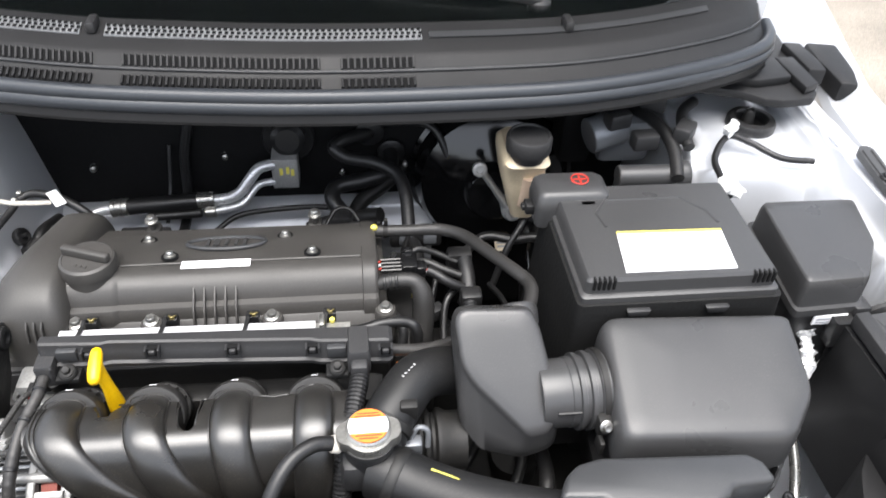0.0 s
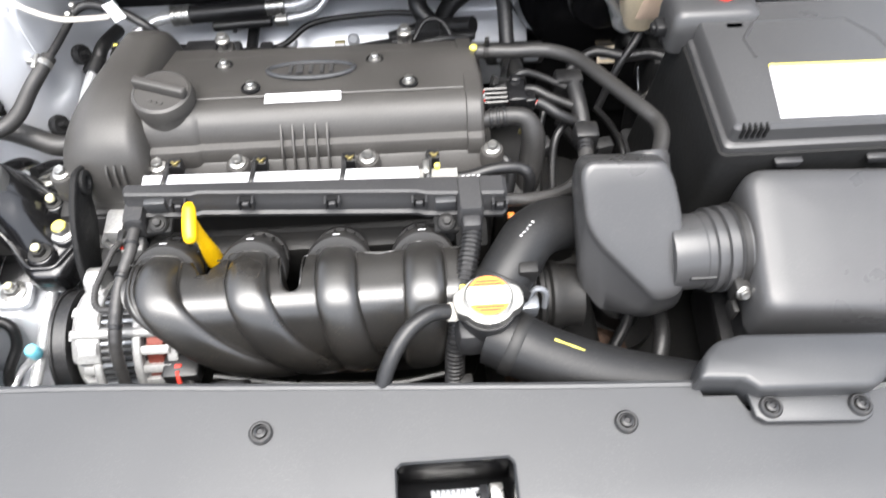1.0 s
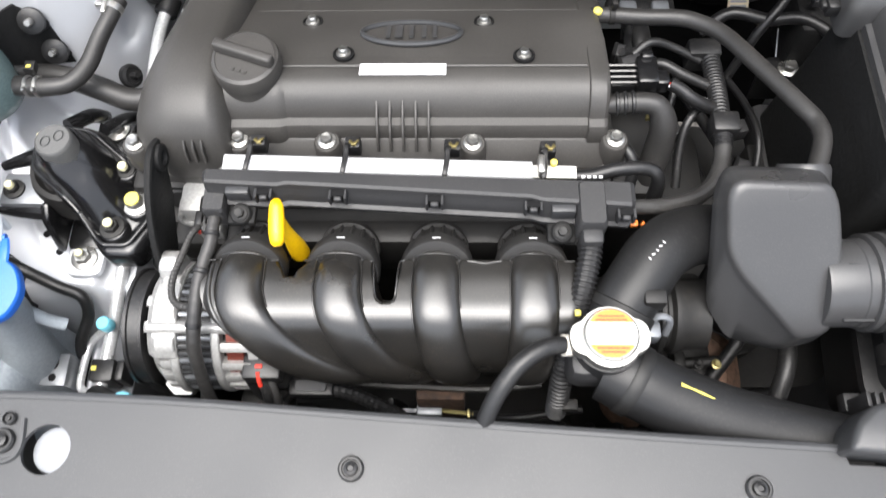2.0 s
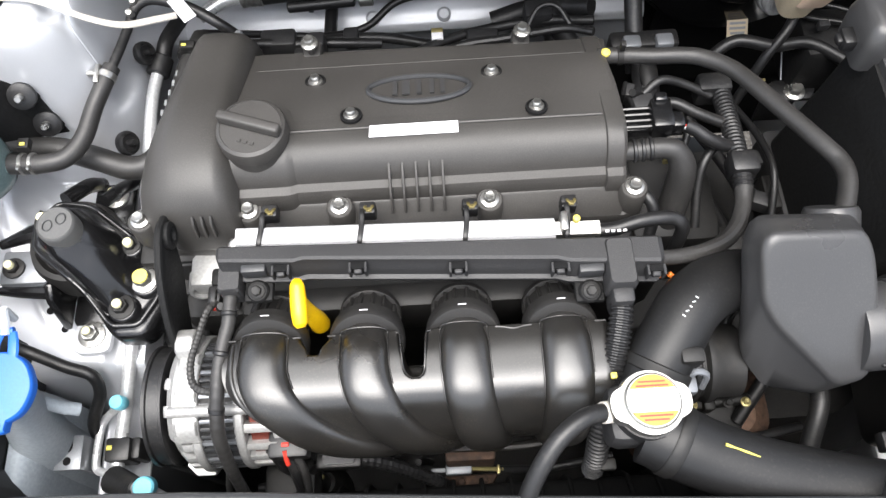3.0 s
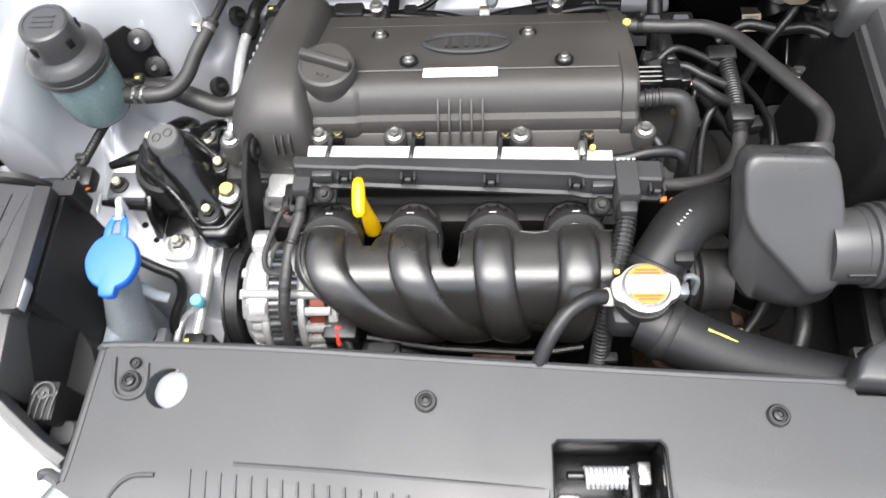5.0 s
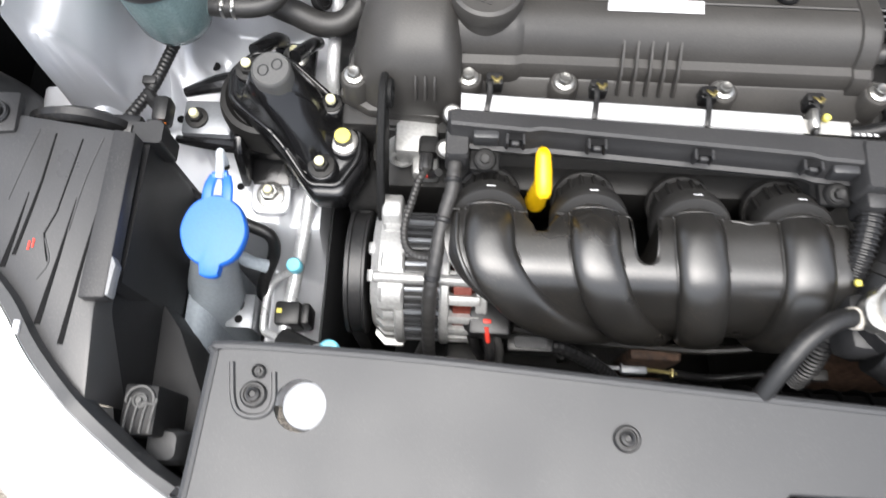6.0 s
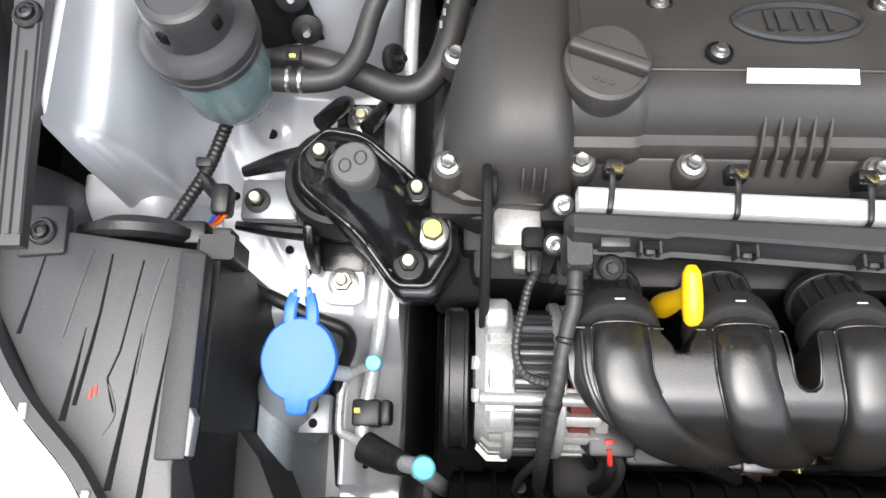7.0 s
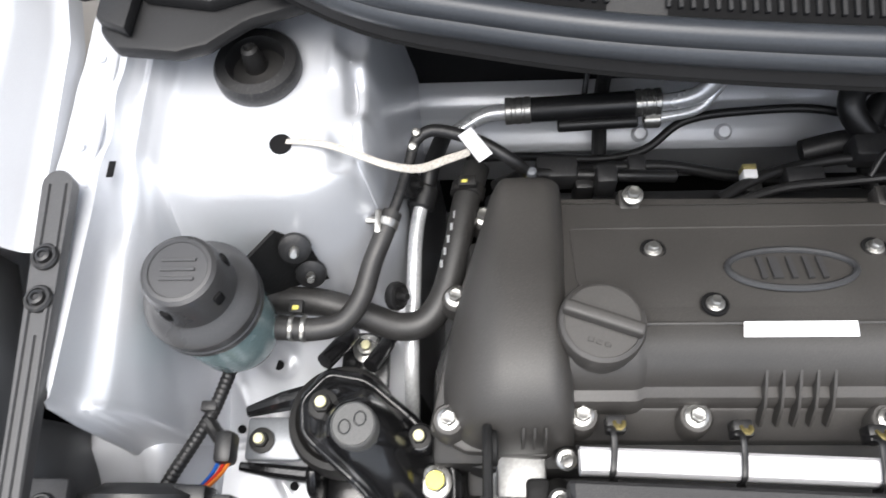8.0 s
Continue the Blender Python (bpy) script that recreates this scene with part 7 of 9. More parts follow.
part("arm", bm, FELT, lever)
bm = bm_new()
box(bm, -0.238, -0.200, -0.054, -0.018, 0.806, 0.834, 0.004)
box(bm, -0.222, -0.198, -0.070, -0.050, 0.800, 0.822, 0.004)
part("spacer", bm, ALU, lever)
bm = bm_new()
lathe(bm, [(0.0125, 0), (0.0125, 0.020), (0.0105, 0.022), (0.0080, 0.022), (0.0075, 0.012)], (-0.233, -0.034, 0.812), (0.1, -1, 0.25), 24)
part("bushing", bm, ALU, lever, "bare aluminium bushing")

# ---- alternator and belt pulley ----
alt = thing("alternator", (-0.21, -0.15, 0.70), "cast aluminium alternator with black ribbed stator and belt pulley", "alternator")
AC_ = (-0.15, 0.776)


def alt_lathe(bm, prof, x, n=40):
    return lathe(bm, prof, (x, AC_[0], AC_[1]), (1, 0, 0), n)


def alt_arc(bm, x0, x1, r0, r1, a0, a1, lean=0.0, bev=0.0012):
    """A curved block round the shaft, from a0 to a1 degrees (0 up, 90 forward); lean narrows its outer ring towards x0."""
    n = max(2, int((a1 - a0) / 5))
    rings = []
    for k in range(n + 1):
        a = radians(a0 + (a1 - a0) * k / n)
        e = bev if k in (0, n) else 0.0
        prof = [(x0 + e, r0), (x1 - e, r0), (x1, r1 - bev - e), (x1 - bev, r1 - e), (x0 + bev + lean, r1 - e), (x0, r1 - bev - lean - e)]
        rings.append([(x, AC_[0] - r * math.sin(a), AC_[1] + r * math.cos(a)) for x, r in prof])
    return loft(bm, rings)


bm = bm_new()
alt_arc(bm, -0.250, -0.2215, 0.046, 0.0625, -90, 46, 0.006)
fh_ = part("front_housing", bm, ALU, alt, "", 40)
bm = bm_new()
alt_arc(bm, -0.2295, -0.2210, 0.050, 0.0630, 46.5, 200, 0.001)
part("rim", bm, ALU, fh_, "", 40)
bm = bm_new()
alt_arc(bm, -0.2500, -0.2440, 0.034, 0.0520, 46.5, 200, 0.003)
part("hub", bm, ALU, fh_, "", 40)
for a in range(50, 190, 17):
    bm = bm_new()
    alt_arc(bm, -0.2470, -0.2290, 0.046, 0.0600, a, a + 9, 0.007)
    part("blade", bm, ALU, fh_, "", 40)
for a, w_, h in ((-24, 10, 0.0655), (6, 12, 0.0650), (33, 11, 0.0665), (104, 12, 0.0665)):
    bm = bm_new()
    alt_arc(bm, -0.2485, -0.2225, 0.052, h, a - w_ / 2, a + w_ / 2, 0.008)
    part("lug", bm, ALU, fh_, "", 40)
for a in (-6, 19):
    bm = bm_new()
    alt_arc(bm, -0.2530, -0.2445, 0.048, 0.0580, a - 5, a + 5, 0.001)
    part("nub", bm, ALU, fh_, "", 40)
bm = bm_new()
prism(bm, [(-0.126, 0.80), (-0.124, 0.834), (-0.118, 0.843), (-0.106, 0.845), (-0.097, 0.838), (-0.094, 0.825), (-0.096, 0.79)], "x", -0.2435, -0.2260, 0.0030, 3)
part("mounting_lug", bm, ALU, alt)
bm = bm_new()
alt_lathe(bm, [(0.040, 0), (0.044, 0.001), (0.044, 0.022), (0.056, 0.023), (0.056, 0.060), (0.046, 0.061), (0.046, 0.090)], -0.246)
st = part("stator", bm, DARK, alt)
for a in range(-50, 110, 7):
    bm = bm_new()
    alt_arc(bm, -0.2212, -0.1900, 0.054, 0.0605, a, a + 3.2, 0.0, 0.0005)
    part("fin", bm, GREYMET if a % 3 == 0 else SHROUD, st, "", 40)
bm = bm_new()
alt_arc(bm, -0.1915, -0.1830, 0.050, 0.0620, -90, 200, 0.001)
rh_ = part("rear_housing", bm, ALU, alt, "", 40)
bm = bm_new()
alt_arc(bm, -0.1600, -0.1500, 0.030, 0.0560, -90, 200, 0.0)
part("end_frame", bm, ALU, rh_, "", 40)
for a in (-80, -56, -20, 12, 33, 52, 68, 84, 100, 116, 132):
    bm = bm_new()
    alt_arc(bm, -0.1840, -0.1560, 0.048, 0.0605, a, a + 8, 0.0)
    part("blade", bm, ALU, rh_, "", 40)
bm = bm_new()
rod(bm, (-0.248, AC_[0] - 0.020, AC_[1] + 0.0575), (-0.15, AC_[0] - 0.020, AC_[1] + 0.0555), 0.0052, 14)
part("through_bolt", bm, ALU, alt)
bm = bm_new()
alt_lathe(bm, [(0.046, 0), (0.0545, 0.003), (0.0545, 0.018), (0.047, 0.021)], -0.182)
part("winding", bm, COPPER, alt, "dark red copper windings")
bm = bm_new()
alt_lathe(bm, [(0.052, 0), (0.056, 0.001), (0.056, 0.004), (0.054, 0.005), (0.054, 0.015), (0.056, 0.016), (0.056, 0.018), (0.050, 0.019)], -0.274, 48)
part("pulley", bm, RUBBER, alt, "black ribbed belt pulley")
bm = bm_new()
prism(bm, [(-0.094, 0.79), (-0.098, 0.40), (-0.20, 0.40), (-0.204, 0.77)], "x", -0.273, -0.258, 0.003)
part("belt", bm, FELT, alt)
bm = bm_new()
box(bm, -0.185, -0.135, -0.245, -0.20, 0.70, 0.74, 0.008)
part("connector_block", bm, DARK, alt)
aw = thing("alternator_harness", (-0.19, -0.13, 0.80), "black taped wiring harness hanging over the alternator", "cable", "wiring")
bm = bm_new()
tube(bm, [(-0.181, -0.070, 0.884), (-0.183, -0.091, 0.885), (-0.184, -0.109, 0.883), (-0.188, -0.124, 0.880), (-0.192, -0.143, 0.876), (-0.1945, -0.162, 0.868), (-0.197, -0.1765, 0.858), (-0.199, -0.195, 0.840), (-0.1990, -0.215, 0.800), (-0.197, -0.234, 0.752)], [0.0058, 0.0058, 0.0060, 0.0058, 0.0056, 0.0062, 0.0064, 0.0062, 0.0058, 0.0055], 14, 6, ribs=0.0003, pitch=0.009)
loom = part("loom", bm, LOOM, aw, "", 30)
bm = bm_new()
tube(bm, [(-0.1975, -0.230, 0.765), (-0.195, -0.241, 0.742), (-0.186, -0.248, 0.735), (-0.165, -0.250, 0.735), (-0.147, -0.245, 0.742), (-0.138, -0.234, 0.760), (-0.137, -0.219, 0.788), (-0.143, -0.205, 0.801)], 0.0038, 10, 5)
part("lower_loop", bm, LOOM, aw, "", 60)
bm = bm_new()
tube(bm, [(-0.2, -0.212, 0.80), (-0.211, -0.226, 0.76), (-0.214, -0.238, 0.735), (-0.205, -0.247, 0.72), (-0.196, -0.246, 0.735)], 0.0034, 10, 5)
part("lower_loop", bm, LOOM, aw, "", 60)
for a, b in (((-0.1895, -0.131, 0.8785), (-0.1905, -0.136, 0.8775)), ((-0.1965, -0.173, 0.8605), (-0.1975, -0.178, 0.857)), ((-0.1835, -0.099, 0.8843), (-0.1837, -0.104, 0.8838))):
    bm = bm_new()
    rod(bm, a, b, 0.0070, 14)
    part("tape_band", bm, RUBBER, loom)
bm = bm_new()
tube(bm, [(-0.206, -0.078, 0.853), (-0.210, -0.086, 0.857), (-0.2135, -0.094, 0.857), (-0.2175, -0.111, 0.857), (-0.2215, -0.128, 0.857), (-0.222, -0.140, 0.857), (-0.219, -0.1515, 0.858), (-0.2125, -0.158, 0.860), (-0.203, -0.161, 0.863), (-0.194, -0.162, 0.867)], 0.0034, 10, 5, ribs=0.0005, pitch=0.004)
part("branch", bm, LOOM, aw, "", 30)
bm = bm_new()
box(bm, -0.214, -0.202, -0.080, -0.062, 0.838, 0.853, 0.003)
box(bm, -0.211, -0.205, -0.083, -0.066, 0.851, 0.857, 0.0015)
part("plug", bm, RUBBER, aw)
bm = bm_new()
box(bm, -0.209, -0.205, -0.0850, -0.0815, 0.848, 0.852, 0.0005)
part("red_lock", bm, RED, aw)
rw = thing("sensor_plug", (-0.148, -0.20, 0.80), "small black plug with red lock and thin wires", "cable", "wiring")
bm = bm_new()
box(bm, -0.165, -0.130, -0.210, -0.180, 0.792, 0.812, 0.003)
tube(bm, [(-0.150, -0.205, 0.80), (-0.145, -0.220, 0.785), (-0.15, -0.235, 0.74), (-0.19, -0.24, 0.70), (-0.21, -0.235, 0.74)], 0.005, 10, 5)
part("plug", bm, RUBBER, rw)
bm = bm_new()
box(bm, -0.153, -0.146, -0.201, -0.197, 0.8105, 0.8135, 0.001)
tube(bm, [(-0.150, -0.204, 0.812), (-0.149, -0.210, 0.809), (-0.148, -0.215, 0.804)], 0.0022, 8, 4)
part("red_lock", bm, RED, rw, "red plug lock and wire")
lw = thing("lower_loom", (-0.05, -0.21, 0.68), "black corrugated loom with a grey plug under the manifold", "cable", "wiring")
bm = bm_new()
tube(bm, [(-0.092, -0.208, 0.765), (-0.075, -0.210, 0.758), (-0.050, -0.216, 0.738), (-0.030, -0.222, 0.715), (-0.018, -0.226, 0.695), (-0.010, -0.228, 0.660), (-0.006, -0.226, 0.60)], 0.0068, 10, 6, ribs=0.0006, pitch=0.006)
part("loom", bm, RUBBER, lw, "", 30)
bm = bm_new()
box(bm, -0.130, -0.088, -0.216, -0.200, 0.756, 0.774, 0.003)
plugb = part("plug", bm, RUBBER, lw)
bm = bm_new()
loft(bm, [rrect(-0.123, -0.094, -0.213, -0.203, 0.003, 0.774), rrect(-0.123, -0.094, -0.213, -0.203, 0.003, 0.777)])
part("plug_frame", bm, SHROUD, plugb)
bm = bm_new()
box(bm, -0.013, 0.013, -0.2195, -0.2085, 0.694, 0.704, 0.002)
part("grey_plug", bm, GREYMET, lw, "grey plastic plug")
bm = bm_new()
rod(bm, (-0.028, -0.214, 0.699), (-0.013, -0.214, 0.699), 0.0022, 8)
part("wire", bm, INK, lw)
bm = bm_new()
box(bm, 0.0385, 0.0415, -0.2195, -0.2105, 0.686, 0.694, 0.001)
rod(bm, (0.012, -0.214, 0.699), (0.045, -0.215, 0.689), 0.0022, 8)
part("yellow_lock", bm, BRASS, lw)
for pts, r in (([(-0.165, -0.20, 0.80), (-0.158, -0.212, 0.77), (-0.152, -0.216, 0.74), (-0.165, -0.22, 0.71), (-0.20, -0.22, 0.69)], 0.0050),
               ([(-0.125, -0.210, 0.764), (-0.150, -0.214, 0.715), (-0.16, -0.212, 0.69), (-0.15, -0.208, 0.65)], 0.0040),
               ([(0.04, -0.215, 0.689), (0.085, -0.213, 0.66), (0.12, -0.21, 0.665), (0.16, -0.205, 0.67)], 0.0042),
               ([(-0.07, -0.205, 0.70), (-0.06, -0.20, 0.67), (-0.062, -0.195, 0.62)], 0.0035),
               ([(-0.04, -0.205, 0.70), (-0.035, -0.20, 0.67), (-0.03, -0.195, 0.62)], 0.0035)):
    bm = bm_new()
    tube(bm, pts, r, 8, 5)
    part("branch", bm, RUBBER, lw, "", 60)
for x, y, z in ((-0.152, -0.212, 0.695), (-0.137, -0.214, 0.70)):
    placed("yellow_tag", "ytag", lambda b: box(b, -0.003, 0.003, -0.002, 0.002, 0, 0.006, 0.0008, 1), BRASS, lw, (x, y, z))
sens = thing("oil_sensor", (-0.136, -0.215, 0.60), "black sensor with a yellow mark low beside the alternator", "sensor")
bm = bm_new()
lathe(bm, [(0.022, 0.56), (0.024, 0.60), (0.020, 0.63), (0.012, 0.64)], (-0.145, -0.212, 0), n=24)
part("body", bm, DARK, sens)
bm = bm_new()
rod(bm, (-0.150, -0.213, 0.63), (-0.152, -0.214, 0.682), 0.013, 18)
plug_ = part("plug", bm, RUBBER, sens)
for x, y, w, d in ((-0.1600, -0.2185, 0.005, 0.009), (-0.1500, -0.2070, 0.011, 0.006), (-0.1480, -0.2190, 0.008, 0.005)):
    bm = bm_new()
    box(bm, x - w / 2, x + w / 2, y - d / 2, y + d / 2, 0.678, 0.692, 0.0015)
    part("yellow_lug", bm, DAB, plug_, "dirty yellow lug")
stay = thing("manifold_stay", (0.012, -0.22, 0.66), "rusty dark steel stay under the intake manifold", "bracket")
bm = bm_new()
prism(bm, [(-0.016, -0.214), (0.042, -0.214), (0.030, -0.232), (0.018, -0.247), (0.006, -0.247), (-0.006, -0.232)], "z", 0.646, 0.655, 0.003)
prism(bm, [(-0.012, -0.20), (0.036, -0.20), (0.036, -0.212), (-0.012, -0.212)], "z", 0.646, 0.74, 0.003)
part("plate", bm, RUST, stay)
for x, y in ((0.002, -0.222), (0.026, -0.222)):
    bolt(stay, (x, y, 0.655), 0.0045, material=RUST)

# ---- washer filler ----
wash = thing("washer_filler", (-0.38, -0.15, 0.60), "milky washer filler neck with a bright blue flip cap", "washer reservoir")
bm = bm_new()
tube(bm, [(-0.375, -0.150, 0.866), (-0.384, -0.151, 0.83), (-0.399, -0.154, 0.78), (-0.418, -0.166, 0.70), (-0.43, -0.175, 0.60)], [0.0185, 0.019, 0.022, 0.029, 0.035], 24, 5)
part("neck", bm, TANK, wash, "", 60)
bm = bm_new()
tube(bm, [(-0.378, -0.145, 0.80), (-0.366, -0.148, 0.785), (-0.353, -0.149, 0.775)], 0.0062, 12, 4)
part("neck_stub", bm, TANK, wash)
bm = bm_new()
loft(bm, [rrect(-0.456, -0.408, -0.31, -0.112, 0.020, 0.45), rrect(-0.456, -0.408, -0.31, -0.112, 0.020, 0.68), rrect(-0.455, -0.409, -0.305, -0.114, 0.020, 0.72), rrect(-0.450, -0.413, -0.295, -0.118, 0.018, 0.742), rrect(-0.442, -0.420, -0.28, -0.125, 0.012, 0.750)])
part("tank", bm, TANK, wash, "milky washer tank", 50)
BC = V((-0.3735, -0.150, 0.873))
wn_ = V((0.05, -0.14, 1)).normalized()
bu = V((1, 0, -0.05)).normalized()
bv = wn_.cross(bu)
ring = []
for k in range(56):
    a = math.tau * k / 56
    r = 0.0266 * (1 + 0.008 * math.cos(8 * a))
    if abs(a - math.pi * 1.5) < 0.32:
        r += 0.0072 * min(1.0, 3.0 * (1 - abs(a - math.pi * 1.5) / 0.32))
    ring.append((r, a))
bm = bm_new()
loft(bm, [[BC + (bu * math.cos(a) + bv * 1.12 * math.sin(a)) * r * k + wn_ * h for r, a in ring] for k, h in ((0.90, -0.010), (0.99, -0.009), (1.0, -0.002), (0.985, 0.0008), (0.94, 0.0022), (0.6, 0.0032), (0.3, 0.0036), (0.02, 0.0037))])
bcap = part("cap", bm, BLUE, wash, "bright blue flip cap", 40)
bm = bm_new()
for s_ in (-1, 1):
    tube(bm, [BC + bv * 0.022 + bu * 0.008 * s_, BC + bv * 0.036 + bu * 0.0075 * s_, BC + bv * 0.046 + bu * 0.005 * s_ - wn_ * 0.002], [0.0048, 0.0046, 0.0040], 8, 4, flat=0.5)
tube(bm, [BC + bv * 0.046 - bu * 0.006 - wn_ * 0.002, BC + bv * 0.048 + bu * 0.006 - wn_ * 0.002], 0.0034, 8, 3)
part("hinge", bm, BLUE, bcap)
bm = bm_new()
box(bm, -0.003, 0.003, 0.005, 0.030, 0, 0.003, 0.001, 2, Matrix.Translation(BC - bv * 0.034) @ Matrix.Rotation(radians(6), 4, "Z"))
part("thumb_ridge", bm, BLUE, bcap)
bm = bm_new()
tube(bm, [BC + bv * 0.044, BC + bv * 0.056 + wn_ * 0.002, BC + bv * 0.064 + wn_ * 0.006, BC + bv * 0.060 - wn_ * 0.012], 0.0035, 8, 4)
part("strap_end", bm, NECK, wash)
bm = bm_new()
box(bm, -0.4035, -0.3780, -0.1945, -0.1605, 0.7090, 0.7115, 0.0010)
box(bm, -0.3795, -0.3770, -0.1945, -0.1605, 0.670, 0.7115, 0.0008)
plate_ = part("bracket", bm, GREYMET, wash, "small punched steel bracket")
for y, ry in ((-0.1710, 0.0062), (-0.1860, 0.0042)):
    bm = bm_new()
    prism(bm, [(-0.391 + 0.0040 * math.cos(a), y + ry * math.sin(a)) for a in np.linspace(0, math.tau, 16, endpoint=False)], "z", 0.7113, 0.7119, 0)
    part("punched_hole", bm, DASH, plate_)

# ---- air conditioning lines on the rail ----
acl = thing("air_conditioning_lines", (-0.34, -0.15, 0.66), "bare aluminium refrigerant lines with pale cyan valve caps", "pipe")
bm = bm_new()
tube(bm, [(-0.325, -0.045, 0.735), (-0.3285, -0.061, 0.734), (-0.334, -0.100, 0.722), (-0.339, -0.130, 0.708), (-0.345, -0.160, 0.696), (-0.350, -0.185, 0.688), (-0.347, -0.200, 0.688), (-0.335, -0.208, 0.695), (-0.318, -0.216, 0.71)], 0.0068, 16, 6)
part("wide_pipe", bm, TUBE, acl, "", 60)
bm = bm_new()
tube(bm, [(-0.340, -0.135, 0.718), (-0.352, -0.1365, 0.706), (-0.3635, -0.1415, 0.696), (-0.3685, -0.148, 0.692), (-0.3710, -0.158, 0.690), (-0.3715, -0.175, 0.690), (-0.3710, -0.188, 0.690), (-0.3680, -0.1935, 0.690), (-0.362, -0.196, 0.692), (-0.350, -0.201, 0.696), (-0.335, -0.208, 0.704)], 0.0042, 12, 6)
part("thin_pipe", bm, TUBE, acl, "", 60)
bm = bm_new()
tube(bm, [(-0.318, -0.216, 0.71), (-0.304, -0.219, 0.739), (-0.291, -0.221, 0.757)], 0.0072, 14, 4)
tube(bm, [(-0.296, -0.223, 0.735), (-0.283, -0.232, 0.715), (-0.275, -0.24, 0.66), (-0.272, -0.245, 0.55)], 0.0075, 14, 5)
part("front_pipe", bm, TUBE, acl, "", 60)
bm = bm_new()
box(bm, -0.3585, -0.333, -0.187, -0.163, 0.668, 0.703, 0.003)
box(bm, -0.3335, -0.324, -0.185, -0.163, 0.664, 0.699, 0.003)
tube(bm, [(-0.345, -0.205, 0.705), (-0.325, -0.214, 0.715), (-0.308, -0.219, 0.732)], [0.014, 0.013, 0.010], 14, 4)
part("rubber_clamp", bm, RUBBER, acl, "black rubber pipe clamp")
bm = bm_new()
box(bm, -0.3565, -0.351, -0.176, -0.171, 0.7025, 0.7040, 0.0005, 1)
part("yellow_mark", bm, DAB, acl)
for at, ax, r in (((-0.3375, -0.134, 0.731), (0.0, -0.1, 1), 0.0072), ((-0.290, -0.2215, 0.761), (0.1, -0.15, 1), 0.0094)):
    bm = bm_new()
    a_ = V(ax).normalized()
    lathe(bm, [(r, -0.010), (r * 1.04, -0.008), (r * 1.04, 0.004), (r * 0.85, 0.006), (r * 0.3, 0.006)], at, a_, 20)
    part("valve_cap", bm, CYAN, acl, "pale cyan valve cap")
bm = bm_new()
for y, r in ((-0.2195, 0.0050), (-0.2035, 0.0030)):
    lathe(bm, [(r, -0.001), (r, 0.0012), (r * 0.9, 0.0015)], (-0.3495, y, apron_height(-0.3495, y)), (0.54, 0, 0.84), 14)
part("hole", bm, DASH, body)

# ---- wiring on the inner wing ----
wl_ = thing("wing_harness", (-0.47, 0.0, 0.76), "black corrugated cable along the silver inner wing with a plug", "cable", "wiring")
bm = bm_new()
tube(bm, [(-0.458, 0.075, 0.806), (-0.465, 0.057, 0.804), (-0.474, 0.028, 0.802), (-0.482, 0.011, 0.799), (-0.494, -0.014, 0.801), (-0.505, -0.034, 0.800), (-0.514, -0.054, 0.797), (-0.520, -0.080, 0.79)], 0.0060, 12, 6, ribs=0.0006, pitch=0.0045)
part("conduit", bm, RUBBER, wl_, "", 30)
bm = bm_new()
box(bm, -0.487, -0.473, 0.018, 0.027, 0.794, 0.808, 0.002)
part("clip", bm, PLASTIC, wl_)
bm = bm_new()
tube(bm, [(-0.482, 0.012, 0.799), (-0.472, 0.000, 0.800), (-0.462, -0.010, 0.806), (-0.458, -0.018, 0.812)], 0.0062, 10, 5)
part("branch", bm, RUBBER, wl_)
bm = bm_new()
box(bm, -0.467, -0.451, -0.027, 0.000, 0.799, 0.821, 0.005)
part("plug", bm, RUBBER, wl_)
bm = bm_new()
box(bm, -0.475, -0.448, -0.068, -0.050, 0.845, 0.875, 0.003)
part("plug", bm, RUBBER, wl_)
for dx, c in ((-0.005, BLUE), (0.0, RED), (0.004, ORANGE)):
    bm = bm_new()
    tube(bm, [(-0.459 + dx, -0.026, 0.812), (-0.460 + dx * 0.8, -0.036, 0.822), (-0.461 + dx * 0.6, -0.050, 0.846)], 0.0016, 8, 4)
    part("wire", bm, c, wl_)
bm = bm_new()
tube(bm, [(-0.455, -0.065, 0.80), (-0.438, -0.078, 0.775), (-0.420, -0.085, 0.758), (-0.385, -0.100, 0.750), (-0.362, -0.108, 0.742), (-0.361, -0.122, 0.722), (-0.374, -0.148, 0.70), (-0.378, -0.17, 0.66), (-0.376, -0.24, 0.62)], 0.0062, 12, 6)
part("lower_run", bm, RUBBER, wl_, "", 60)


def hole(bm):
    lathe(bm, [(0.0040, 0), (0.0040, 0.0012), (0.0036, 0.0015)], (0, 0, 0), n=16)


for x, y, r in ((-0.440, 0.074, 1.2), (-0.471, 0.016, 1.0), (-0.418, -0.034, 1.0), (-0.40, -0.055, 0.9)):
    ob = placed("hole", "hole", hole, DASH, body, (x, y, apron_height(x, y) + 0.0005))
    ob.scale = (r, r, 1)
for x, y in ((-0.400, 0.192),):
    ob = placed("hole", "hole", hole, DASH, body, (x, y, 0.9455))
    ob.scale = (2.2, 2.2, 1)
for x, y, z in ((-0.522, 0.165, 0.9585), (-0.487, 0.262, 0.9395), (-0.530, 0.30, 0.9585)):
    bm = bm_new()
    box(bm, x - 0.0028, x + 0.0028, y - 0.007, y + 0.007, z, z + 0.001, 0.0005, 1)
    part("slot", bm, DASH, body)
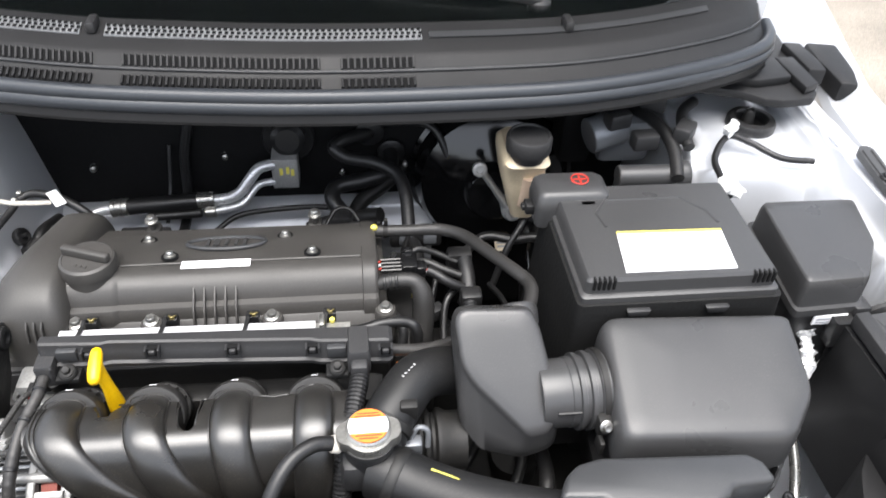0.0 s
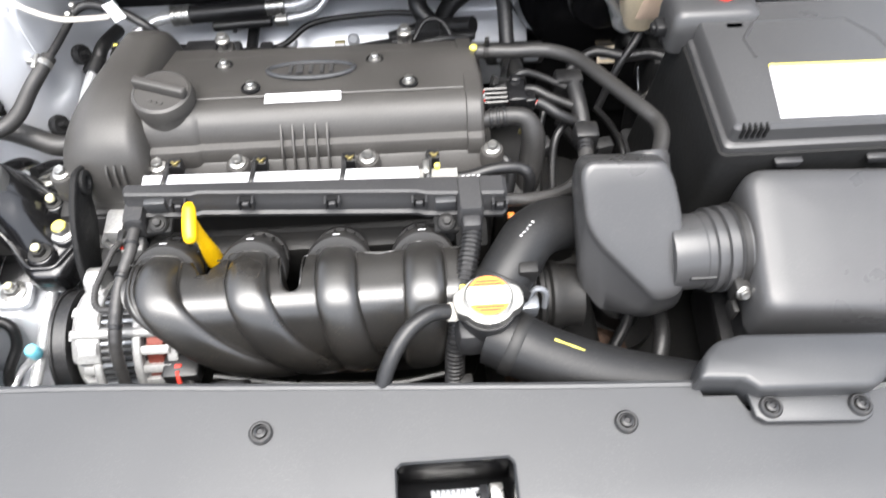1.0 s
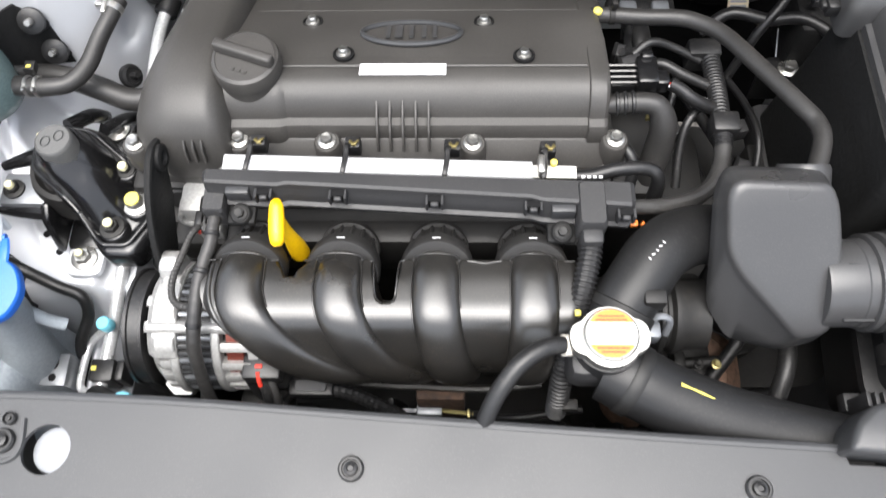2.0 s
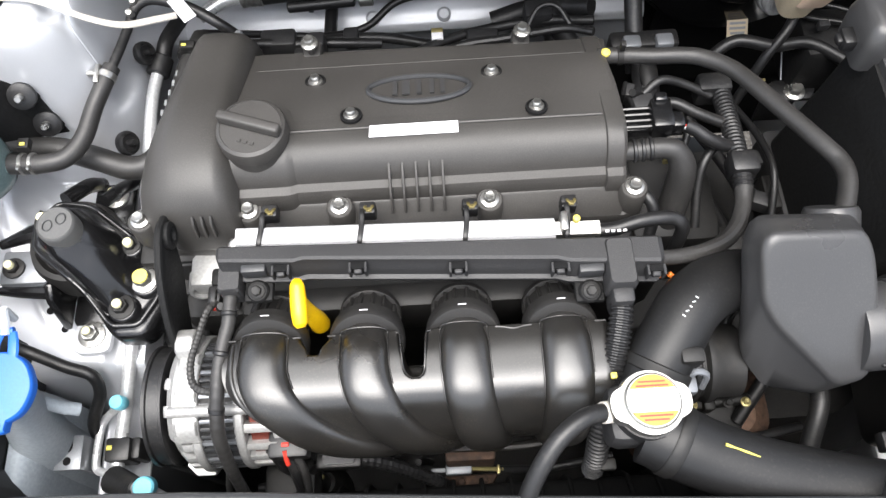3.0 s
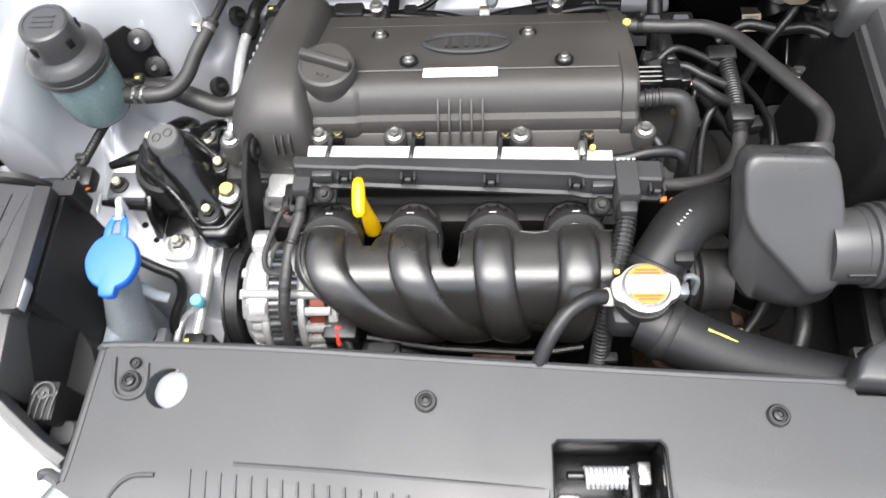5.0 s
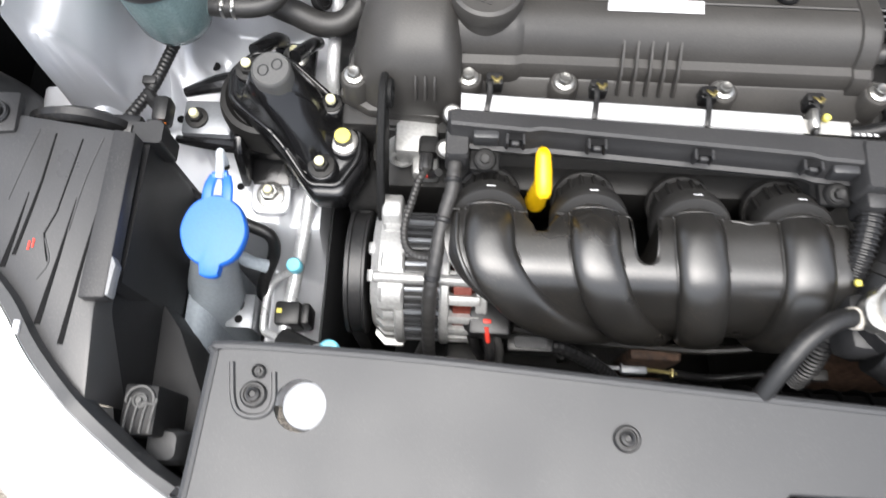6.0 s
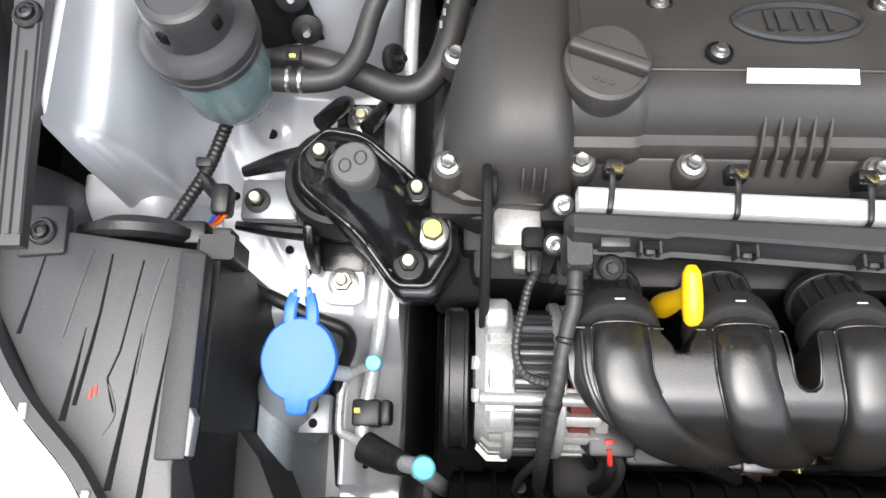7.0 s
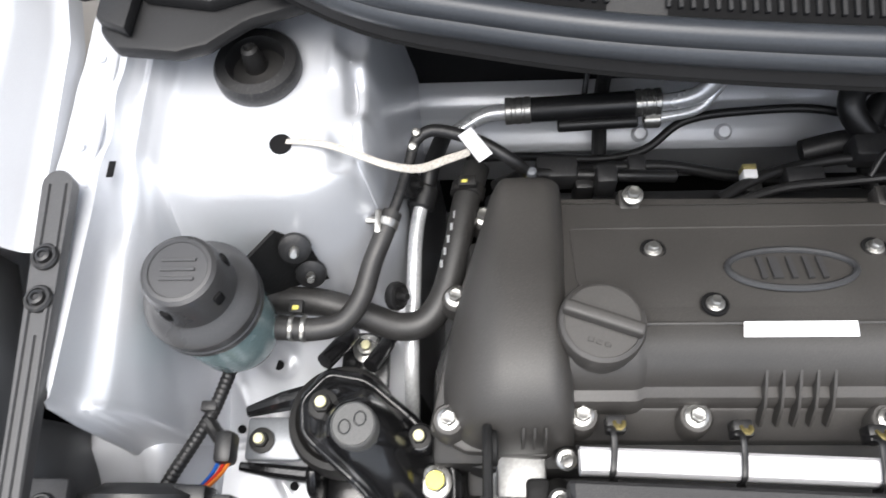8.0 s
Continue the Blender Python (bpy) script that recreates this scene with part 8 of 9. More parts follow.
for right in (False, True):
    f = lambda x: side(x, right)
    f = (lambda x: x + 1.140) if right else f
    cap_ = thing("strut_top_cap", (f(-0.425), 0.262, 0.945), "black rubber strut mount ring with a grey centre stud", "strut mount", "strut mounts")
    bm = bm_new()
    lathe(bm, [(0.033, 0.942), (0.0350, 0.946), (0.0350, 0.955), (0.0325, 0.959), (0.024, 0.960), (0.0225, 0.957), (0.0215, 0.945)], (f(-0.424), 0.262, 0), n=44)
    part("ring", bm, RUBBER, cap_)
    bm = bm_new()
    lathe(bm, [(0.023, 0.944), (0.023, 0.946), (0.0095, 0.947), (0.0085, 0.956), (0.0065, 0.968), (0.0040, 0.970), (0.0030, 0.967)], (f(-0.427), 0.266, 0), n=28)
    part("stud", bm, DARK, cap_)
# bond strap from the left tower to the engine
strap = thing("ground_strap", (-0.33, 0.20, 0.93), "beige fabric strap with a white tag from strut tower to engine", "cable")
bm = bm_new()
tube(bm, [(-0.395, 0.193, 0.948), (-0.372, 0.190, 0.950), (-0.350, 0.187, 0.944), (-0.322, 0.185, 0.925), (-0.298, 0.192, 0.905), (-0.275, 0.210, 0.889), (-0.258, 0.222, 0.880)], [0.0022, 0.0028, 0.0032, 0.0034, 0.0036, 0.0036, 0.0034], 10, 6, flat=0.5)
part("strap", bm, TAPE, strap)
bm = bm_new()
box(bm, -0.007, 0.007, -0.015, 0.015, 0, 0.0008, 0, 1, Matrix.Translation((-0.252, 0.228, 0.882)) @ Matrix.Rotation(radians(38), 4, "Z") @ Matrix.Rotation(radians(12), 4, "X"))
part("tag", bm, PAPER, strap, "white paper tag")

# ---- refrigerant line, expansion valve and heater hoses at the firewall ----
exv = thing("expansion_valve", (0.04, 0.40, 0.78), "grey metal expansion valve block with refrigerant pipe and crimped hose", "valve")
bm = bm_new()
box(bm, 0.018, 0.058, 0.345, 0.385, 0.800, 0.853, 0.003)
part("block", bm, ALU, exv)
bm = bm_new()
for a, b in ((0.030, 0.826), (0.040, 0.828), (0.047, 0.824)):
    box(bm, a, a + 0.005, 0.3442, 0.3452, b, b + 0.012, 0)
part("marks", bm, DAB, exv)
bm = bm_new()
lathe(bm, [(0.026, 0.0), (0.026, 0.02), (0.018, 0.026)], (0.045, 0.385, 0.872), (0, -1, 0.2), 28)
lathe(bm, [(0.040, 0.0), (0.042, 0.004), (0.038, 0.010)], (0.045, 0.392, 0.865), (0, -1, 0), 32)
part("sensor_cap", bm, RUBBER, exv)
bm = bm_new()
tube(bm, [(0.022, 0.352, 0.842), (0.000, 0.345, 0.840), (-0.015, 0.337, 0.825), (-0.032, 0.330, 0.806), (-0.055, 0.328, 0.797), (-0.085, 0.327, 0.796)], 0.0085, 16, 6)
part("pipe", bm, TUBE, exv, "bare aluminium refrigerant pipe", 60)
bm = bm_new()
tube(bm, [(0.022, 0.350, 0.812), (-0.005, 0.345, 0.808), (-0.03, 0.325, 0.788), (-0.07, 0.318, 0.782)], 0.0055, 12, 6)
part("pipe", bm, TUBE, exv, "bare aluminium refrigerant pipe", 60)
bm = bm_new()
tube(bm, [(-0.215, 0.327, 0.787), (-0.245, 0.326, 0.782), (-0.275, 0.31, 0.775)], 0.008, 14, 5)
part("pipe", bm, TUBE, exv, "bare aluminium refrigerant pipe", 60)
bm = bm_new()
rod(bm, (-0.090, 0.327, 0.796), (-0.205, 0.327, 0.788), 0.0125, 20)
part("hose", bm, RUBBER, exv)
bm = bm_new()
rod(bm, (-0.09, 0.317, 0.780), (-0.17, 0.316, 0.776), 0.007, 14)
part("hose", bm, RUBBER, exv)
for x, z in ((-0.082, 0.7965), (-0.210, 0.7875)):
    bm = bm_new()
    lathe(bm, [(0.0125, 0), (0.0138, 0.001), (0.0138, 0.006), (0.0130, 0.007), (0.0130, 0.010), (0.0138, 0.011), (0.0138, 0.016), (0.0130, 0.017), (0.0130, 0.019), (0.0138, 0.020), (0.0138, 0.025), (0.0125, 0.026)], (x - 0.013, 0.327, z - 0.0005), (1, 0, 0.068), 24)
    part("crimp", bm, STEEL, exv, "bright crimped sleeve")
bm = bm_new()
lathe(bm, [(0.007, 0), (0.0085, 0.001), (0.0085, 0.016), (0.007, 0.017)], (-0.085, 0.317, 0.781), (1, 0, 0.05), 18)
part("crimp", bm, STEEL, exv)
hh = thing("heater_hoses", (0.19, 0.33, 0.78), "black curved heater hoses at the firewall", "hose")
for pts, r in (([(0.172, 0.41, 0.874), (0.169, 0.385, 0.874), (0.134, 0.360, 0.879), (0.114, 0.345, 0.874), (0.133, 0.335, 0.862), (0.175, 0.320, 0.861), (0.206, 0.300, 0.854), (0.217, 0.270, 0.840), (0.219, 0.235, 0.815), (0.22, 0.19, 0.78)], 0.0098),
               ([(0.205, 0.41, 0.838), (0.202, 0.385, 0.837), (0.196, 0.352, 0.822), (0.158, 0.340, 0.815), (0.117, 0.330, 0.812), (0.109, 0.310, 0.802), (0.129, 0.288, 0.783), (0.16, 0.26, 0.75)], 0.0125),
               ([(0.24, 0.41, 0.81), (0.189, 0.36, 0.791), (0.150, 0.330, 0.776), (0.140, 0.29, 0.755), (0.16, 0.24, 0.72)], 0.0125),
               ([(0.175, 0.395, 0.886), (0.199, 0.385, 0.890), (0.241, 0.375, 0.897), (0.267, 0.360, 0.893), (0.283, 0.345, 0.868), (0.290, 0.335, 0.84)], 0.0062)):
    bm = bm_new()
    tube(bm, pts, r, 16, 6)
    part("hose", bm, RUBBER, hh, "", 60)
for p in ((0.170, 0.3895, 0.874), (0.203, 0.3895, 0.837)):
    bm = bm_new()
    lathe(bm, [(0.020, 0), (0.022, 0.003), (0.022, 0.008), (0.019, 0.010)], p, (0, -1, 0), 26)
    part("grommet_rim", bm, RUBBER, hh)
for x, z in ((-0.255, 0.82), (-0.055, 0.835), (0.125, 0.80), (0.225, 0.81)):
    bm = bm_new()
    lathe(bm, [(0.006, 0), (0.005, 0.008), (0.002, 0.010)], (x, 0.391, z), (0, -1, 0), 12)
    part("stud", bm, STEEL, body)
bm = bm_new()
tube(bm, [(-0.10, 0.386, 0.90), (-0.115, 0.382, 0.84), (-0.12, 0.365, 0.76), (-0.125, 0.30, 0.74)], 0.008, 10, 6)
tube(bm, [(-0.135, 0.385, 0.86), (-0.14, 0.36, 0.80), (-0.145, 0.32, 0.76)], 0.003, 8, 6)
single("firewall_cable", bm, RUBBER, "black cable hanging down the felt firewall", "cable")
rear = thing("rear_loom", (-0.1, 0.27, 0.72), "black loom and clips behind the valve cover", "cable", "wiring")
bm = bm_new()
tube(bm, [(-0.26, 0.265, 0.80), (-0.20, 0.285, 0.768), (-0.13, 0.290, 0.752), (-0.08, 0.300, 0.752), (-0.04, 0.325, 0.765), (0.02, 0.332, 0.770), (0.10, 0.330, 0.772), (0.18, 0.30, 0.77)], 0.0045, 10, 6)
part("cable", bm, RUBBER, rear, "", 60)
bm = bm_new()
tube(bm, [(-0.02, 0.21, 0.80), (0.03, 0.225, 0.802), (0.08, 0.228, 0.806), (0.14, 0.225, 0.82), (0.17, 0.21, 0.83)], 0.0045, 10, 6)
box(bm, 0.005, 0.022, 0.236, 0.250, 0.770, 0.778, 0.001)
part("sensor_lead", bm, RUBBER, rear)
bm = bm_new()
box(bm, -0.002, 0.011, 0.238, 0.247, 0.786, 0.800, 0.001)
part("white_sleeve", bm, PAPER, rear)
bm = bm_new()
box(bm, -0.002, 0.011, 0.2472, 0.253, 0.786, 0.800, 0.001)
part("yellow_band", bm, BRASS, rear)
for pts, r in (([(-0.235, 0.225, 0.815), (-0.205, 0.245, 0.80), (-0.16, 0.250, 0.79), (-0.11, 0.248, 0.79), (-0.06, 0.252, 0.780)], 0.0060),
               ([(-0.17, 0.262, 0.775), (-0.12, 0.268, 0.772), (-0.06, 0.272, 0.765), (0.0, 0.268, 0.752), (0.06, 0.258, 0.755)], 0.0060),
               ([(-0.03, 0.215, 0.80), (0.02, 0.245, 0.79), (0.08, 0.262, 0.785), (0.13, 0.262, 0.79), (0.18, 0.25, 0.80)], 0.0055),
               ([(0.07, 0.285, 0.765), (0.11, 0.29, 0.775), (0.15, 0.285, 0.785), (0.18, 0.27, 0.80)], 0.0120),
               ([(0.10, 0.225, 0.82), (0.115, 0.245, 0.832), (0.135, 0.245, 0.832), (0.150, 0.225, 0.82)], 0.0030)):
    bm = bm_new()
    tube(bm, pts, r, 10, 6)
    part("rear_hose", bm, RUBBER, rear, "", 60)
for x, y, z, w, d, h in ((-0.175, 0.255, 0.785, 0.020, 0.012, 0.014), (-0.095, 0.268, 0.772, 0.009, 0.010, 0.010), (-0.13, 0.240, 0.795, 0.010, 0.010, 0.016), (0.055, 0.240, 0.790, 0.018, 0.010, 0.010), (0.120, 0.270, 0.790, 0.016, 0.012, 0.014)):
    bm = bm_new()
    box(bm, x - w, x + w, y - d, y + d, z - h, z + h, 0.004)
    part("rear_plug", bm, PLASTIC, rear)
# plate added to keep the gap behind the cover dark, hiding the lower beam
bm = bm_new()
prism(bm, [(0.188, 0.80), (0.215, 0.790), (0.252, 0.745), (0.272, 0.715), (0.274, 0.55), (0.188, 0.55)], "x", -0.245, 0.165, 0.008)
part("rear_gap_plate", bm, DARK, rear, "dark dirty plate added to hide the beam's lower front", 45)
bm = bm_new()
box(bm, -0.158, -0.138, 0.235, 0.262, 0.755, 0.790, 0.004)
part("clip", bm, RUBBER, rear)
bm = bm_new()
rod(bm, (-0.203, 0.215, 0.81), (-0.203, 0.220, 0.852), 0.0045, 12)
part("nipple", bm, GREYMET, rear)
bm = bm_new()
box(bm, -0.209, -0.198, 0.216, 0.222, 0.834, 0.839, 0.002)
part("yellow_mark", bm, DAB, rear)

# ---- hoses, plugs and harness at the gearbox end of the head ----
bh = thing("breather_hose", (0.28, 0.08, 0.85), "black formed breather hose from valve cover to resonator", "hose")
bm = bm_new()
tube(bm, [(0.160, 0.150, 0.868), (0.185, 0.147, 0.870), (0.212, 0.142, 0.873), (0.240, 0.137, 0.878), (0.258, 0.130, 0.881), (0.281, 0.108, 0.888), (0.306, 0.060, 0.899), (0.331, 0.009, 0.910), (0.338, -0.006, 0.912), (0.339, -0.022, 0.914), (0.334, -0.040, 0.914), (0.322, -0.068, 0.914)], 0.0080, 18, 6)
part("hose", bm, HOSE, bh, "", 60)
bm = bm_new()
lathe(bm, [(0.0045, 0), (0.0045, 0.003), (0.002, 0.005)], (0.166, 0.146, 0.876), n=12)
part("yellow_mark", bm, DAB, bh)
bm = bm_new()
lathe(bm, [(0.0082, 0), (0.0092, 0.001), (0.0092, 0.006), (0.0082, 0.007)], (0.178, 0.148, 0.869), (1, 0, 0.05), 20)
box(bm, 0.179, 0.184, 0.144, 0.150, 0.880, 0.890, 0.001)
part("clip", bm, DARK, bh)
pcv = thing("ventilation_hose", (0.21, 0.02, 0.82), "black ribbed ventilation hose bending down at the cover end", "hose")
bm = bm_new()
tube(bm, [(0.165, 0.029, 0.886), (0.178, 0.029, 0.889), (0.200, 0.029, 0.890), (0.212, 0.026, 0.886), (0.219, 0.018, 0.872), (0.219, 0.008, 0.85), (0.215, -0.004, 0.82), (0.21, -0.01, 0.78)], [0.008, 0.0095, 0.0095, 0.0105, 0.0125, 0.0135, 0.0135, 0.0135], 16, 6)
part("hose", bm, HOSE, pcv, "", 60)
bm = bm_new()
for k in range(3):
    lathe(bm, [(0.0095, 0), (0.0108, 0.0008), (0.0108, 0.003), (0.0095, 0.0038)], (0.172 + 0.007 * k, 0.029, 0.888 + 0.001 * k), (1, 0, 0.1), 18)
part("rib", bm, RUBBER, pcv)
coil = thing("coil_plug", (0.195, 0.067, 0.87), "black plug with red and white wires at the cover end", "cable", "wiring")
bm = bm_new()
box(bm, 0.196, 0.216, 0.053, 0.084, 0.866, 0.889, 0.003)
box(bm, 0.214, 0.227, 0.055, 0.072, 0.866, 0.884, 0.003)
box(bm, 0.200, 0.212, 0.078, 0.088, 0.870, 0.893, 0.003)
box(bm, 0.172, 0.198, 0.057, 0.082, 0.864, 0.877, 0.002)
body_ = part("plug", bm, GLOSS, coil)
for k in range(4):
    bm = bm_new()
    rod(bm, (0.170, 0.0595 + 0.0065 * k, 0.8785), (0.198, 0.0590 + 0.0065 * k, 0.8795), 0.0020, 8)
    part("rib", bm, GLOSS, body_)
for dy, c in ((0.0625, RED), (0.0690, PAPER), (0.0755, RED)):
    bm = bm_new()
    rod(bm, (0.1645, dy - 0.001, 0.879), (0.1715, dy, 0.880), 0.0015, 8)
    part("wire", bm, c, coil)
for dy, c in ((0.0590, RED), (0.0560, PAPER)):
    bm = bm_new()
    rod(bm, (0.2262, dy, 0.878), (0.2300, dy - 0.0005, 0.877), 0.0015, 8)
    part("wire", bm, c, coil)
eh = thing("end_harness", (0.26, 0.03, 0.82), "black taped and corrugated wiring harness beside the cover end", "cable", "wiring")
bm = bm_new()
tube(bm, [(0.280, 0.150, 0.80), (0.285, 0.129, 0.83), (0.284, 0.087, 0.842), (0.279, 0.044, 0.855), (0.277, 0.020, 0.860), (0.275, -0.002, 0.860)], [0.0095, 0.0098, 0.0098, 0.0095, 0.0095, 0.0090], 14, 6, ribs=0.0012, pitch=0.0050)
part("conduit", bm, RUBBER, eh, "", 20)
bm = bm_new()
tube(bm, [(0.275, 0.000, 0.860), (0.272, -0.014, 0.860), (0.266, -0.028, 0.862), (0.256, -0.044, 0.866), (0.242, -0.057, 0.870), (0.222, -0.066, 0.874), (0.200, -0.071, 0.878), (0.175, -0.074, 0.884)], [0.0085, 0.0075, 0.0072, 0.0072, 0.0072, 0.0070, 0.0068, 0.0065], 12, 6)
part("taped_run", bm, LOOM, eh, "", 30)
bm = bm_new()
box(bm, 0.2655, 0.2915, 0.012, 0.034, 0.848, 0.872, 0.004)
part("clamp", bm, RUBBER, eh)
bm = bm_new()
box(bm, 0.262, 0.296, 0.118, 0.140, 0.815, 0.846, 0.005)
part("sleeve", bm, RUBBER, eh)
for pts, r in (([(0.228, 0.060, 0.876), (0.238, 0.056, 0.873), (0.250, 0.049, 0.868), (0.262, 0.046, 0.862), (0.274, 0.046, 0.856)], 0.0062),
               ([(0.215, 0.100, 0.850), (0.230, 0.098, 0.856), (0.250, 0.088, 0.852), (0.275, 0.080, 0.845)], 0.0055),
               ([(0.205, 0.118, 0.845), (0.222, 0.128, 0.852), (0.245, 0.128, 0.845), (0.275, 0.118, 0.835)], 0.0045),
               ([(0.190, 0.110, 0.86), (0.200, 0.120, 0.848), (0.205, 0.15, 0.83), (0.215, 0.19, 0.82)], 0.0040),
               ([(0.245, -0.01, 0.80), (0.246, 0.02, 0.825), (0.252, 0.04, 0.842), (0.270, 0.06, 0.85)], 0.0045),
               ([(0.222, 0.02, 0.78), (0.232, 0.045, 0.82), (0.240, 0.070, 0.845), (0.246, 0.10, 0.84), (0.24, 0.14, 0.80)], 0.0038),
               ([(0.330, 0.15, 0.76), (0.338, 0.10, 0.78), (0.340, 0.05, 0.79), (0.335, 0.0, 0.76)], 0.0040)):
    bm = bm_new()
    tube(bm, pts, r, 10, 5)
    part("branch", bm, RUBBER, eh, "", 60)
for x, y, z, a in ((0.200, 0.104, 0.845, 0.2), (0.198, 0.124, 0.835, -0.3), (0.236, 0.036, 0.825, 0.5), (0.318, 0.066, 0.785, 0.2), (0.330, 0.030, 0.765, -0.4)):
    bm = bm_new()
    mm = Matrix.Translation((x, y, z)) @ Matrix.Rotation(a, 4, "Z")
    box(bm, -0.012, 0.012, -0.008, 0.008, -0.009, 0.009, 0.002, 2, mm)
    plug_ = part("plug", bm, PLASTIC, eh)
    bm = bm_new()
    box(bm, -0.0125, -0.008, -0.0085, 0.0085, -0.006, 0.0095, 0.001, 1, mm)
    part("plug_rim", bm, DASH, plug_)
for x, y, z in ((0.209, 0.032, 0.858), (0.378, 0.197, 0.737), (0.432, 0.201, 0.737)):
    placed("yellow_tag", "ytag", lambda b: box(b, -0.003, 0.003, -0.002, 0.002, 0, 0.006, 0.0008, 1), BRASS, eh, (x, y, z), label="dull yellow clip")
fh = thing("fuel_hose", (0.17, -0.045, 0.87), "thin black fuel hose from the rail end", "hose")
bm = bm_new()
tube(bm, [(0.128, -0.047, 0.888), (0.145, -0.047, 0.890), (0.170, -0.042, 0.893), (0.195, -0.040, 0.890), (0.206, -0.045, 0.880), (0.207, -0.050, 0.84)], 0.0062, 12, 6)
tube(bm, [(0.170, 0.015, 0.850), (0.185, 0.000, 0.858), (0.193, -0.015, 0.85), (0.19, -0.03, 0.83)], 0.0055, 12, 5)
part("hose", bm, RUBBER, fh, "", 60)
bm = bm_new()
for k in range(4):
    box(bm, 0.136 + 0.005 * k, 0.139 + 0.005 * k, -0.052, -0.050, 0.894, 0.8955, 0)
part("print", bm, PAPER, fh)
oc = thing("orange_plug", (0.185, -0.085, 0.87), "small orange plug at the channel end", "cable", "wiring")
bm = bm_new()
box(bm, 0.180, 0.187, -0.086, -0.080, 0.866, 0.871, 0.001)
tube(bm, [(0.19, -0.083, 0.87), (0.20, -0.09, 0.865), (0.21, -0.085, 0.85)], 0.0025, 8, 4)
part("plug", bm, ORANGE, oc)
th = thing("coolant_elbow", (0.23, 0.17, 0.80), "black coolant elbow and grey fittings behind the head", "hose")
bm = bm_new()
tube(bm, [(0.22, 0.20, 0.80), (0.222, 0.17, 0.81), (0.222, 0.14, 0.80), (0.22, 0.11, 0.76)], 0.013, 14, 5)
box(bm, 0.19, 0.265, 0.200, 0.222, 0.792, 0.815, 0.005)
part("elbow", bm, RUBBER, th)
bm = bm_new()
box(bm, 0.203, 0.222, 0.196, 0.212, 0.80, 0.82, 0.003)
part("fitting", bm, GREYMET, th)
bm = bm_new()
box(bm, 0.238, 0.257, 0.196, 0.212, 0.80, 0.82, 0.003)
part("fitting", bm, GREYMET, th)
tb = thing("throttle_body", (0.20, -0.15, 0.78), "dark throttle body with black bellows under the radiator hose", "throttle body")
bm = bm_new()
rod(bm, (0.13, -0.15, 0.815), (0.19, -0.148, 0.815), 0.034, 28)
lathe(bm, [(0.030, 0), (0.036, 0.003), (0.036, 0.007), (0.031, 0.010), (0.031, 0.013), (0.036, 0.016), (0.036, 0.020), (0.031, 0.023), (0.031, 0.026), (0.036, 0.029), (0.036, 0.034), (0.032, 0.040), (0.032, 0.06)], (0.19, -0.148, 0.815), (1, 0, 0), 32)
part("bellows", bm, DARK, tb)
bm = bm_new()
box(bm, 0.178, 0.20, -0.185, -0.170, 0.842, 0.862, 0.003)
tube(bm, [(0.188, -0.175, 0.86), (0.196, -0.170, 0.872), (0.206, -0.172, 0.868), (0.206, -0.178, 0.85)], 0.003, 8, 4)
part("hose_clip", bm, GREYMET, tb)
lower = thing("gear_linkage", (0.30, -0.12, 0.66), "small rusty linkage parts and bolts low in the bay", "linkage")
bm = bm_new()
rod(bm, (0.235, -0.165, 0.70), (0.30, -0.16, 0.70), 0.006, 12)
box(bm, 0.25, 0.262, -0.172, -0.152, 0.69, 0.712, 0.003)
part("rod", bm, DARK, lower)
for k in range(4):
    bolt(lower, (0.24 + 0.018 * k, -0.165, 0.7065), 0.0036, material=DARK if k % 3 else BRASS)
bm = bm_new()
loft(bm, [rrect(0.19, 0.34, -0.21, -0.10, 0.03, 0.60), rrect(0.20, 0.335, -0.20, -0.11, 0.03, 0.655), rrect(0.225, 0.315, -0.19, -0.125, 0.02, 0.672)])
part("casting", bm, surface("rusty_casting", (0.10, 0.06, 0.04), 0.7, 0.2, grain=150, relief=0.6, tone=0.4), lower)
bb = thing("bulkhead_bracket", (0.412, 0.18, 0.735), "black bracket tab with a bright bolt beside the battery", "bracket")
bm = bm_new()
prism(bm, [(0.380, 0.176), (0.384, 0.192), (0.392, 0.199), (0.436, 0.199), (0.438, 0.184), (0.430, 0.172), (0.390, 0.170)], "z", 0.731, 0.737, 0.002)
prism(bm, [(0.386, 0.734), (0.434, 0.734), (0.428, 0.66), (0.392, 0.66)], "y", 0.192, 0.198, 0.002)
part("tab", bm, RUBBER, bb)
bolt(bb, (0.412, 0.1815, 0.737), 0.0085)
for x in (0.402, 0.437):
    bm = bm_new()
    rod(bm, (x, 0.200, 0.735), (x + 0.001, 0.228, 0.752), 0.0011, 8)
    part("wire_clip", bm, GREYMET, bb)

# ---- right-hand strut tower clutter ----


def crumpled(bm, m, size, seed):
    """A crushed bit of wrapping: a ball pushed in and out at random."""
    bmesh.ops.create_icosphere(bm, subdivisions=3, radius=1.0)
    for v in bm.verts:
        k = 1 + 0.5 * noise.noise(v.co * 1.7 + V((seed, 0, 0))) + 0.35 * noise.noise(v.co * 4.5 + V((0, seed, 0)))
        v.co = m @ V((v.co.x * k * size[0], v.co.y * k * size[1], v.co.z * k * size[2]))


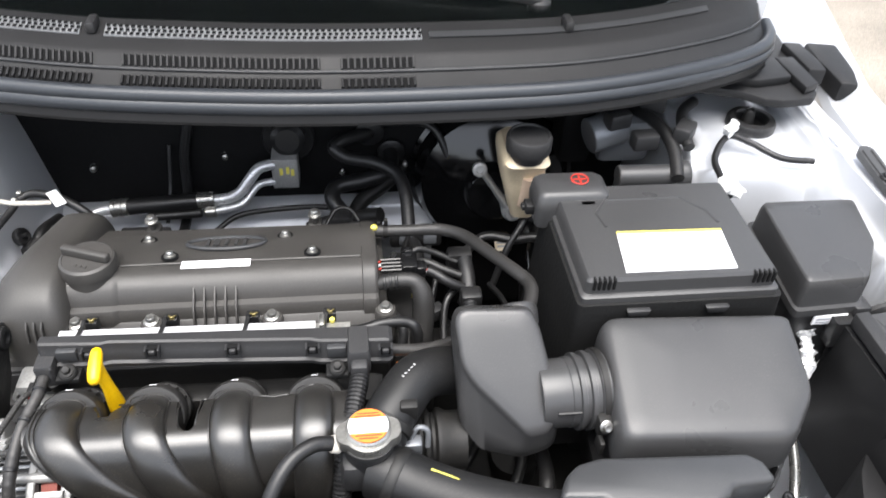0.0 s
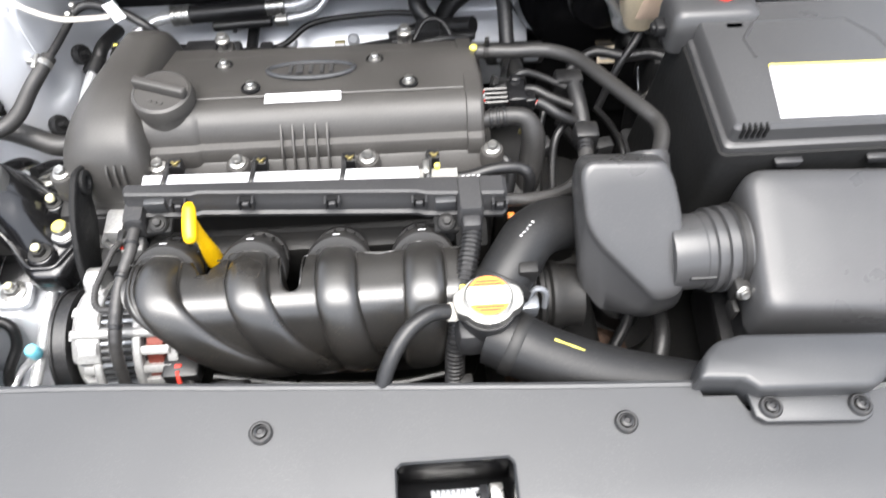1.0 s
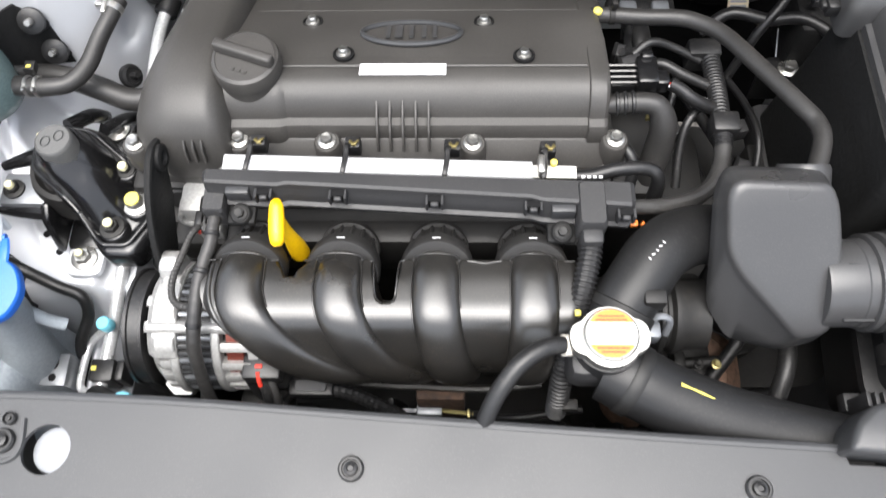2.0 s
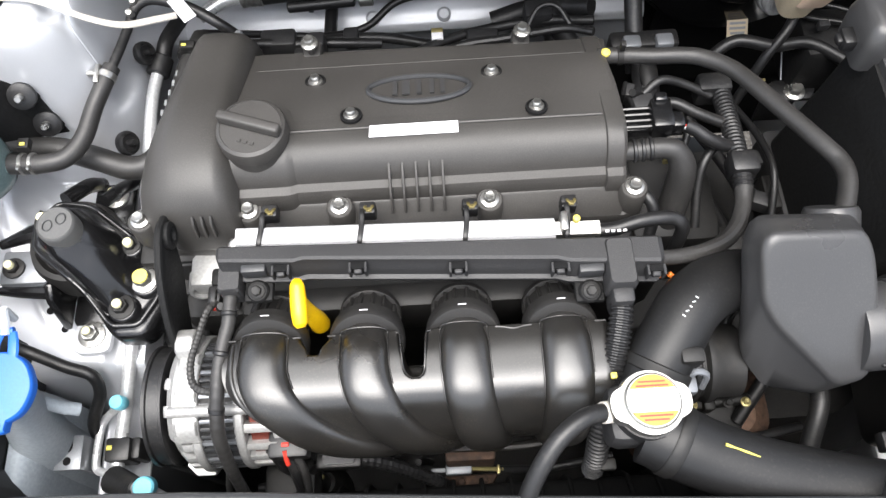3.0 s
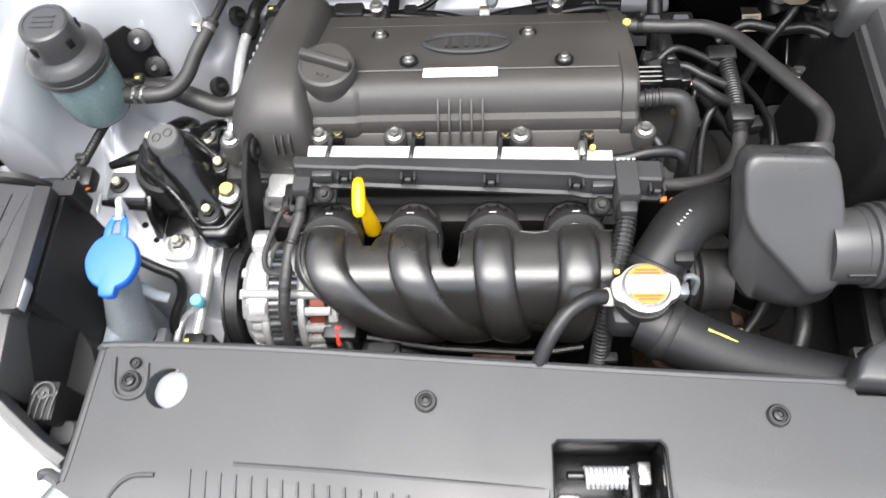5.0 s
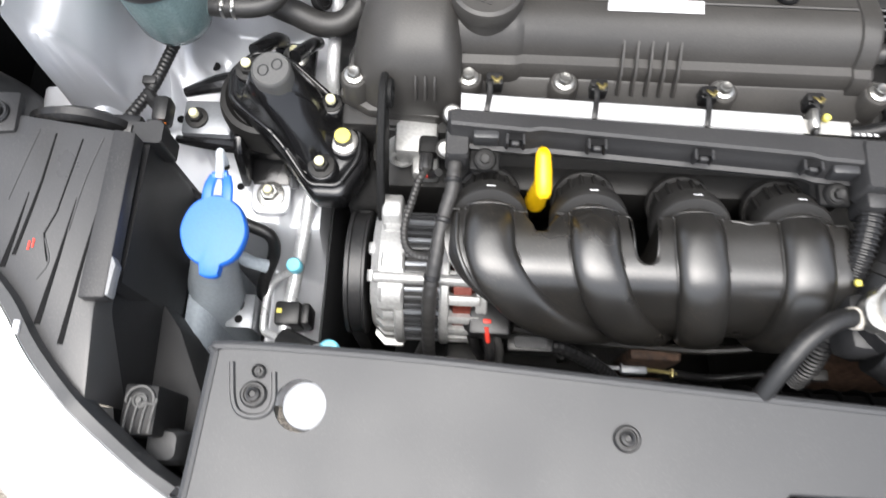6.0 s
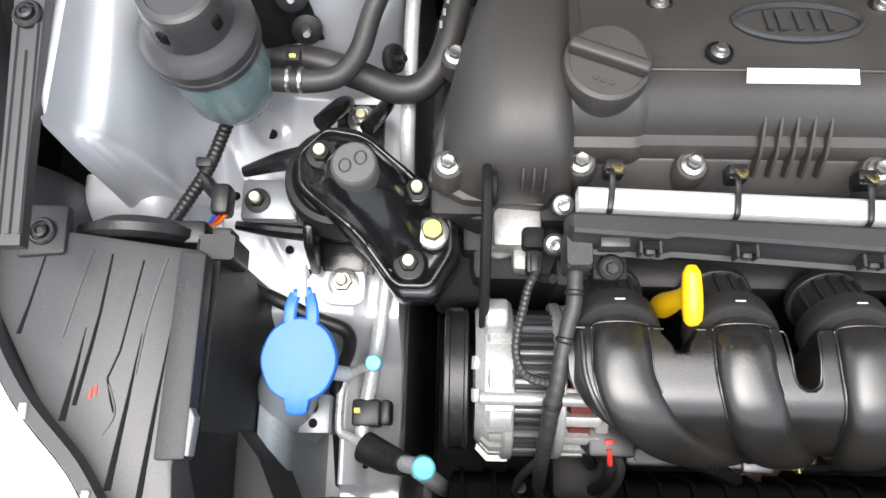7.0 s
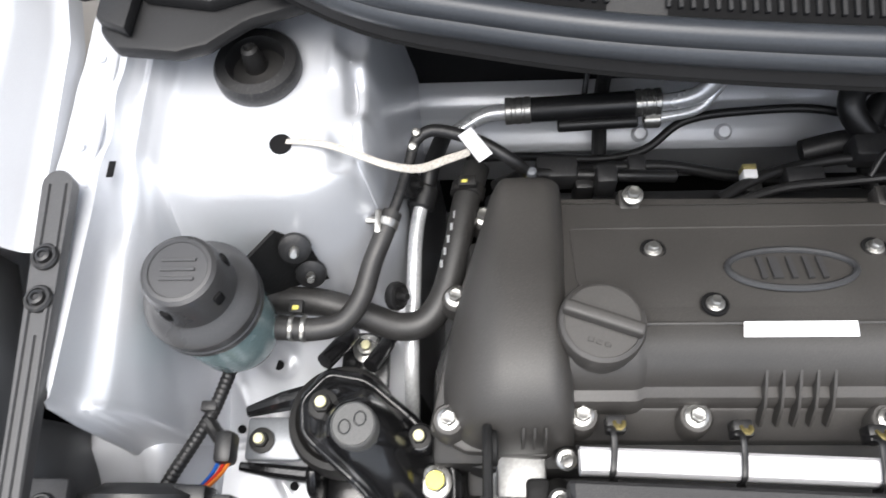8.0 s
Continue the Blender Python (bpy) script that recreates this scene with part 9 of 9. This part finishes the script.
tagc = thing("foam_tag_cable", (0.66, 0.16, 0.94), "thin black cable wrapped with white foam tags on the strut tower", "cable", "wiring")
bm = bm_new()
tube(bm, [(0.610, 0.085, 0.955), (0.612, 0.12, 0.958), (0.618, 0.16, 0.962), (0.650, 0.198, 0.970), (0.682, 0.190, 0.963), (0.715, 0.165, 0.955), (0.760, 0.158, 0.952)], 0.0045, 10, 6)
part("cable", bm, RUBBER, tagc, "", 60)
for m_, s_ in ((Matrix.Translation((0.655, 0.205, 0.978)) @ Matrix.Rotation(0.9, 4, "Z") @ Matrix.Rotation(0.3, 4, "Y"), (0.024, 0.008)), (Matrix.Translation((0.612, 0.095, 0.962)) @ Matrix.Rotation(1.9, 4, "Z"), (0.018, 0.013)), (Matrix.Translation((0.620, 0.115, 0.962)) @ Matrix.Rotation(0.6, 4, "Z"), (0.014, 0.009))):
    bm = bm_new()
    crumpled(bm, m_, (s_[0], s_[1], 0.009), s_[0] * 900)
    part("foam_tag", bm, FOAM, tagc, "crumpled white wrapping", 15)
corner = thing("corner_loom", (0.56, 0.26, 0.90), "black looms and plugs in the firewall corner behind the battery", "cable", "wiring")
for pts, r in (([(0.53, 0.33, 0.93), (0.555, 0.295, 0.955), (0.575, 0.25, 0.955), (0.582, 0.205, 0.945), (0.575, 0.16, 0.93)], 0.009),
               ([(0.60, 0.20, 0.952), (0.602, 0.24, 0.962), (0.615, 0.275, 0.965), (0.64, 0.30, 0.965)], 0.008)):
    bm = bm_new()
    tube(bm, pts, r, 12, 6)
    part("loom", bm, RUBBER, corner, "", 60)
for x, y, z, a in ((0.515, 0.262, 0.962, 0.3), (0.575, 0.290, 0.972, -0.4), (0.600, 0.225, 0.962, 0.9), (0.545, 0.225, 0.95, 0.1)):
    bm = bm_new()
    box(bm, -0.018, 0.018, -0.012, 0.012, -0.012, 0.012, 0.004, 2, Matrix.Translation((x, y, z)) @ Matrix.Rotation(a, 4, "Z"))
    part("plug", bm, PLASTIC, corner)
brk = thing("brake_lines", (0.44, 0.22, 0.76), "black brake line block, thin lines and clips behind the battery", "brake lines")
# the black block and the pad below are added to darken this shaded corner
bm = bm_new()
box(bm, 0.405, 0.475, 0.185, 0.250, 0.72, 0.80, 0.008)
part("valve_block", bm, FELT, brk)
bm = bm_new()
box(bm, 0.30, 0.58, 0.372, 0.388, 0.50, 0.93, 0.006)
part("insulation", bm, DASH, brk, "black felt pad added to darken the shaded corner")
for pts, r in (([(0.372, 0.30, 0.80), (0.40, 0.25, 0.815), (0.44, 0.23, 0.82), (0.50, 0.20, 0.82), (0.58, 0.18, 0.82)], 0.0026),
               ([(0.375, 0.29, 0.79), (0.405, 0.235, 0.806), (0.45, 0.215, 0.812), (0.52, 0.19, 0.81), (0.58, 0.17, 0.81)], 0.0026),
               ([(0.30, 0.20, 0.78), (0.33, 0.21, 0.80), (0.37, 0.20, 0.80), (0.41, 0.20, 0.80), (0.46, 0.17, 0.79)], 0.0070),
               ([(0.34, 0.17, 0.74), (0.36, 0.19, 0.79), (0.385, 0.215, 0.82), (0.40, 0.26, 0.83), (0.40, 0.33, 0.82)], 0.0055)):
    bm = bm_new()
    tube(bm, pts, r, 8, 6)
    part("line", bm, RUBBER, brk, "", 60)
for x, y, z in ((0.420, 0.212, 0.81), (0.455, 0.195, 0.815)):
    placed("clip", "lineclip", lambda b: box(b, -0.006, 0.006, -0.004, 0.004, 0, 0.010, 0.001, 1), PLASTIC, brk, (x, y, z))
motor = thing("wiper_motor", (0.53, 0.30, 0.86), "dark wiper motor and black bracket at the firewall corner", "motor")
bm = bm_new()
rod(bm, (0.50, 0.185, 0.918), (0.59, 0.181, 0.92), 0.016, 22)
lathe(bm, [(0.020, 0), (0.021, 0.004), (0.021, 0.016), (0.020, 0.02)], (0.578, 0.182, 0.9195), (1, -0.05, 0.05), 22)
part("hose", bm, BOXES, motor)
bm = bm_new()
rod(bm, (0.48, 0.27, 0.93), (0.53, 0.28, 0.94), 0.026, 24)
box(bm, 0.50, 0.58, 0.27, 0.33, 0.88, 0.95, 0.012)
part("motor", bm, GREYMET, motor)
bm = bm_new()
box(bm, 0.45, 0.50, 0.30, 0.36, 0.86, 0.96, 0.01)
part("bracket", bm, DASH, motor)

# ---- silver wrapping on the lamp cable ----
lc_ = thing("lamp_cable", (0.66, -0.07, 0.84), "lamp cable in crumpled silver wrapping between filter box and lamp", "cable", "wiring")
rnd = random.Random(8)
for pts, r in (([(0.690, -0.010, 0.845), (0.694, -0.030, 0.858), (0.690, -0.048, 0.862), (0.674, -0.060, 0.858)], 0.008), ([(0.674, -0.060, 0.858), (0.671, -0.078, 0.848), (0.667, -0.096, 0.832), (0.655, -0.110, 0.812), (0.645, -0.115, 0.78)], 0.010)):
    fine = glide(pts, 5)
    bm = bm_new()
    tube(bm, fine, [r * rnd.uniform(0.65, 1.2) for _ in fine], 9, 2, flat=0.6)
    for v in bm.verts:
        v.co += V((rnd.uniform(-1, 1), rnd.uniform(-1, 1), rnd.uniform(-1, 1))) * 0.0012
    part("wrapping", bm, TUBE, lc_, "crumpled silver wrapping", 20)
bm = bm_new()
tube(bm, [(0.645, -0.115, 0.78), (0.640, -0.15, 0.78), (0.628, -0.19, 0.775), (0.612, -0.225, 0.77), (0.606, -0.250, 0.75)], 0.006, 10, 5)
part("conduit", bm, STEEL, lc_, "", 60)
bm = bm_new()
tube(bm, [(0.690, -0.010, 0.845), (0.700, 0.02, 0.83), (0.705, 0.04, 0.80)], 0.006, 10, 5)
part("tail", bm, RUBBER, lc_, "", 60)
